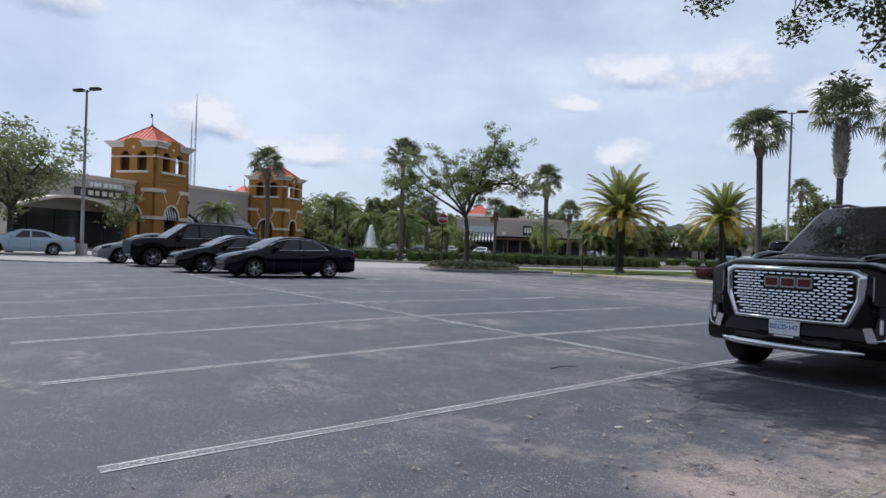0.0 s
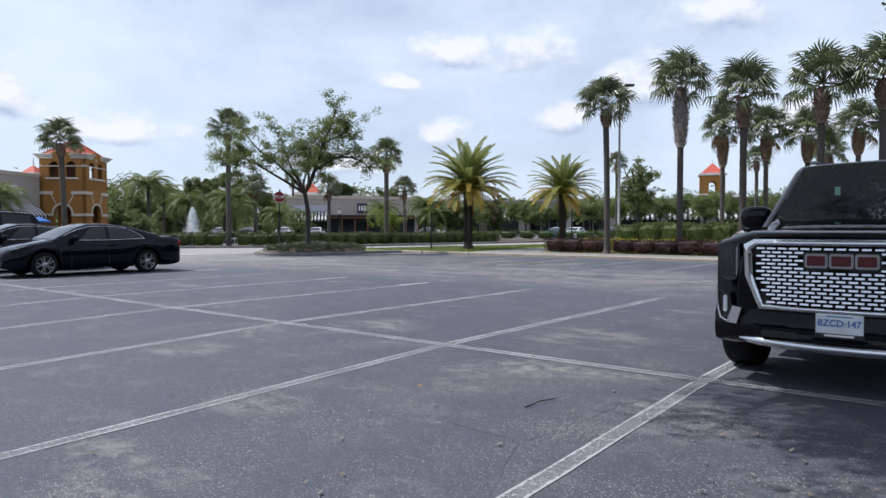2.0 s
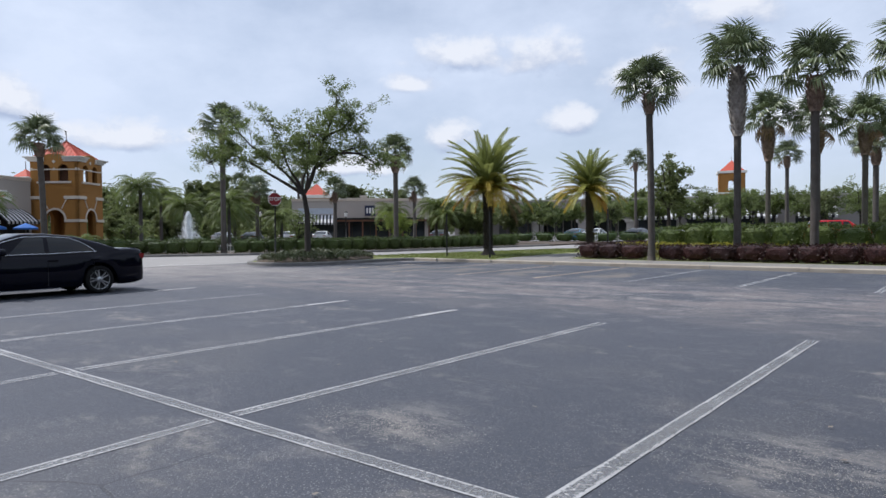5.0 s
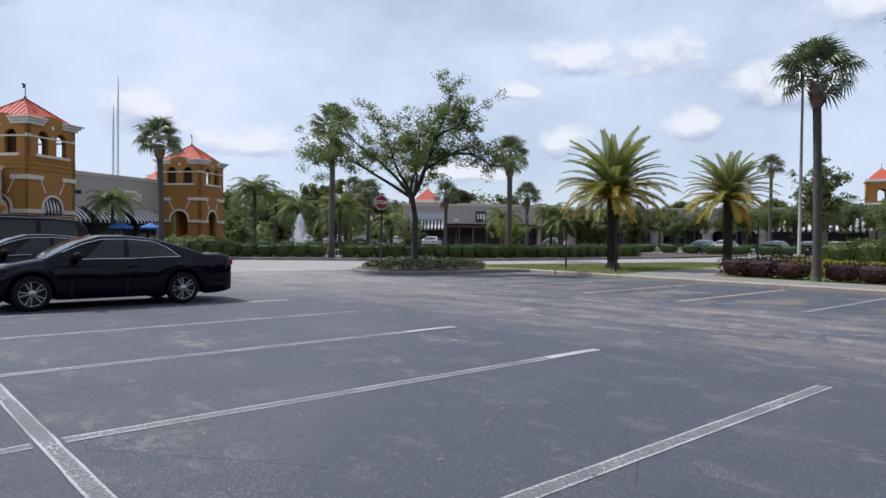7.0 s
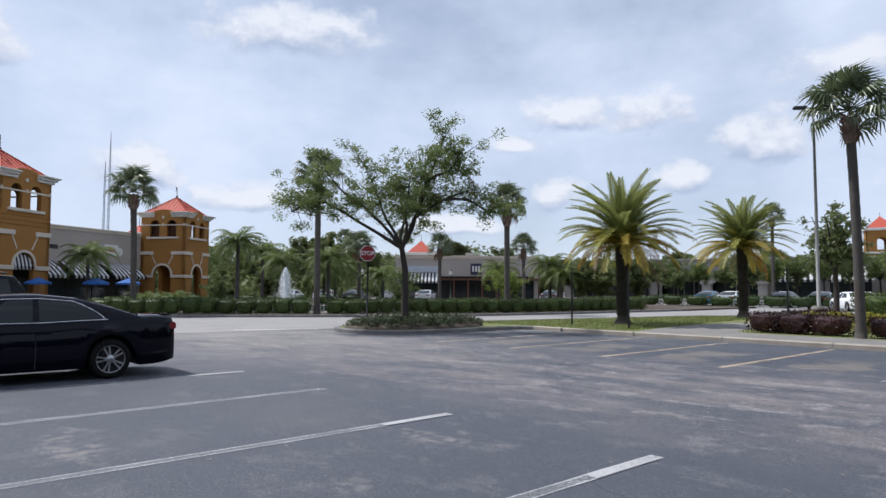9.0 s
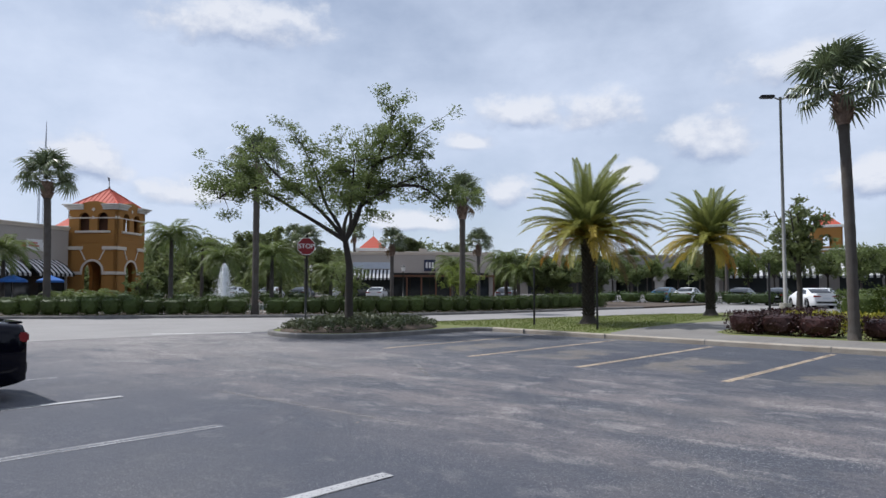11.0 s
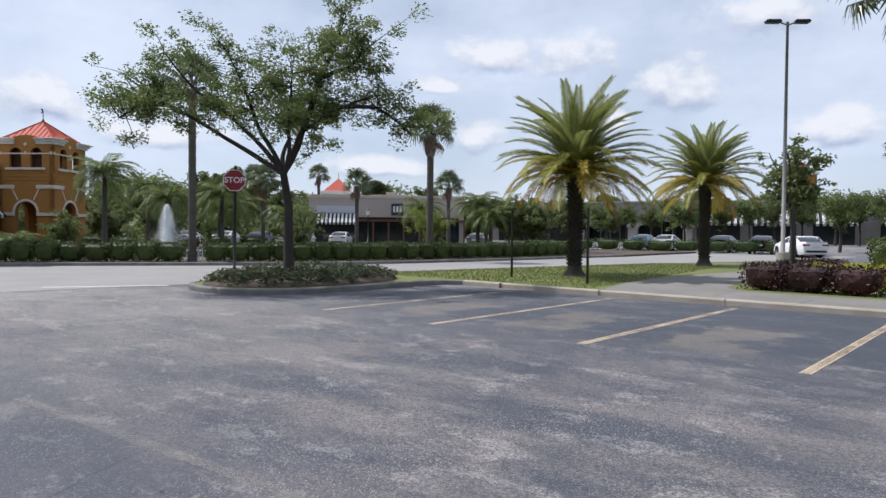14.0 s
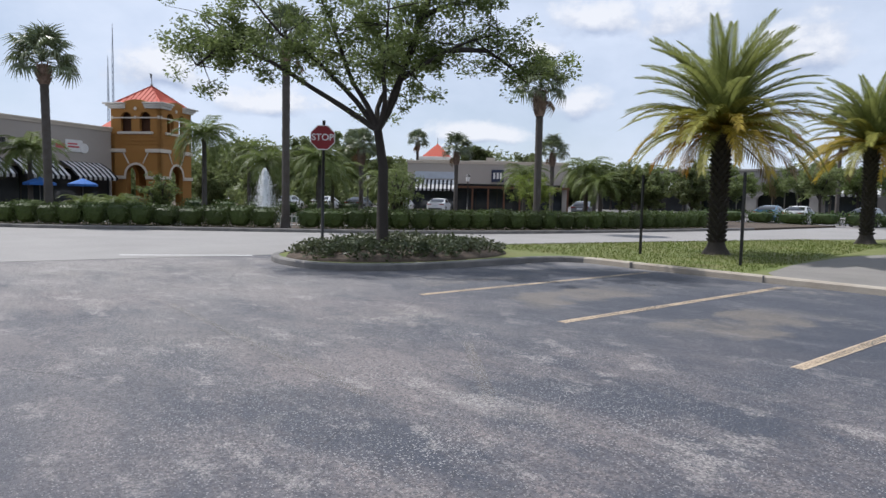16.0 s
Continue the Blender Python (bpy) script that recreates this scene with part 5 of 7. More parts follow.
def sabal(x, y, z, h, label, seed, boots=1.3, rb=0.30, rt=0.16, size=1.0, lean=(0, 0), n=26, dead=1, group="tall fan palms", grey=False):
    """Cabbage palm: ringed trunk, swollen boots of old leaf bases, and a round head of fan fronds."""
    n, size = n + 8, size * 0.93
    rng = random.Random(seed)
    P = thing("fan_palm", pose(x, y, z), label, "palm tree", group)
    bm = bmesh.new()
    k = 26
    def axis(t):
        return V3((lean[0] * t * t, lean[1] * t * t, h * t))
    tb = 1 - boots / h
    tube(bm, [axis(tb * i / k) for i in range(k + 1)], [rt * (1.35 if i == 0 else 1.0 + 0.25 * math.exp(-i / 2)) * (1 + (0.035 if i % 2 else -0.02)) for i in range(k + 1)], 14)
    part("trunk", bm, BARK_PALM, P)
    bm = bmesh.new()
    m = 9
    tube(bm, [axis(tb + (1 - tb) * i / m) for i in range(m + 1)], [rt + (rb - rt) * math.sin(math.pi * min(1, (i + 0.6) / m * 0.86)) ** 0.8 for i in range(m + 1)], 14)
    rows = max(5, int(boots / 0.13))
    for r in range(rows):
        t = tb + (1 - tb) * (r + 0.3) / rows
        rad = rt + (rb - rt) * math.sin(math.pi * min(1, (r + 0.6) / rows * 0.86)) ** 0.8
        for j in range(8):
            a = 2 * math.pi * (j + 0.5 * (r % 2)) / 8 + rng.uniform(-0.1, 0.1)
            o = axis(t) + V3((math.cos(a), math.sin(a), 0)) * rad * 0.96
            tip = o + V3((math.cos(a), math.sin(a), 0)) * rng.uniform(0.09, 0.17) + V3((0, 0, rng.uniform(0.16, 0.27)))
            w = V3((-math.sin(a), math.cos(a), 0)) * 0.058
            v = [bm.verts.new(q) for q in (o + w, o - w, tip - w * 0.25, tip + w * 0.25, o + V3((0, 0, 0.10)))]
            for f in ((0, 1, 2, 3), (3, 2, 4), (0, 3, 4), (1, 4, 2)):
                bm.faces.new([v[q] for q in f])
    part("leaf_base_sheath", bm, BOOT_GREY if grey else BOOT, P, "grey crisscross leaf bases" if grey else "brown crisscross leaf bases")
    top = axis(1.0) + V3((0, 0, 0.18))
    for i in range(n + dead):
        f = i / max(1, n - 1)
        el = 85 - 112 * min(1, f) ** 0.95 + rng.uniform(-8, 8)
        az = i * 137.5 + rng.uniform(-12, 12)
        if i >= n:
            el = -52 + rng.uniform(-10, 5)
        s = size * rng.uniform(0.85, 1.08)
        m = Matrix.Translation(top) @ pose(0, 0, 0, 0, 0, az) @ pose(0, 0, 0, 0, -el, 0) @ pose(0, 0, 0, rng.uniform(-35, 35)) @ Matrix.Diagonal((s, s, s, 1))
        share("frond", FAN_DEAD if i >= n else FAN[i % 3], P, m, "dry brown hanging frond" if i >= n else "")
    return P


TALL = "tall cabbage palm with crisscross boots behind the hedge"
sabal(-6.2, 23.65, 0.12, 6.75, "tall cabbage palm at the gap in the red hedge", 1, 0.85, 0.21, 0.135, 1.02, lean=(-0.15, 0.05), dead=0)
sabal(-3.25, 24.9, 0.12, 7.55, TALL, 2, 2.7, 0.30, 0.135, 1.10, n=26, dead=0, grey=True)
sabal(-0.55, 24.9, 0.12, 6.8, TALL, 3, 1.3, 0.27, 0.145, 1.10, n=26, dead=0)
sabal(2.4, 24.9, 0.12, 6.8, TALL, 4, 1.4, 0.27, 0.135, 1.10, n=26, dead=0)
sabal(4.5, 24.9, 0.12, 6.9, TALL, 5, 1.2, 0.28, 0.135, 1.1)
SMALL = "cabbage palm of the second row beyond the hedge"
for i, (x, y, h, b) in enumerate(((-5.9, 40.4, 7.6, 2.4), (-3.4, 41.0, 7.3, 1.8), (-1.1, 41.4, 7.0, 1.7), (1.6, 41.6, 7.2, 1.6), (4.2, 42.0, 7.2, 1.6))):
    sabal(x, y, 0.1, h, SMALL, 10 + i, b, 0.34, 0.14, 1.15, dead=3 if i == 0 else 1, group="second row of palms")
sabal(-32.3, 20.9, 0.12, 7.6, "slim cabbage palm behind the oak", 20, 0.7, 0.22, 0.16, 1.05, n=24)
sabal(-27.8, 31.6, 0.12, 6.5, "cabbage palm at the hedge before the grey store", 21, 1.2, 0.30, 0.17, 1.0, n=24)
sabal(-39.5, 13.4, 0.12, 6.75, "leaning cabbage palm before the restaurant", 22, 0.85, 0.27, 0.17, 1.10, lean=(-0.5, 0.0), n=26, dead=0)
for i, (x, y, h) in enumerate(((-58.7, 53.6, 6.3), (-53.1, 62.0, 6.4), (-84.9, 69.0, 9.6), (-56.2, 40.4, 5.6), (-88, 60, 9.0), (-14, 82, 9.5), (-36, 91, 11.0), (-2.5, 57.5, 7.4), (-6.2, 80.0, 10))):
    sabal(x, y, 0, h, "distant cabbage palm among the shops", 30 + i, 1.4, 0.34, 0.2, 1.25, n=22, group="distant palms")


def feather_leaf(L, arch, seed, droop=0.5, pairs=34, wide=0.42, curl=0.0):
    """Pinnate frond: bowed rachis with leaflets in a shallow V."""
    rng = random.Random(seed)
    bm = bmesh.new()
    n = 10
    pts, a = [V3((0, 0, 0))], 0.0
    for i in range(n):
        a = -arch * ((i + 1) / n) ** 1.3
        pts.append(pts[-1] + V3((math.cos(a), 0, math.sin(a))) * L / n)
    tube(bm, pts, [0.035 * (1 - 0.85 * i / n) for i in range(n + 1)], 4, cap=False)
    for i in range(pairs):
        t = 0.10 + 0.90 * i / (pairs - 1)
        k = min(n - 1, int(t * n))
        p = pts[k].lerp(pts[k + 1], t * n - k)
        d = (pts[k + 1] - pts[k]).normalized()
        up = V3((-d.z, 0, d.x))
        ll = wide * (0.45 + 0.75 * math.sin(math.pi * min(1, 0.15 + t * 0.80))) * rng.uniform(0.88, 1.1)
        for sg in (-1, 1):
            side = V3((0, sg, 0))
            e = d * (0.55 + 0.55 * t) + side * (1.0 - 0.35 * t) + up * (0.42 - droop * rng.uniform(0.3, 0.7))
            e.normalize()
            mid = p + e * ll * 0.55
            tip = p + e * ll + V3((0, 0, -droop * ll * rng.uniform(0.35, 0.75)))
            w = d * 0.028
            v = [bm.verts.new(q) for q in (p - w * 0.5, p + w * 0.5, mid + w, mid - w, tip)]
            bm.faces.new((v[0], v[1], v[2], v[3]))
            bm.faces.new((v[3], v[2], v[4]))
    return bm


DATE_UP = [mesh_of("date_frond", feather_leaf(3.0, 0.80 + 0.22 * i, i, 0.30, 58, 0.36), [DATE_GREEN]) for i in range(2)]
DATE_MID = [mesh_of("date_frond", feather_leaf(3.0, 1.00 + 0.2 * i, 4 + i, 0.4, 58, 0.38), [DATE_GREEN]) for i in range(2)]
DATE_LOW = [mesh_of("date_frond", feather_leaf(2.95, 1.15 + 0.25 * i, 14 + i, 0.5, 54, 0.38), [DATE_LIME]) for i in range(2)]
DATE_YEL = [mesh_of("date_frond", feather_leaf(2.95, 1.12 + 0.30 * i, 7 + i, 0.55, 54, 0.38), [DATE_YELLOW]) for i in range(2)]
DATE_ORA = mesh_of("date_frond", feather_leaf(2.2, 1.15, 11, 0.7, 34, 0.36), [DATE_ORANGE])
DATE_DRY = mesh_of("date_frond", feather_leaf(2.3, 1.1, 12, 0.7, 28, 0.34), [DEAD])


def date_palm(x, y, h, label, seed, scale=1.0, n=58, yellow=0.30):
    rng = random.Random(seed)
    P = thing("date_palm", pose(x, y, 0.10), label, "palm tree", "date palms on the lawn")
    bm = bmesh.new()
    k = 14
    tube(bm, [(0, 0, h * i / k) for i in range(k + 1)], [0.42 if i == 0 else 0.26 if i == 1 else 0.185 + 0.10 * max(0, i / k - 0.6) for i in range(k + 1)], 14)
    part("trunk", bm, BARK, P)
    bm = bmesh.new()
    for r in range(26):
        z = 0.35 + (h - 0.3) * r / 26
        rad = 0.19 + 0.10 * max(0, z / h - 0.6)
        for j in range(9):
            a = 2 * math.pi * (j + 0.5 * (r % 2)) / 9 + rng.uniform(-0.08, 0.08)
            o = V3((math.cos(a) * rad, math.sin(a) * rad, z))
            d = V3((math.cos(a), math.sin(a), 0))
            w = V3((-math.sin(a), math.cos(a), 0)) * 0.07
            tip = o + d * rng.uniform(0.07, 0.13) + V3((0, 0, 0.11))
            v = [bm.verts.new(q) for q in (o + w, o - w, tip - w * 0.4, tip + w * 0.4, o + V3((0, 0, 0.14)))]
            for f in ((0, 1, 2, 3), (3, 2, 4), (0, 3, 4), (1, 4, 2)):
                bm.faces.new([v[q] for q in f])
    part("leaf_base_sheath", bm, BARK, P, "dark stubs of old leaf bases")
    for i in range(n):
        f = i / (n - 1)
        el = 84 - 80 * f ** 0.95 + rng.uniform(-6, 6)
        az = i * 137.5 + rng.uniform(-10, 10)
        if f > 0.95:
            me = DATE_DRY if i % 2 else DATE_ORA
            el = -2 + rng.uniform(-16, 8)
        elif f > 1 - yellow:
            me = DATE_YEL[i % 2] if i % 3 else DATE_LOW[i % 2]
            if i % 11 == 0:
                me = DATE_ORA
        elif f > 0.86 - yellow:
            me = DATE_LOW[i % 2]
        elif f > 0.38:
            me = DATE_MID[i % 2]
        else:
            me = DATE_UP[i % 2]
        s = scale * rng.uniform(0.88, 1.06)
        m = Matrix.Translation((0, 0, h + 0.25 * (1 - f))) @ pose(0, 0, 0, 0, 0, az) @ pose(0, 0, 0, 0, -el, 0) @ pose(0, 0, 0, rng.uniform(-20, 20)) @ Matrix.Diagonal((s, s, s, 1))
        share("frond", me, P, m)
    return P


date_palm(-15.55, 25.4, 3.30, "date palm with green upper and yellow lower fronds on the lawn", 1, 1.02, 84, 0.40)
date_palm(-15.25, 36.0, 3.6, "date palm with yellowing fronds farther along the lawn", 2, 0.98, 70, 0.34)
QUEEN = [mesh_of("queen_frond", feather_leaf(2.3, 1.7, 20 + i, 1.0, 34, 0.50), [QUEEN_LEAF]) for i in range(2)]


def queen(x, y, h, label, seed, scale=1.0, n=24):
    rng = random.Random(seed)
    P = thing("feather_palm", pose(x, y, 0.05), label, "palm tree", "feather palms round the pond")
    bm = bmesh.new()
    tube(bm, [(0, 0, h * i / 8) for i in range(9)], [0.17 - 0.006 * i for i in range(9)], 10)
    part("trunk", bm, BARK_PALM, P)
    for i in range(n):
        s = scale * rng.uniform(0.85, 1.1)
        m = Matrix.Translation((0, 0, h)) @ pose(0, 0, 0, 0, 0, i * 137.5) @ pose(0, 0, 0, 0, -(72 - 75 * i / n), 0) @ Matrix.Diagonal((s, s, s, 1))
        share("frond", QUEEN[i % 2], P, m)
    return P


for i, (x, y, h, s) in enumerate(((-52.5, 34.0, 3.0, 1.2), (-54.5, 36.5, 3.2, 1.2), (-57.0, 15.5, 3.9, 1.15), (-47, 36.5, 2.6, 1.0), (-43, 47, 3.2, 1.1), (-40, 52, 3.4, 1.1), (-34.5, 50, 3.0, 1.0), (-44.5, 17.6, 0.7, 0.7), (-47, 16.5, 0.6, 0.7), (-60.5, 32.0, 5.0, 1.1), (-36.4, 46.3, 3.5, 1.05), (-34.6, 45.6, 2.6, 0.9), (-46.6, 22.9, 4.8, 1.05), (-47.4, 31.2, 3.9, 1.1), (-50.6, 28.9, 3.6, 1.1), (-42.6, 16.0, 0.35, 0.62), (-41.2, 18.2, 0.3, 0.60), (-45.2, 13.4, 0.35, 0.62))):
    queen(x, y, h, "feather palm with drooping green fronds", 40 + i, s)


# ---- hedges
def bush_mesh(name, w, d, h, n, leaf, material, seed, core=True, foot=0.10):
    rng = random.Random(seed)
    verts, faces = [], []
    for _ in range(n):
        u = V3((rng.uniform(-1, 1), rng.uniform(-1, 1), rng.uniform(-1, 1)))
        k = rng.randrange(3)
        if k == 2:
            u.z = abs(u.z) ** 0.2
        else:
            u[k] = math.copysign(1 - 0.18 * rng.random(), u[k])
        taper = 1 - foot * max(0, 0.3 - u.z)
        p = V3((u.x * w / 2 * taper, u.y * d / 2 * taper, h * (0.52 + 0.48 * u.z)))
        p += V3((rng.gauss(0, 1), rng.gauss(0, 1), rng.gauss(0, 1))) * leaf * 0.8
        p.z = max(0.04, p.z)
        a = V3((rng.gauss(0, 1), rng.gauss(0, 1), rng.gauss(0, 1))).normalized()
        b = a.cross(V3((rng.gauss(0, 1), rng.gauss(0, 1), rng.gauss(0, 1)))).normalized()
        a, b = a * leaf * rng.uniform(0.7, 1.3), b * leaf * 0.5
        q = len(verts)
        verts += [p - a, p + b, p + a, p - b]
        faces.append((q, q + 1, q + 2, q + 3))
    # dense twiggy heart
    if core:
        bm = bmesh.new()
        bmesh.ops.create_icosphere(bm, subdivisions=2, radius=1.0)
        off = len(verts)
        for v in bm.verts:
            j = 1 + 0.10 * noise.noise(v.co * 2.3)
            j *= 1 - foot * max(0, 0.3 - v.co.z)
            verts.append(V3((math.copysign(abs(v.co.x) ** 0.55, v.co.x) * w * 0.43 * j, math.copysign(abs(v.co.y) ** 0.55, v.co.y) * d * 0.43 * j, h * (0.50 + 0.44 * math.copysign(abs(v.co.z) ** 0.55, v.co.z)))))
        bm.verts.ensure_lookup_table()
        faces += [tuple(off + v.index for v in f.verts) for f in bm.faces]
        bm.free()
    me = bpy.data.meshes.new(name)
    me.from_pydata([tuple(v) for v in verts], [], faces)
    me.materials.append(material)
    return me


HEDGE = [bush_mesh("hedge_bush", 1.10, 0.95, 0.90, 1300, 0.042, LEAF_ROAD, 70 + i, foot=0.20) for i in range(3)]
rngh = random.Random(6)
line = [p for p in FAR if -39.5 < p.x and p.y < 44.0]
acc = 0.0
last = line[0]
for p in line[1:]:
    seg = (p - last)
    L = seg.length
    pos = 0.98 - acc
    while pos < L:
        q = last + seg * (pos / L)
        d = seg.normalized()
        nrm = V3((-d.y, d.x))
        c = q + nrm * 1.15
        near_trunk = min((c - V3((-32.3, 20.9))).length, (c - V3((-39.5, 13.4))).length)
        if near_trunk > 0.75:
            b = new("hedge_bush", HEDGE[rngh.randrange(3)])
            s = rngh.uniform(0.92, 1.08)
            b.matrix_world = pose(c.x, c.y, 0.10, 0, 0, math.degrees(math.atan2(d.y, d.x)) + rngh.uniform(-8, 8)) @ Matrix.Diagonal((s, s, rngh.uniform(0.92, 1.06), 1))
            tagged(b, "clipped dark green hedge bush by the road", "hedge", "roadside hedge")
        pos += 0.98
    acc = (acc + L) % 0.98
    last = p
# white picket fence between the hedge and the pond
F = thing("fence", None, "low white picket fence behind the hedge", "fence")
bmr = bmesh.new()
pick = boxm(-0.02, 0.02, -0.012, 0.012, 0.0, 0.62)
me_p = mesh_of("picket", pick, [SIGNWHITE])
fl = [p for p in FAR if -39 < p.x and p.y < 41]
count = 0
for a, b in zip(fl, fl[1:]):
    d = (b - a).normalized()
    nrm = V3((-d.y, d.x))
    ang = math.degrees(math.atan2(d.y, d.x))
    n = int((b - a).length / 0.16)
    for i in range(n):
        c = a + (b - a) * (i / n) + nrm * 1.95
        if count < 290:
            share("picket", me_p, F, pose(c.x, c.y, 0.1, 0, 0, ang))
            count += 1
    c0, c1 = a + nrm * 1.97, b + nrm * 1.97
    tube(bmr, [(c0.x, c0.y, 0.60), (c1.x, c1.y, 0.60)], [0.025, 0.025], 4)
    tube(bmr, [(c0.x, c0.y, 0.22), (c1.x, c1.y, 0.22)], [0.025, 0.025], 4)
part("rail", bmr, SIGNWHITE, F)

RED = [bush_mesh("red_hedge_bush", 1.15, 1.25, 0.66, 900, 0.04, LEAF_RED, 80 + i) for i in range(3)]
LEAF_GREEN = leaf_mat("green_hedge_leaves", (0.075, 0.108, 0.022), (0.125, 0.150, 0.036), 0.4, 0.25)
GRN = [bush_mesh("green_hedge_bush", 1.3, 1.5, 1.42, 1900, 0.045, LEAF_GREEN, 90 + i) for i in range(3)]
YEL = [bush_mesh("yellow_bush", 0.9, 0.8, 0.62, 420, 0.055, LEAF_YELLOW, 95 + i, False) for i in range(2)]


def bushes(name, meshes, pts, label, category, group):
    for i, (x, y) in enumerate(pts):
        b = new(name, meshes[i % len(meshes)])
        s = rngh.uniform(0.93, 1.07)
        b.matrix_world = pose(x, y, 0.11, 0, 0, 180 * (i % 2) + rngh.uniform(-5, 5)) @ Matrix.Diagonal((s, s, rngh.uniform(0.94, 1.05), 1))
        tagged(b, label, category, group)


bushes("red_hedge_bush", RED, [(-9.3 + 1.02 * i, 24.45) for i in range(3)] + [(-5.6 + 1.02 * i, 24.25) for i in range(34)] + [(-9.4 + 0.10 * i, 25.5 + 1.02 * i) for i in range(5)], "clipped dark red hedge along the walkway", "hedge", "red hedge")
bushes("yellow_bush", YEL, [(-8.2 + 0.8 * i, 26.0 + 0.3 * (i % 3)) for i in range(6)] + [(-4.6 + 1.3 * i, 25.6 + 0.2 * (i % 2)) for i in range(24)], "yellow-green leafy shrub between the hedges", "shrub", "yellow shrubs")
bushes("green_hedge_bush", GRN, [(-6.9 + 1.2 * i, 27.8) for i in range(30)], "tall clipped green hedge behind the red one", "hedge", "green hedge")
FARHEDGE = [bush_mesh("far_hedge_bush", 2.2, 1.2, 0.9, 300, 0.09, LEAF_HEDGE, 99)]
bushes("far_hedge_bush", FARHEDGE, [(-58 + 1.1 * i, 19.5 + 1.9 * i) for i in range(9)] + [(-34 + 2.1 * i, 58.0 + 0.5 * i) for i in range(9)], "low far hedge beyond the pond", "hedge", "far hedges")

# ground cover of the island, grass blades, litter
rng = random.Random(12)
verts, faces = [], []
for i in range(430):
    a, r = rng.uniform(0, 2 * math.pi), rng.random() ** 0.5
    x, y = -19.6 + 1.9 * r * math.cos(a), 17.6 + 2.95 * r * math.sin(a)
    z = 0.10 + 0.30 * math.sqrt(max(0, 1 - r * r)) * 0.95
    leaf_cloud(verts, faces, (x, y, z + 0.10), (0.20, 0.20, rng.uniform(0.10, 0.22)), 26, 0.055, rng)
g = leaves_ob("ground_cover", verts, faces, leaf_mat("ivy_leaves", (0.075, 0.095, 0.045), (0.13, 0.13, 0.075), 0.5, 0.25), None)
tagged(g, "patchy grey-green ground cover on the island", "plants", kind="stuff")
verts, faces = [], []
for i in range(26000):
    x, y = rng.uniform(-21.2, -12.2), rng.uniform(21.0, 37.0)
    if x < -21.0 + (y - 22.5) * 0.22 or x > -12.6 - 0.12 * (y - 21) or (y < 21.1):
        continue
    h = rng.uniform(0.03, 0.075)
    a = rng.uniform(0, 6.28)
    w = V3((math.cos(a), math.sin(a), 0)) * 0.012
    p = V3((x, y, 0.12))
    t = V3((rng.gauss(0, 0.02), rng.gauss(0, 0.02), h))
    k = len(verts)
    verts += [p - w, p + w, p + t]
    faces.append((k, k + 1, k + 2))
tagged(leaves_ob("grass", verts, faces, BLADE, None), "short mown grass on the median", "grass", kind="stuff")
verts, faces = [], []
for i in range(520):
    x, y = rng.gauss(8.0, 1.7), rng.gauss(-2.6, 1.6)
    if i % 5 == 0:
        x, y = rng.uniform(-8, 9), rng.uniform(-5, 9)
    s = rng.uniform(0.012, 0.032)
    a = rng.uniform(0, 6.28)
    u, v = V3((math.cos(a), math.sin(a), rng.uniform(-0.3, 0.3))) * s, V3((-math.sin(a), math.cos(a), rng.uniform(-0.3, 0.3))) * s * 0.5
    p = V3((x, y, ground_z(x, y) + 0.018))
    k = len(verts)
    verts += [p - u, p + v, p + u, p - v]
    faces.append((k, k + 1, k + 2, k + 3))
tagged(leaves_ob("fallen_leaves", verts, faces, LITTER, None), "dry brown leaves strewn on the asphalt", "leaves", kind="stuff")


verts, faces = [], []
for cx, cy, s in ((1.18, 0.67, 0.8), (3.84, 1.48, 1.3), (1.13, 0.57, 0.9), (3.12, -2.68, 0.7), (5.85, -1.21, 0.9), (8.02, -3.07, 1), (4.13, -4.45, 0.7), (5.42, -1.91, 0.6), (0.66, -1.84, 0.8)):
    for i in range(int(1500 * s)):
        x, y = rng.gauss(cx, 0.42 * s), rng.gauss(cy, 0.20 * s)
        q = rng.uniform(0.0025, 0.0065)
        a = rng.uniform(0, 6.28)
        u, v = V3((math.cos(a), math.sin(a), 0)) * q, V3((-math.sin(a), math.cos(a), 0)) * q * 0.8
        p = V3((x, y, ground_z(x, y) + 0.007 + rng.random() * 0.004))
        k = len(verts)
        verts += [p - u, p + v, p + u, p - v]
        faces.append((k, k + 1, k + 2, k + 3))
tagged(leaves_ob("grit", verts, faces, CONCRETE, None), "pale grit scattered in patches on the asphalt", "gravel", kind="stuff")


def twig(pts, r, label):
    bm = bmesh.new()
    tube(bm, pts, [r * (1 - 0.5 * i / len(pts)) for i in range(len(pts))], 6)
    return tagged(ob_from("twig", bm, BARK, smooth=True), label, "twig")


twig([(4.9, -1.63, -0.028), (4.93, -1.46, -0.01), (4.97, -1.28, -0.018)], 0.006, "bent dry twig lying on the asphalt")

def scrap(x, y, size, flat, material, name, label, seed):
    """A small broken lump lying on the asphalt."""
    bm = bmesh.new()
    bmesh.ops.create_icosphere(bm, subdivisions=2, radius=1.0)
    for v in bm.verts:
        k = 1 + 0.45 * noise.noise(v.co * 1.7 + V3((seed, 0, 0)))
        v.co = V3((v.co.x * size * k, v.co.y * size * 0.6 * k, max(-0.2, v.co.z) * flat * k))
    ob = ob_from(name, bm, material)
    ob.matrix_world = pose(x, y, ground_z(x, y) + 0.2 * flat, 0, 0, 40 * seed)
    return tagged(ob, label, "litter")


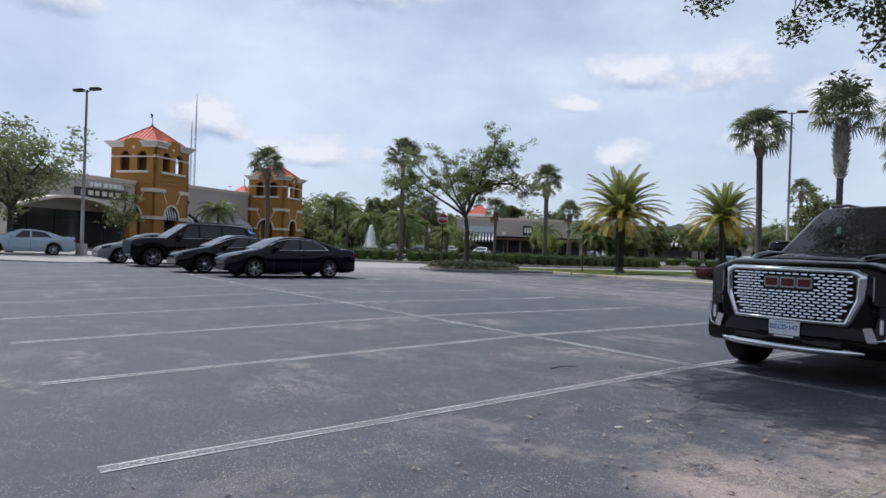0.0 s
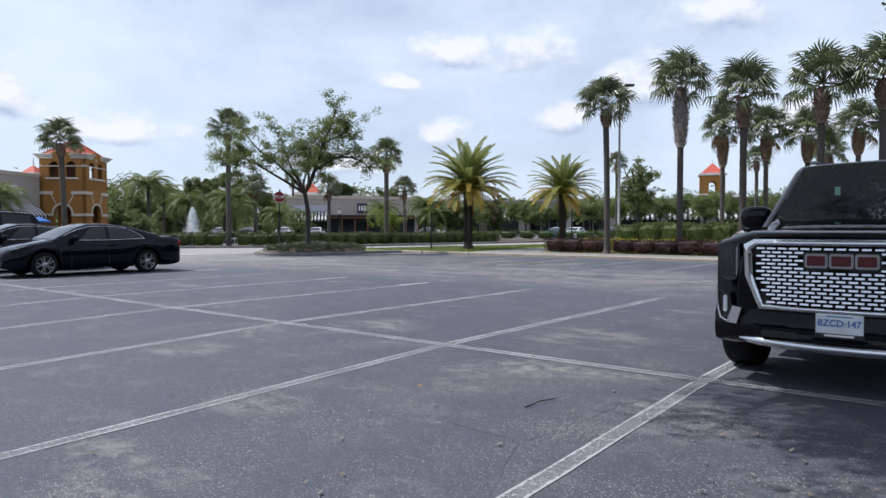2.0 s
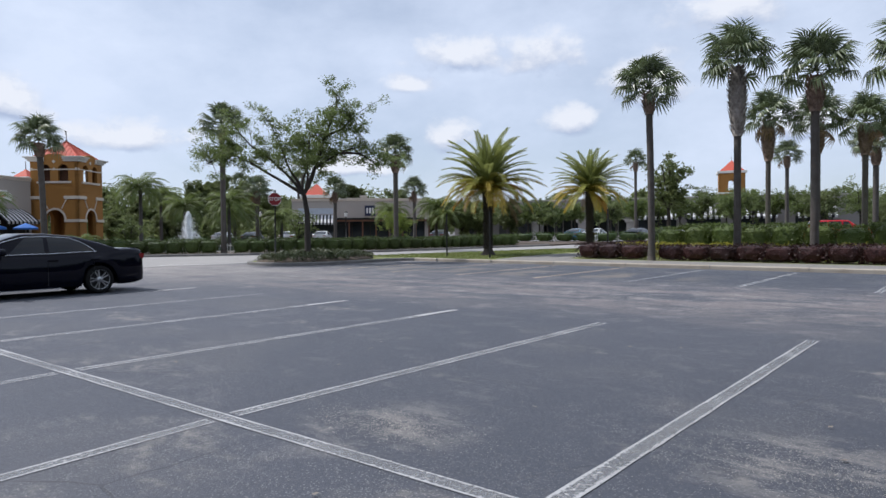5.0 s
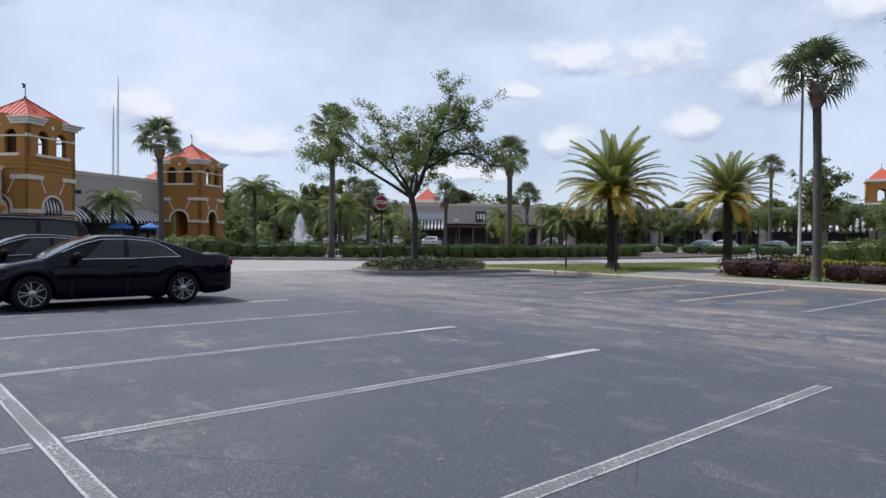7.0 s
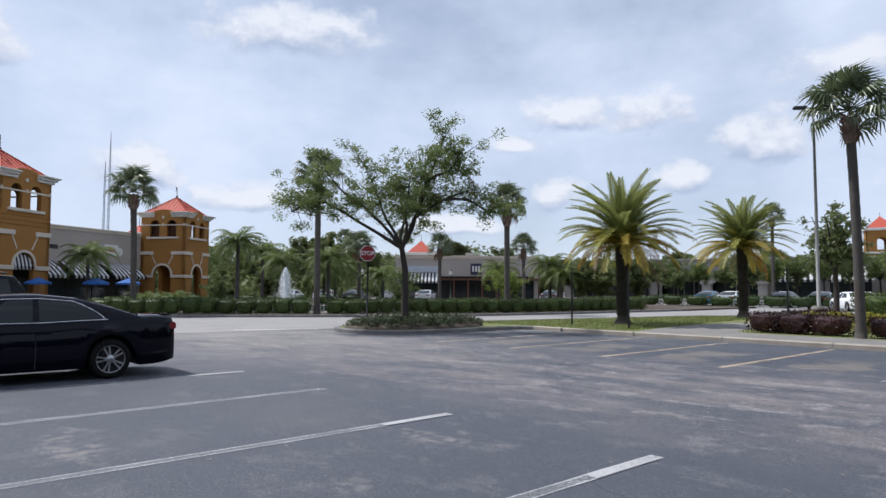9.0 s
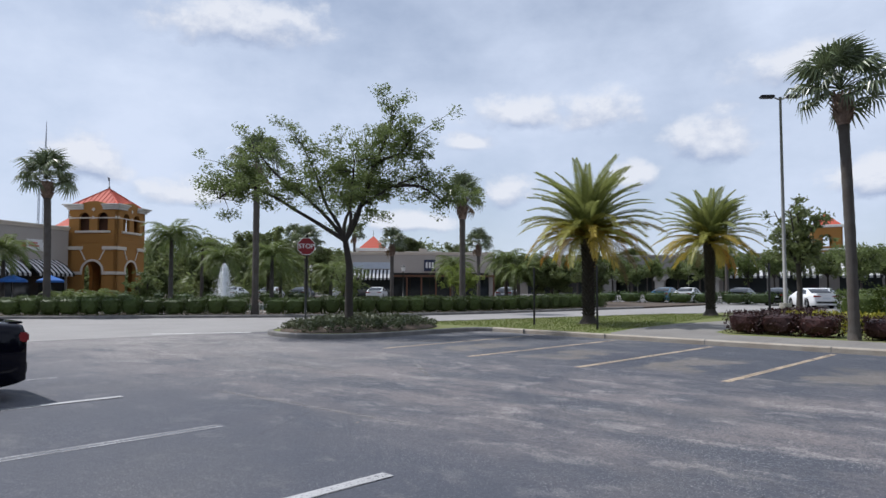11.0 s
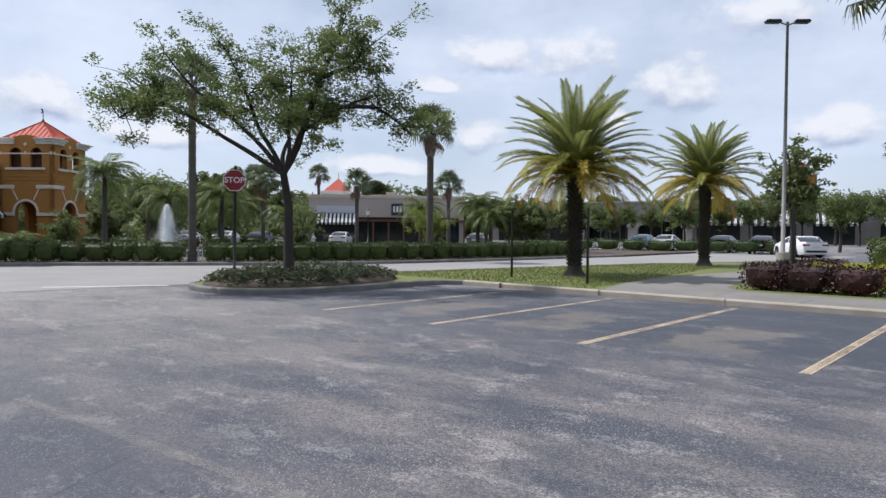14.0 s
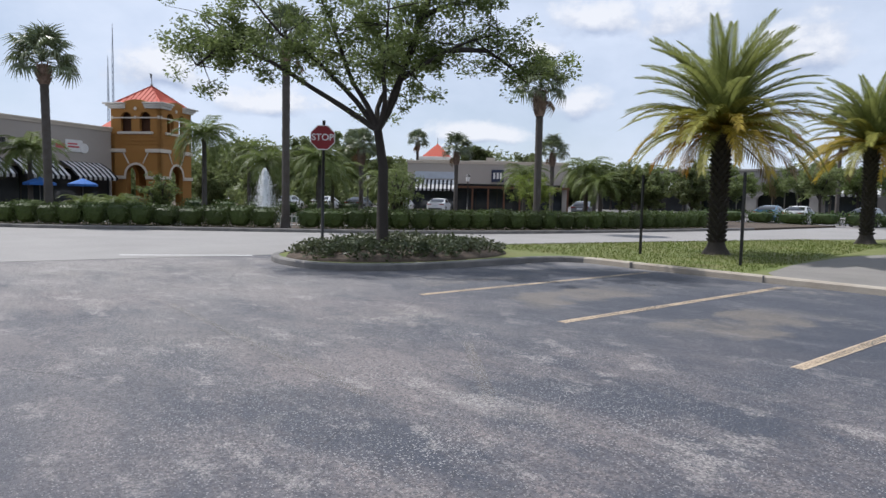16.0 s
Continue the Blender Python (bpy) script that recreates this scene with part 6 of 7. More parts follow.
scrap(6.87, -2.92, 0.040, 0.014, CONCRETE, "torn_paper", "crumpled pale scrap lying on the asphalt", 1)
scrap(6.89, -2.56, 0.034, 0.010, CONCRETE, "torn_paper", "flat pale scrap lying on the asphalt", 2)
scrap(5.24, -0.82, 0.022, 0.016, KERB_DARK, "pebble", "small dark stone on the asphalt", 3)
scrap(3.82, -1.57, 0.030, 0.012, DEAD, "dry_leaf", "curled brown leaf on the asphalt", 4)


# ---------------------------------------------------------------- street furniture
STOP = thing("stop_sign", pose(-19.96, 15.49, 0.30), "red octagonal stop sign on a thin black post", "stop sign")
bm = bmesh.new()
tube(bm, [(-0.10, 0.06, -0.2), (0, 0.03, 2.95)], [0.035, 0.035], 8)
part("post", bm, BLACKMETAL, STOP)
face = pose(0, 0, 2.56, 0, 0, math.degrees(math.atan2(-0.56, 0.83)) + 90)
def octagon(bm, r, y0, y1):
    lo = [bm.verts.new((r * math.cos(radians(22.5 + 45 * k)), y0, r * math.sin(radians(22.5 + 45 * k)))) for k in range(8)]
    hi = [bm.verts.new((v.co.x, y1, v.co.z)) for v in lo]
    bm.faces.new(lo)
    bm.faces.new(hi[::-1])
    for k in range(8):
        bm.faces.new((lo[k], hi[k], hi[(k + 1) % 8], lo[(k + 1) % 8]))


bm = bmesh.new()
octagon(bm, 0.303, -0.012, 0.0)
plate = part("border", bm, SIGNWHITE, STOP)
plate.matrix_local = face
bm = bmesh.new()
octagon(bm, 0.282, -0.016, -0.011)
part("panel", bm, STOPRED, STOP).matrix_local = face


def lettering(body, size, m, material, parent, name="lettering", extrude=0.002):
    cu = bpy.data.curves.new(name, "FONT")
    cu.body, cu.size, cu.extrude = body, size, extrude
    cu.align_x, cu.align_y = "CENTER", "CENTER"
    cu.materials.append(material)
    ob = new(name, cu)
    ob.parent = parent
    ob.matrix_local = m
    return ob


tx = lettering("STOP", 0.21, face @ pose(0, -0.020, 0, 90), SIGNWHITE, STOP)
tx.data.offset = 0.003


def lamp_post(x, y, h, label, az, base_h=0.7):
    P = thing("street_lamp", pose(x, y, 0.0, 0, 0, az), label, "street lamp", "parking lot lamps")
    bm = bmesh.new()
    bmesh.ops.create_cone(bm, cap_ends=True, segments=20, radius1=0.32, radius2=0.30, depth=base_h, matrix=pose(0, 0, base_h / 2))
    part("plinth", bm, CONCRETE, P)
    bm = bmesh.new()
    tube(bm, [(0, 0, base_h), (0, 0, h)], [0.105, 0.06], 10)
    part("pole", bm, GREYMETAL, P)
    for sg in (-1, 1):
        bm = bmesh.new()
        tube(bm, [(0, 0, h - 0.15), (sg * 0.35, 0, h - 0.02)], [0.04, 0.04], 6)
        arm = part("arm", bm, GREYMETAL, P)
        part("lamp_head", boxm(min(sg * 0.32, sg * 1.05), max(sg * 0.32, sg * 1.05), -0.20, 0.20, h - 0.06, h + 0.10, 0.05), BLACKMETAL, P)
    return P


lamp_post(-13.35, 41.0, 11.7, "tall grey parking lot lamp with two flat heads", 40)
lamp_post(-35.2, 0.0, 9.9, "tall grey lamp with two flat heads by the small tree", 30)


def bollard_post(x, y, h, label):
    bm = bmesh.new()
    box(bm, -0.03, 0.03, -0.03, 0.03, 0.0, h, 0.008)
    P = ob_from("post", bm, BLACKMETAL)
    P.matrix_world = pose(x, y, 0.11)
    return tagged(P, label, "post", "thin posts on the lawn")


bollard_post(-16.65, 23.4, 2.15, "thin dark square post on the lawn")
bollard_post(-13.5, 22.65, 2.15, "thin dark square post on the lawn")
bollard_post(-8.9, 25.3, 2.2, "thin dark square post behind the red hedge")


def lantern_lamp(x, y, h):
    P = thing("street_lamp", pose(x, y, 0), "black post-top lantern lamp by the shops", "street lamp", "lantern lamps")
    bm = bmesh.new()
    tube(bm, [(0, 0, 0), (0, 0, 0.5), (0, 0, 0.52), (0, 0, h)], [0.14, 0.12, 0.07, 0.05], 8)
    part("post", bm, BLACKMETAL, P)
    bm = bmesh.new()
    bmesh.ops.create_cone(bm, cap_ends=True, segments=6, radius1=0.14, radius2=0.22, depth=0.42, matrix=pose(0, 0, h + 0.21))
    part("lantern", bm, SIGNWHITE, P)
    bm = bmesh.new()
    bmesh.ops.create_cone(bm, cap_ends=True, segments=6, radius1=0.27, radius2=0.03, depth=0.22, matrix=pose(0, 0, h + 0.53))
    part("cap", bm, BLACKMETAL, P)


lantern_lamp(-50.5, 47.8, 3.0)
lantern_lamp(-35.3, 51.7, 3.4)
lantern_lamp(-62, 45, 3.2)

# radio masts far off
for x, y, h in ((-230, 65.2, 51.5), (-230.3, 63.9, 42.0)):
    M = thing("radio_mast", pose(x, y, 0), "thin pale lattice radio mast far off", "mast")
    bm = bmesh.new()
    w = 0.45
    legs = [(w * math.cos(a), w * math.sin(a)) for a in (0.5, 2.6, 4.7)]
    for lx, ly in legs:
        tube(bm, [(lx, ly, 0), (lx * 0.5, ly * 0.5, h * 0.8), (0, 0, h)], [0.12, 0.10, 0.06], 5)
    for k in range(22):
        z = h * 0.78 * k / 22
        for (ax, ay), (bx, by) in zip(legs, legs[1:] + legs[:1]):
            tube(bm, [(ax * (1 - k / 44), ay * (1 - k / 44), z), (bx * (1 - k / 44), by * (1 - k / 44), z + h * 0.035)], [0.04, 0.04], 4, cap=False)
    part("lattice", bm, STEEL_FAR, M)

# pond with fountain
bm = bmesh.new()
pond = smooth_line([(-40, 19), (-37, 26), (-36, 34), (-42, 38), (-49, 35), (-52, 28), (-48, 20), (-40, 19)], 1.5)
prism(bm, [(p.x, p.y) for p in pond[:-1]], 0.0, 0.135)
tagged(ob_from("pond", bm, WATER), "dark pond behind the hedge", "pond", kind="structure")
FN = thing("fountain", pose(-45.8, 26.4, 0.13), "white fountain spray rising from the pond", "fountain")
bm = bmesh.new()
bmesh.ops.create_cone(bm, cap_ends=True, segments=20, radius1=0.6, radius2=0.5, depth=0.2, matrix=pose(0, 0, 0.1))
part("basin", bm, CONCRETE, FN)
rng = random.Random(77)
verts, faces = [], []
for i in range(9000):
    t = rng.random()
    z = 2.95 * (1 - (1 - t) ** 1.1)
    w = 0.10 + 0.80 * (1 - z / 2.95) ** 0.8
    a = rng.uniform(0, 6.28)
    r = w * abs(rng.gauss(0, 0.55))
    p = V3((r * math.cos(a), r * math.sin(a), z))
    leaf_cloud(verts, faces, p, (0.02, 0.02, 0.10), 2, 0.026, rng)
leaves_ob("spray", verts, faces, leaf_mat("water_spray", (0.9, 0.92, 0.94), (0.85, 0.88, 0.9), 0.1, 0.5), FN)


def umbrella(x, y):
    P = thing("patio_umbrella", pose(x, y, 0), "blue canvas patio umbrella before the restaurant", "umbrella", "patio umbrellas")
    bm = bmesh.new()
    tube(bm, [(0, 0, 0), (0, 0, 2.3)], [0.03, 0.025], 6)
    part("pole", bm, GREYMETAL, P)
    bm = bmesh.new()
    n = 8
    apex = bm.verts.new((0, 0, 2.35))
    ring = [bm.verts.new((0.95 * math.cos(2 * math.pi * k / n), 0.95 * math.sin(2 * math.pi * k / n), 1.95)) for k in range(n)]
    hem = [bm.verts.new((v.co.x, v.co.y, 1.80)) for v in ring]
    for k in range(n):
        bm.faces.new((ring[k], ring[(k + 1) % n], apex))
        bm.faces.new((hem[k], hem[(k + 1) % n], ring[(k + 1) % n], ring[k]))
    part("canopy", bm, BLUECLOTH, P)


umbrella(-56.2, 15.9)
umbrella(-57.6, 18.7)
umbrella(-58.8, 12.5)


# ---------------------------------------------------------------- vehicles
def car_paint(name, col, rough=0.05):
    return mat(name, col, rough, 0.0, var=0.12, scale=0.8, fine=120, bump=0.0, spec=0.2)


BLACKPAINT = car_paint("black_car_paint", (0.0035, 0.0035, 0.005))
NAVYPAINT = car_paint("blue_black_car_paint", (0.0025, 0.003, 0.008))
GREYPAINT = car_paint("grey_car_paint", (0.16, 0.17, 0.18))
SILVERBLUE = car_paint("silver_blue_car_paint", (0.30, 0.36, 0.42))
WHITEPAINT = car_paint("white_car_paint", (0.72, 0.73, 0.74))
REDPAINT = car_paint("red_car_paint", (0.45, 0.02, 0.03))
BLUEPAINT = car_paint("blue_car_paint", (0.06, 0.14, 0.22))
CARGLASS = mat("tinted_glass", (0.012, 0.014, 0.016), 0.015, var=0.1, scale=2, fine=8, bump=0, spec=0.40)
CHROME = mat("chrome", (0.66, 0.67, 0.69), 0.14, 1.0, var=0.1, scale=3, fine=30, bump=0)
ALLOY = mat("alloy", (0.46, 0.47, 0.48), 0.28, 0.9, var=0.15, scale=6, fine=40, bump=0)
RUBBER = mat("rubber", (0.007, 0.007, 0.007), 0.8, spec=0.2, var=0.3, scale=8, fine=60, bump=0.2)
PLASTIC = mat("black_plastic", (0.012, 0.012, 0.013), 0.5, var=0.2, scale=5, fine=60, bump=0.1)
HEADLIGHT = mat("headlight_lens", (0.022, 0.025, 0.028), 0.05, var=0.4, scale=14, fine=60, bump=0.1, spec=0.35)
TAIL = mat("tail_light", (0.22, 0.012, 0.014), 0.12, var=0.3, scale=10, fine=40, bump=0)
DRL = mat("lamp_lens", (0.75, 0.76, 0.78), 0.15, var=0.2, scale=20, fine=60, bump=0)
PLATEBLUE = mat("plate_blue", (0.06, 0.13, 0.33), 0.5, var=0.1, scale=5, fine=30, bump=0)
PLATE = mat("plate_white", (0.62, 0.66, 0.70), 0.5, var=0.2, scale=5, fine=40, bump=0)


def lerp_table(tab, x):
    for (x0, v0), (x1, v1) in zip(tab, tab[1:]):
        if x <= x1:
            t = (x - x0) / (x1 - x0) if x1 > x0 else 0
            t = max(0.0, t)
            return v0 + (v1 - v0) * t
    return tab[-1][1]


SEDAN = dict(L=4.90, W=0.92, axles=(1.12, 3.94), r=0.335, sill=0.20,
             top=[(0, 0.92), (0.05, 1.03), (0.35, 1.06), (1.0, 1.02), (2.2, 0.955), (3.3, 0.965), (3.75, 0.97), (4.3, 0.86), (4.68, 0.74), (4.85, 0.62), (4.90, 0.52)],
             wid=[(0, 0.76), (0.12, 0.84), (0.5, 0.90), (1.2, 0.92), (3.8, 0.92), (4.3, 0.89), (4.65, 0.80), (4.82, 0.68), (4.90, 0.58)],
             roof=[(0.62, 1.05), (1.05, 1.22), (1.6, 1.38), (2.2, 1.445), (2.7, 1.435), (3.05, 1.33), (3.72, 0.99)], roofw=0.64, belt=0.86)
SUV = dict(L=5.34, W=1.03, axles=(1.22, 4.48), r=0.405, sill=0.33,
           top=[(0, 1.10), (0.04, 1.20), (0.4, 1.24), (3.0, 1.22), (3.9, 1.24), (4.5, 1.24), (5.05, 1.19), (5.24, 1.13), (5.34, 1.02)],
           wid=[(0, 0.90), (0.1, 0.98), (0.6, 1.02), (4.3, 1.03), (4.9, 1.01), (5.12, 0.96), (5.26, 0.86), (5.34, 0.76)],
           roof=[(0.10, 1.24), (0.22, 1.55), (0.42, 1.86), (1.2, 1.92), (2.6, 1.935), (3.05, 1.90), (3.45, 1.60), (3.92, 1.25)], roofw=0.80, belt=0.95)


def car_body(S):
    """The painted shell below the windows: lofted, with wheel arches cut into its lower edge."""
    bm = bmesh.new()
    L, sill, r = S["L"], S["sill"], S["r"]
    xs = [0, 0.015, 0.05, 0.12, 0.25, 0.4]
    x = 0.55
    while x < L - 0.45:
        xs.append(x)
        x += 0.09
    xs += [L - 0.4, L - 0.28, L - 0.18, L - 0.10, L - 0.05, L - 0.02, L]
    rings = []
    for x in xs:
        w, zt = lerp_table(S["wid"], x), lerp_table(S["top"], x)
        zb = sill
        e = min(x, L - x)
        if e < 0.5:
            zb += (0.5 - e) ** 2 * 0.30
        za = zb
        for ax in S["axles"]:
            d = abs(x - ax)
            R = r + 0.075
            if d < R:
                za = max(za, r + math.sqrt(R * R - d * d) * 0.98)
        h = zt - za
        zm = za + (zt - za) * 0.45
        prof = [(0, zb), (w * 0.78, zb if za == zb else za), (w * 0.965, za), (w * 0.985, za + 0.015), (w, max(za + 0.03, zm)), (w * 0.985, max(za + 0.05, zt - 0.16)), (w * 0.955, zt - 0.05), (w * 0.90, zt - 0.005), (w * 0.55, zt + 0.018), (0, zt + 0.025)]
        rings.append([bm.verts.new((x, y, z)) for y, z in prof] + [bm.verts.new((x, -y, z)) for y, z in prof[-2:0:-1]])
    n = len(rings[0])
    for a, b in zip(rings, rings[1:]):
        for k in range(n):
            f = bm.faces.new((a[k], a[(k + 1) % n], b[(k + 1) % n], b[k]))
            f.smooth = True
    bm.faces.new(rings[0][::-1])
    bm.faces.new(rings[-1])
    return bm


def car_cabin(S):
    """Roof and pillars: a lofted hull between the belt line and the roof."""
    bm = bmesh.new()
    rf = S["roof"]
    x0, x1 = rf[0][0], rf[-1][0]
    rings = []
    n = 34
    zmax = max(z for _, z in rf)
    for i in range(n + 1):
        x = x0 + (x1 - x0) * i / n
        zt, zb = lerp_table(rf, x), lerp_table(S["top"], x) - 0.03
        zt = max(zt, zb + 0.01)
        k = min(1, max(0, (zt - zb) / (zmax - zb)))
        wb = S["belt"] * min(1, lerp_table(S["wid"], x) / S["W"])
        wt = wb + (S["roofw"] - wb) * k
        prof = [(wb, zb), (wb + (wt - wb) * 0.6, zb + (zt - zb) * 0.62), (wt, zt - 0.06 * k - 0.002), (wt * 0.93, zt - 0.018 * k), (wt * 0.6, zt), (0, zt + 0.012 * k)]
        rings.append([bm.verts.new((x, y, z)) for y, z in prof] + [bm.verts.new((x, -y, z)) for y, z in prof[-2::-1]])
    for a, b in zip(rings, rings[1:]):
        for k in range(len(a) - 1):
            bm.faces.new((a[k], a[k + 1], b[k + 1], b[k])).smooth = True
    return bm


def side_point(S, x, f, out=0.006):
    """A point on the cabin's side at x, a fraction f of the way from belt to roof."""
    rf = S["roof"]
    zmax = max(z for _, z in rf)
    zt, zb = lerp_table(rf, x), lerp_table(S["top"], x) - 0.03
    zt = max(zt, zb + 0.01)
    k = min(1, max(0, (zt - zb) / (zmax - zb)))
    wb = S["belt"] * min(1, lerp_table(S["wid"], x) / S["W"])
    wt = wb + (S["roofw"] - wb) * k
    ztop = zt - 0.06 * k
    if f < 0.62:
        y, z = wb + (wt - wb) * 0.6 * f / 0.62, zb + (zt - zb) * f
    else:
        q = (f - 0.62) / 0.38
        y = wb + (wt - wb) * (0.6 + 0.4 * q)
        z = zb + (zt - zb) * 0.62 + (ztop - zb - (zt - zb) * 0.62) * q
    return V3((x, y + out, z))


def side_glass(S, xa, xb, sg, f0=0.14, f1=0.93, slope_a=0.0, slope_b=0.0):
    bm = bmesh.new()
    n, m = 10, 5
    grid = []
    for i in range(n + 1):
        row = []
        for j in range(m + 1):
            f = f0 + (f1 - f0) * j / m
            x = (xa + slope_a * j / m) + ((xb + slope_b * j / m) - (xa + slope_a * j / m)) * i / n
            p = side_point(S, x, f)
            row.append(bm.verts.new((p.x, p.y * sg, p.z)))
        grid.append(row)
    for i in range(n):
        for j in range(m):
            q = (grid[i][j], grid[i + 1][j], grid[i + 1][j + 1], grid[i][j + 1])
            bm.faces.new(q if sg < 0 else q[::-1]).smooth = True
    return bm


def screen_glass(S, xa, xb, wfrac=0.90):
    """Windscreen or rear window: a curved pane just proud of the hull."""
    bm = bmesh.new()
    n, m = 10, 8
    grid = []
    rf = S["roof"]
    zmax = max(z for _, z in rf)
    for i in range(n + 1):
        x = xa + (xb - xa) * i / n
        zt, zb = lerp_table(rf, x), lerp_table(S["top"], x) - 0.03
        k = min(1, max(0, (zt - zb) / (zmax - zb)))
        wb = S["belt"] * min(1, lerp_table(S["wid"], x) / S["W"])
        wt = wb + (S["roofw"] - wb) * k
        row = []
        for j in range(m + 1):
            u = -1 + 2 * j / m
            a = abs(u) * wfrac
            z = zt + 0.012 * k * (1 - a) - (0.018 * k * max(0, (a - 0.6) / 0.33))
            row.append(bm.verts.new((x + (0.004 if xb > xa else -0.004), u * wt * wfrac, z + 0.007)))
        grid.append(row)
    for i in range(n):
        for j in range(m):
            bm.faces.new((grid[i][j], grid[i][j + 1], grid[i + 1][j + 1], grid[i + 1][j])).smooth = True
    bmesh.ops.recalc_face_normals(bm, faces=bm.faces)
    return bm


def lathe_y(bm, prof, seg=28):
    rings = [[bm.verts.new((r * math.cos(2 * math.pi * k / seg), y, r * math.sin(2 * math.pi * k / seg))) for k in range(seg)] for r, y in prof]
    for a, b in zip(rings, rings[1:]):
        for k in range(seg):
            bm.faces.new((a[k], b[k], b[(k + 1) % seg], a[(k + 1) % seg])).smooth = True
    return rings


def wheel_meshes(r, w):
    rr = r * 0.70
    bm = bmesh.new()
    lathe_y(bm, [(rr * 0.98, w * 0.42), (rr + 0.015, w * 0.5), (r - 0.035, w * 0.5), (r - 0.008, w * 0.40), (r, w * 0.25), (r, -w * 0.25), (r - 0.008, -w * 0.4), (r - 0.035, -w * 0.5), (rr, -w * 0.5)])
    tyre = mesh_of("tyre", bm, [RUBBER])
    bm = bmesh.new()
    lathe_y(bm, [(rr, w * 0.45), (rr * 0.93, w * 0.43), (rr * 0.90, w * 0.1), (rr * 0.5, w * 0.06), (0.02, w * 0.06)])
    for f in bm.faces:
        f.material_index = 1
    for k in range(10):
        a = 2 * math.pi * (k // 2) / 5 + (0.20 if k % 2 else -0.20)
        m = pose(0, 0, 0, 0, -math.degrees(a), 0)
        box(bm, 0.03, rr * 0.96, w * 0.30, w * 0.42, -0.012, 0.012, m=m)
    lathe_y(bm, [(rr * 1.0, w * 0.46), (rr * 0.965, w * 0.46), (rr * 0.965, w * 0.40)])
    rings = lathe_y(bm, [(0.075, w * 0.30), (0.065, w * 0.45), (0.01, w * 0.46)], 16)
    rim = mesh_of("rim", bm, [ALLOY, PLASTIC])
    return tyre, rim


WHEELS = {k: wheel_meshes(S["r"], 0.24 if k == "sedan" else 0.29) for k, S in (("sedan", SEDAN), ("suv", SUV))}


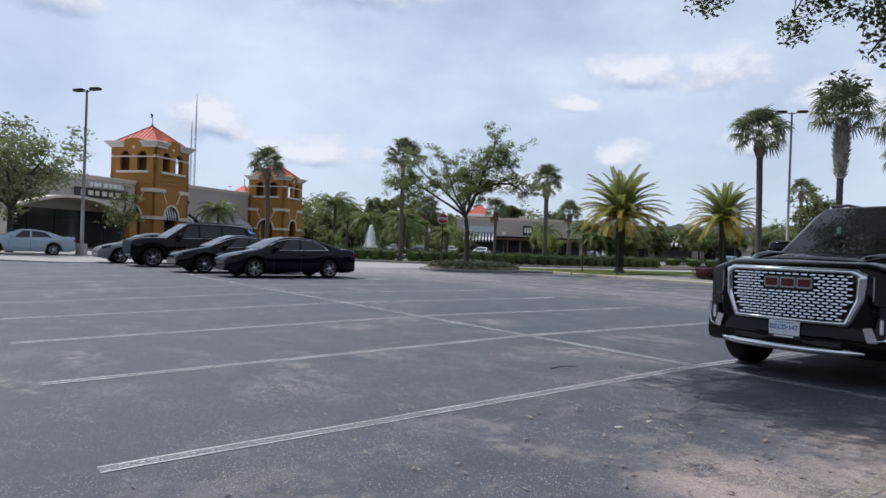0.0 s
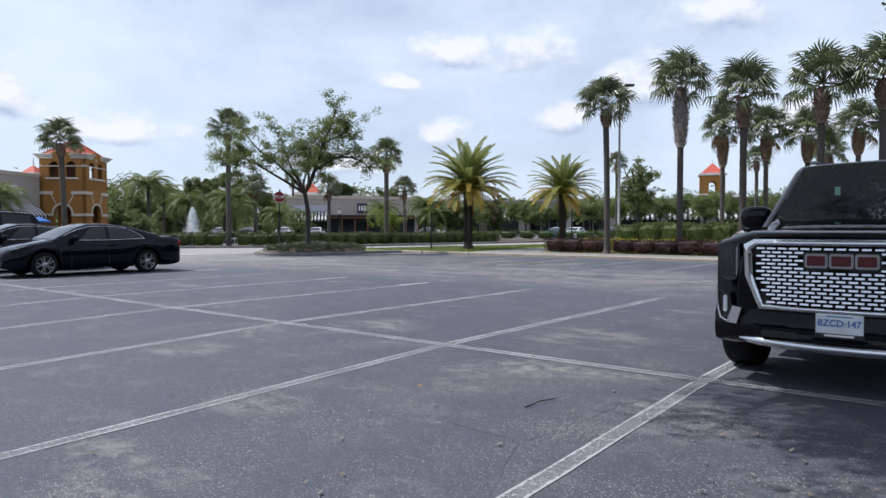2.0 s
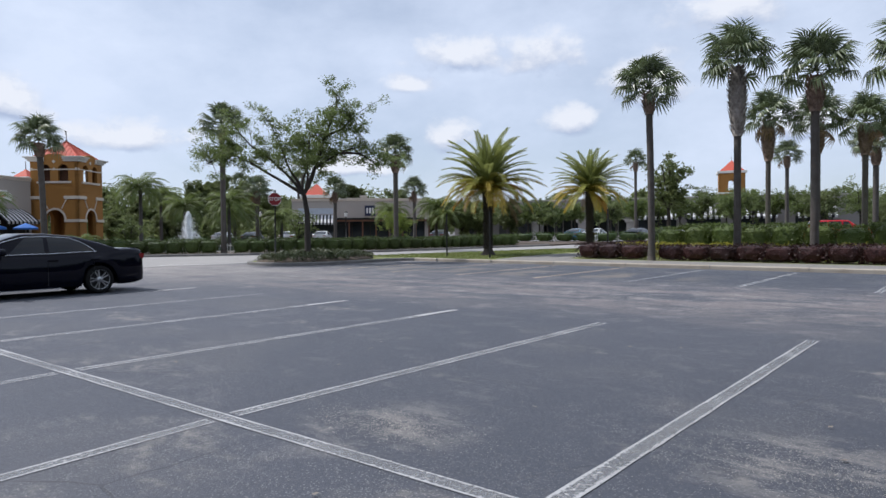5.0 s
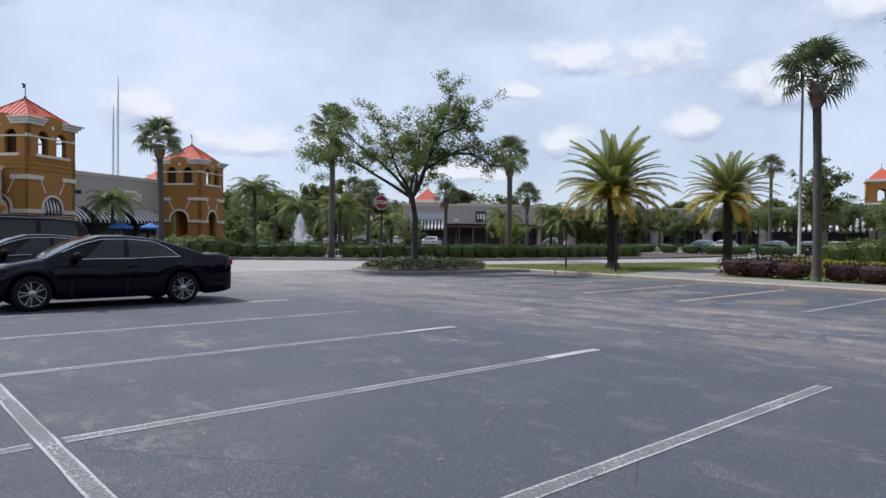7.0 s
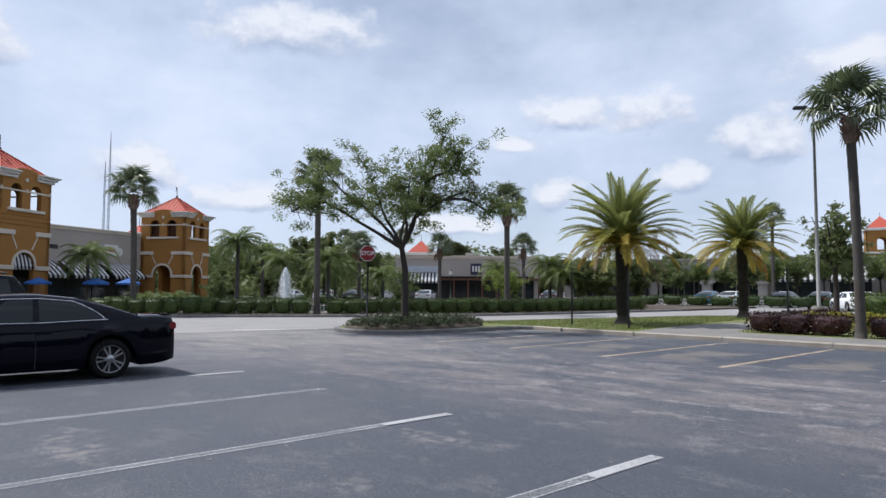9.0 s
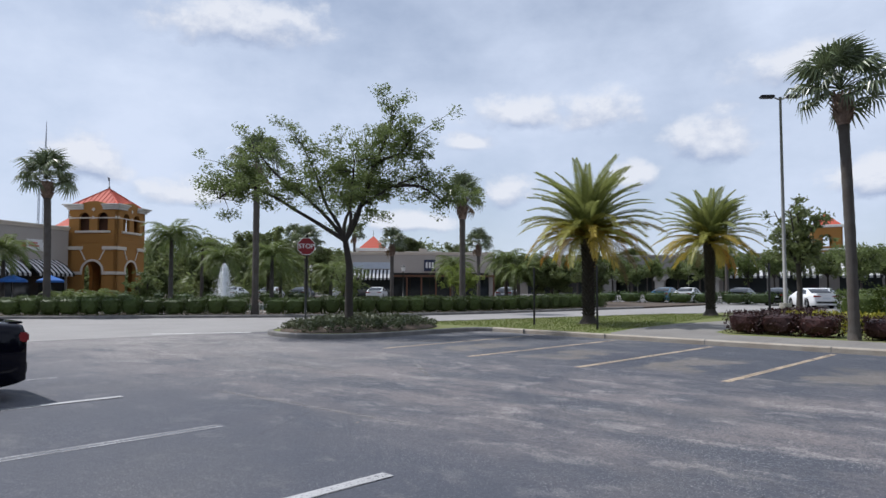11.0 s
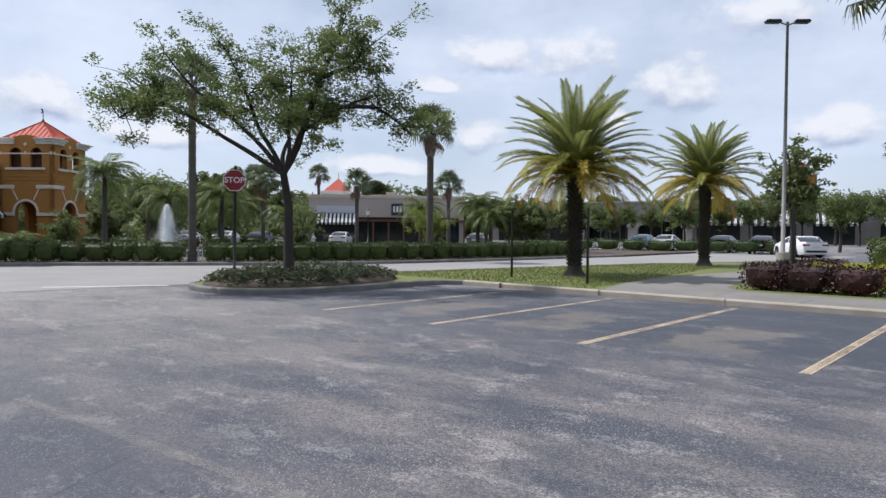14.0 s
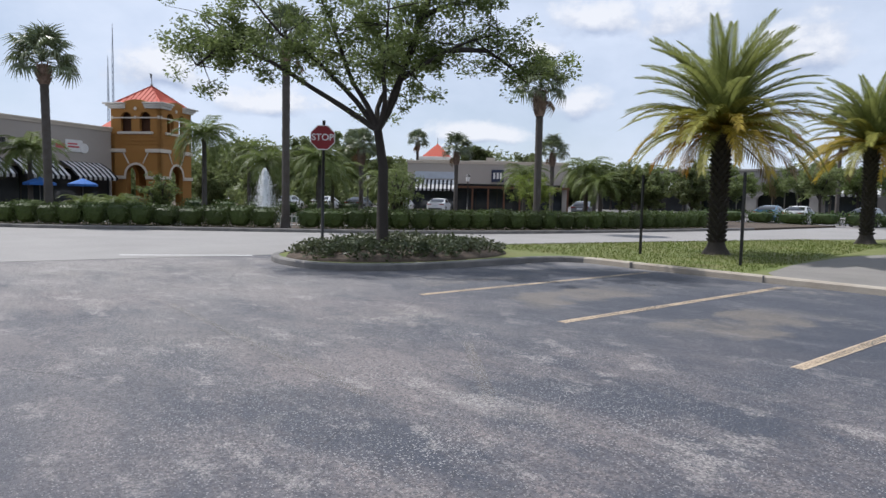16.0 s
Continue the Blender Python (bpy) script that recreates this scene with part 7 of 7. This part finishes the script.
def make_car(kind, m, paint, label, group="", detail=True, trim=None):
    S = SEDAN if kind == "sedan" else SUV
    L, W = S["L"], S["W"]
    C = thing("car" if kind == "sedan" else "sport_utility_vehicle", m, label, "car", group)
    body = part("body", car_body(S), paint, C)
    cab = part("cabin", car_cabin(S), paint, C)
    rf = S["roof"]
    if kind == "sedan":
        wins = [(2.30, 3.05, -0.02, -0.42, 0.06), (1.22, 2.20, 0.34, 0.0, 0.10)]
        scr, rear = (rf[-1][0] - 0.06, rf[-3][0] + 0.02), (rf[0][0] + 0.06, rf[2][0] - 0.04)
    else:
        wins = [(2.62, 3.36, 0.0, -0.30, 0.10), (1.62, 2.52, 0.0, 0.0, 0.12), (0.50, 1.50, 0.08, 0.0, 0.12)]
        scr, rear = (rf[-1][0] - 0.06, rf[-3][0] + 0.03), (rf[0][0] + 0.03, rf[2][0] - 0.05)
    for sg in (1, -1):
        for xa, xb, sa, sb, f0 in wins:
            part("side_window", side_glass(S, xa, xb, sg, f0 + 0.04, 0.92, sa, sb), CARGLASS, C)
        if detail:
            bm = bmesh.new()
            xs = [wins[-1][0] - 0.05 + (wins[0][1] + 0.08 - wins[-1][0] + 0.05) * i / 12 for i in range(13)]
            tube(bm, [tuple(V3((p.x, p.y * sg, p.z))) for p in (side_point(S, x, 0.10, 0.008) for x in xs)], [0.010] * 13, 5)
            part("window_trim", bm, trim or CHROME, C)
            if kind == "sedan":
                bm = bmesh.new()
                xs = [wins[-1][0] - 0.02 + (3.46 - wins[-1][0]) * i / 18 for i in range(19)]
                fs = [0.10 + 0.86 * min(1, i / 4) ** 0.6 if i < 5 else 0.96 for i in range(19)]
                tube(bm, [tuple(V3((p.x, p.y * sg, p.z))) for p in (side_point(S, x, f, 0.008) for x, f in zip(xs, fs))], [0.009] * 19, 5)
                part("window_trim", bm, trim or CHROME, C)
            for hx in ((2.15, 1.22) if kind == "sedan" else (2.50, 1.50)):
                z = 0.80 if kind == "sedan" else 1.02
                w = lerp_table(S["wid"], hx)
                part("door_handle", boxm(hx - 0.11, hx + 0.11, min(sg * (w - 0.02), sg * (w + 0.025)), max(sg * (w - 0.02), sg * (w + 0.025)), z, z + 0.035, 0.01), paint, C)
            for dx in ((2.26, 3.28, 1.25) if kind == "sedan" else (2.57, 3.55, 1.55)):
                w = lerp_table(S["wid"], dx)
                z0 = S["sill"] + 0.05
                bm = bmesh.new()
                tube(bm, [(dx, sg * (w * 0.984), z0), (dx, sg * (w * 1.0005), S["sill"] + 0.35), (dx, sg * (w * 0.986), lerp_table(S["top"], dx) - 0.17)], [0.006] * 3, 4)
                part("door_seam", bm, PLASTIC, C)
            # mirror
            mx = 3.20 if kind == "sedan" else 3.42
            mz = 0.99 if kind == "sedan" else 1.28
            k = 1.0 if kind == "sedan" else 1.35
            bm = bmesh.new()
            bmesh.ops.create_uvsphere(bm, u_segments=14, v_segments=10, radius=1.0)
            for v in bm.verts:
                v.co = V3((math.copysign(abs(v.co.x) ** 0.7, v.co.x) * 0.07 * k, math.copysign(abs(v.co.y) ** 0.6, v.co.y) * 0.12 * k, math.copysign(abs(v.co.z) ** 0.6, v.co.z) * 0.075 * k * (1.15 if kind == "suv" else 1)))
            bmesh.ops.translate(bm, vec=(mx, sg * (W + 0.07 * k), mz + 0.05 * k), verts=bm.verts)
            tube(bm, [(mx, sg * W * 0.90, mz - 0.02), (mx, sg * (W + 0.02), mz + 0.02)], [0.03, 0.03], 6)
            part("mirror", bm, paint, C, smooth=True)
    part("windscreen", screen_glass(S, *scr), CARGLASS, C)
    part("rear_window", screen_glass(S, *rear), CARGLASS, C)
    tyre, rim = WHEELS[kind]
    for ax in S["axles"]:
        for sg in (1, -1):
            y = sg * (W - (0.13 if kind == "sedan" else 0.125))
            t = share("tyre", tyre, C, pose(ax, y, S["r"], 0, 0, 0 if sg > 0 else 180))
            share("rim", rim, t, Matrix())
    # lights and bumpers
    for sg in (1, -1):
        if kind == "sedan":
            bm = bmesh.new()
            box(bm, 4.35, 4.72, sg * 0.74 - 0.13, sg * 0.74 + 0.13, 0.66, 0.735, 0.02, m=pose(0, 0, 0, 0, 0, 0))
            for v in bm.verts:
                v.co.z += (4.72 - v.co.x) * 0.26 + 0.01
                v.co.y -= sg * max(0, v.co.x - 4.45) * 0.30
            part("headlight", bm, HEADLIGHT, C)
            bm = bmesh.new()
            box(bm, -0.012, 0.16, sg * 0.60 - 0.22, sg * 0.60 + 0.22, 0.80, 0.93, 0.02)
            part("tail_light", bm, TAIL, C)
        else:
            part("tail_light", boxm(-0.015, 0.10, sg * 0.90 - 0.09, sg * 0.90 + 0.07, 0.95, 1.32, 0.02), TAIL, C)
    if kind == "sedan":
        part("front_grille", boxm(4.80, 4.89, -0.55, 0.55, 0.28, 0.46, 0.03), PLASTIC, C)
        part("number_plate", boxm(-0.02, 0.0, -0.26, 0.26, 0.66, 0.79, 0.004), PLATE, C)
        part("rear_bumper", boxm(-0.035, 0.12, -0.70, 0.70, 0.33, 0.55, 0.04), PLASTIC, C)
        part("spoiler", boxm(0.02, 0.20, -0.62, 0.62, 1.045, 1.075, 0.012), paint, C)
    else:
        for sg in (1, -1):
            bm = bmesh.new()
            tube(bm, [(0.6, sg * 0.72, 1.93), (1.2, sg * 0.74, 1.965), (2.4, sg * 0.74, 1.975), (2.9, sg * 0.72, 1.925)], [0.02] * 4, 6)
            part("roof_rail", bm, PLASTIC, C)
    return C


def facing_south(x, rear_y, turn=0.0):
    """A car whose nose points to -y, with its tail at rear_y."""
    return pose(x, rear_y, 0, 0, 0, -90 + turn)


big = make_car("suv", facing_south(6.71, 5.73) @ Matrix.Diagonal((1.06, 1.0, 1.06, 1)), BLACKPAINT, "large black sport utility vehicle with a chrome mesh grille", detail=True)


def face_quad(bm, pts, depth):
    """A thin plate on the nose: outline in (y, z), front at x, given depth."""
    lo = [bm.verts.new((x, y, z)) for x, y, z in pts]
    hi = [bm.verts.new((x - depth, y, z)) for x, y, z in pts]
    n = len(pts)
    bm.faces.new(lo)
    bm.faces.new(hi[::-1])
    for i in range(n):
        bm.faces.new((lo[i], hi[i], hi[(i + 1) % n], lo[(i + 1) % n]))
    bmesh.ops.recalc_face_normals(bm, faces=bm.faces)


NX = 5.34
def nose_x(y):
    return NX + 0.045 - 0.16 * abs(y) ** 2.2


def plate_outline(ys_zs, lift):
    return [(nose_x(y) + lift, y, z) for y, z in ys_zs]


# front fascia: upright black nose, deep grille with a chrome surround
bm = bmesh.new()
cols = []
for i in range(29):
    y = -0.965 + 1.93 * i / 28
    top = 1.155 if abs(y) < 0.7 else 1.155 - (abs(y) - 0.7) * 0.28
    x = nose_x(y)
    cols.append([bm.verts.new(c) for c in ((x - 0.34, y * 0.99, top + 0.070), (x - 0.14, y, top + 0.060), (x - 0.05, y, top + 0.035), (x - 0.012, y, top), (x, y, top - 0.14), (x, y, 0.62), (x + 0.045, y, 0.56), (x + 0.06, y, 0.42), (x + 0.03, y, 0.35), (x - 0.03, y, 0.32), (x - 0.35, y, 0.31))])
for a, b in zip(cols, cols[1:]):
    for k in range(10):
        bm.faces.new((a[k], a[k + 1], b[k + 1], b[k])).smooth = True
part("front_fascia", bm, BLACKPAINT, big)


def ring_frame(outer, inner, lift_o, lift_i, back, sub=6):
    """A closed moulding between two outlines on the nose, its long sides cut up to follow the curve."""
    def fine(o):
        r = []
        for (y0, z0), (y1, z1) in zip(o, o[1:] + o[:1]):
            r += [(y0 + (y1 - y0) * k / sub, z0 + (z1 - z0) * k / sub) for k in range(sub)]
        return r
    bm = bmesh.new()
    fo, fi = fine(outer), fine(inner)
    mid = [((a[0] + b[0]) / 2, (a[1] + b[1]) / 2) for a, b in zip(fo, fi)]
    rows = [[bm.verts.new((nose_x(y) + d, y, z)) for y, z in o] for o, d in ((fo, lift_o - back), (fo, lift_o), (mid, max(lift_o, lift_i) + 0.012), (fi, lift_i), (fi, lift_i - back - 0.03))]
    n = len(fo)
    for a, b in zip(rows, rows[1:]):
        for i in range(n):
            bm.faces.new((a[i], a[(i + 1) % n], b[(i + 1) % n], b[i])).smooth = True
    bmesh.ops.recalc_face_normals(bm, faces=bm.faces)
    return bm


# chrome surround: broad at the head and sides, narrowing to the foot
outer = [(-0.64, 1.150), (0.64, 1.150), (0.735, 1.105), (0.725, 0.86), (0.60, 0.600), (-0.60, 0.600), (-0.725, 0.86), (-0.735, 1.105)]
inner_o = [(-0.60, 1.105), (0.60, 1.105), (0.655, 1.070), (0.645, 0.865), (0.555, 0.650), (-0.555, 0.650), (-0.645, 0.865), (-0.655, 1.070)]
part("grille_surround", ring_frame(outer, inner_o, 0.030, 0.050, 0.02), CHROME, big, "broad chrome grille surround")
bm = bmesh.new()
face_quad(bm, plate_outline(inner_o, 0.004), 0.01)
grille = part("grille", bm, PLASTIC, big, "black grille with chrome mesh bars")
bb = boxm(-0.006, 0.020, -0.036, 0.036, -0.0070, 0.0070)
for v in bb.verts:
    if v.co.x > 0:
        v.co.x += 0.003 if v.co.z < 0 else -0.002
        v.co.y *= 0.86
bar = mesh_of("grille_bar", bb, [CHROME])
for r in range(15):
    z = 0.668 + 0.0295 * r
    half = lerp_table([(0.65, 0.545), (0.865, 0.635), (1.06, 0.640), (1.10, 0.60)], z)
    for i in range(-9, 10):
        y = (i + 0.5 * (r % 2)) * 0.084
        if abs(y) + 0.03 > half:
            continue
        if abs(y) < 0.285 and 0.925 < z < 1.065:
            continue
        share("grille_bar", bar, grille, pose(nose_x(y) + 0.012, y, z, 0, 0, -math.degrees(math.atan2(0.35 * abs(y) ** 1.2 * (1 if y > 0 else -1), 1))))
bm = bmesh.new()
box(bm, NX + 0.03, NX + 0.066, -0.265, 0.265, 0.932, 1.058, 0.012)
bd = part("badge", bm, PLASTIC, big, "dark badge with chrome-edged red shapes")
BADGE_RED = mat("badge_red", (0.085, 0.012, 0.016), 0.3, var=0.1, bump=0)
for y0, y1 in ((-0.250, -0.092), (-0.082, 0.082), (0.092, 0.250)):
    part("badge_edge", boxm(NX + 0.060, NX + 0.074, y0, y1, 0.942, 1.048, 0.008), ALLOY, bd)
    part("badge_shape", boxm(NX + 0.070, NX + 0.080, y0 + 0.016, y1 - 0.016, 0.958, 1.032, 0.004), BADGE_RED, bd)
# lower chrome blade, corner vents, lamps
bm = bmesh.new()
pts = [(nose_x(y) + 0.062 - 0.05 * max(0, abs(y) - 0.45), y, 0.355 + 0.03 * abs(y) ** 2) for y in (-0.74 + 1.48 * i / 20 for i in range(21))]
tube(bm, pts, [0.012 + 0.024 * min(1, min(i, 20 - i) / 2) for i in range(21)], 10)
part("skid_trim", bm, CHROME, big, "satin silver lower bumper trim")
part("lower_grille", boxm(NX + 0.0, NX + 0.10, -0.56, 0.56, 0.405, 0.455, 0.01), PLASTIC, big)
for sg in (1, -1):
    hl = [(0.955 * sg, 1.080), (0.765 * sg, 1.118), (0.762 * sg, 0.98), (0.755 * sg, 0.84), (0.85 * sg, 0.815), (0.945 * sg, 0.85)]
    bm = bmesh.new()
    face_quad(bm, plate_outline(hl, 0.022), 0.06)
    h = part("headlight", bm, HEADLIGHT, big, "smoked headlight with dark inner lamps")
    part("light_strip", boxm(nose_x(0.785) + 0.0, nose_x(0.785) + 0.026, 0.785 * sg - 0.006, 0.785 * sg + 0.006, 0.86, 1.09, 0.003), ALLOY, h)
    vent = [(0.935 * sg, 0.735), (0.84 * sg, 0.715), (0.79 * sg, 0.52), (0.91 * sg, 0.50)]
    bm = bmesh.new()
    face_quad(bm, plate_outline(vent, 0.050), 0.06)
    v = part("corner_vent", bm, PLASTIC, big)
    bm = bmesh.new()
    tube(bm, [(nose_x(0.94) + 0.060, 0.942 * sg, 0.745), (nose_x(0.935) + 0.066, 0.935 * sg, 0.60), (nose_x(0.91) + 0.071, 0.910 * sg, 0.515), (nose_x(0.83) + 0.075, 0.83 * sg, 0.495)], [0.006, 0.009, 0.012, 0.014], 6)
    part("vent_trim", bm, CHROME, v)
    bm = bmesh.new()
    wg = [(0.855 * sg, 0.485), (0.765 * sg, 0.480), (0.725 * sg, 0.610), (0.80 * sg, 0.622)]
    face_quad(bm, plate_outline(wg, 0.080), 0.05)
    part("trim_wedge", bm, CHROME, v)
    part("fog_lamp", boxm(nose_x(0.87) + 0.045, nose_x(0.87) + 0.070, 0.87 * sg - 0.016, 0.87 * sg + 0.016, 0.565, 0.700, 0.008), DRL, v)
# bonnet: raised middle between two long creases
for sg in (1, -1):
    bm = bmesh.new()
    tube(bm, [(3.98, sg * 0.66, 1.235), (4.35, sg * 0.64, 1.268), (4.7, sg * 0.61, 1.266), (5.02, sg * 0.57, 1.228), (5.17, sg * 0.54, 1.185)], [0.03, 0.045, 0.05, 0.045, 0.015], 10)
    part("bonnet_ridge", bm, BLACKPAINT, big)
bm = bmesh.new()
rows = []
for i in range(9):
    x = 4.0 + 1.16 * i / 8
    zt = lerp_table(SUV["top"], x) + 0.03
    rows.append([bm.verts.new((x, y, zt + 0.042 * (1 - (y / 0.60) ** 4) * math.sin(math.pi * min(1, 0.25 + 0.75 * i / 8)) ** 0.6)) for y in (-0.60 + 1.20 * k / 12 for k in range(13))])
for a, b in zip(rows, rows[1:]):
    for k in range(12):
        bm.faces.new((a[k], b[k], b[k + 1], a[k + 1])).smooth = True
bmesh.ops.solidify(bm, geom=bm.faces[:], thickness=0.02)
part("bonnet_bulge", bm, BLACKPAINT, big)
np_ = part("number_plate", boxm(NX + 0.10, NX + 0.112, -0.160, 0.160, 0.470, 0.615, 0.004), PLATE, big, "white number plate with blue characters")
tx = lettering("BZCD·147", 0.066, pose(NX + 0.1145, 0, 0.548, 90, 0, 90), PLATEBLUE, np_, "plate_lettering", 0.001)
tx.data.offset = 0.0015
part("plate_bar", boxm(NX + 0.112, NX + 0.1135, -0.09, 0.09, 0.594, 0.602), PLATEBLUE, np_)
fr = part("plate_frame", boxm(NX + 0.095, NX + 0.1145, -0.168, 0.168, 0.440, 0.478, 0.004), PLASTIC, np_)
part("frame_bar", boxm(NX + 0.1145, NX + 0.1155, -0.10, 0.10, 0.453, 0.467), SIGNWHITE, fr)
part("plate_holder", boxm(NX + 0.02, NX + 0.10, -0.15, 0.15, 0.48, 0.60), PLASTIC, np_)
part("windscreen_tag", boxm(3.60, 3.602, -0.34, -0.29, 1.55, 1.63), mat("green_tag", (0.12, 0.25, 0.2), 0.6, var=0.1, bump=0), big)
part("wiper", boxm(3.86, 3.92, -0.6, 0.1, 1.285, 1.30, 0.004), PLASTIC, big)

make_car("sedan", facing_south(-12.83, 5.50), NAVYPAINT, "blue-black sedan with ten-spoke alloy wheels in a stall", "parked cars")
make_car("sedan", facing_south(-15.75, 4.75), BLACKPAINT, "black sedan parked beside another sedan", "parked cars")
make_car("suv", facing_south(-20.9, 4.75), BLACKPAINT, "black sport utility vehicle parked in the row", "parked cars")
make_car("sedan", facing_south(-24.4, 3.7), GREYPAINT, "grey sedan half hidden in the row", "parked cars")
make_car("sedan", facing_south(-34.8, -0.5), SILVERBLUE, "pale blue sedan parked near the shops", "parked cars")
# cars before the far shops
for kind, x, y, a, paint, lab in (
        ("sedan", -15.2, 55.5, 128, WHITEPAINT, "white sedan parked beyond the hedge"), ("sedan", -16.6, 58.0, 95, WHITEPAINT, "white sedan parked beyond the hedge"),
        ("sedan", -20.4, 61.0, 100, BLACKPAINT, "black sedan parked by the arcade"), ("sedan", -24.2, 62.5, 96, NAVYPAINT, "dark blue sedan parked by the arcade"),
        ("sedan", -29.6, 64.0, 100, WHITEPAINT, "white sedan parked by the arcade"), ("sedan", -32.2, 64.6, 100, BLUEPAINT, "blue sedan parked by the arcade"),
        ("sedan", -9.5, 57.0, 95, BLUEPAINT, "blue sedan parked beyond the hedge"), ("suv", -7.8, 60.0, 20, REDPAINT, "red vehicle beyond the green hedge"),
        ("sedan", -12.2, 62.5, 20, GREYPAINT, "grey sedan beyond the green hedge"),
        ("sedan", -60.0, 47.0, 130, WHITEPAINT, "white sedan parked before the grey store"), ("sedan", -57.0, 49.5, 130, WHITEPAINT, "white sedan parked before the grey store"),
        ("sedan", -65.5, 41.5, 130, WHITEPAINT, "white sedan parked among the trees"), ("sedan", -63.2, 44.0, 130, GREYPAINT, "grey sedan parked before the grey store"),
        ("sedan", -68.0, 38.5, 130, WHITEPAINT, "white sedan parked among the trees"), ("sedan", -47.0, 59.0, 120, GREYPAINT, "grey sedan parked before the grey store")):
    make_car(kind, pose(x, y, 0.012, 0, 0, a), paint, lab, "cars before the shops", detail=False)
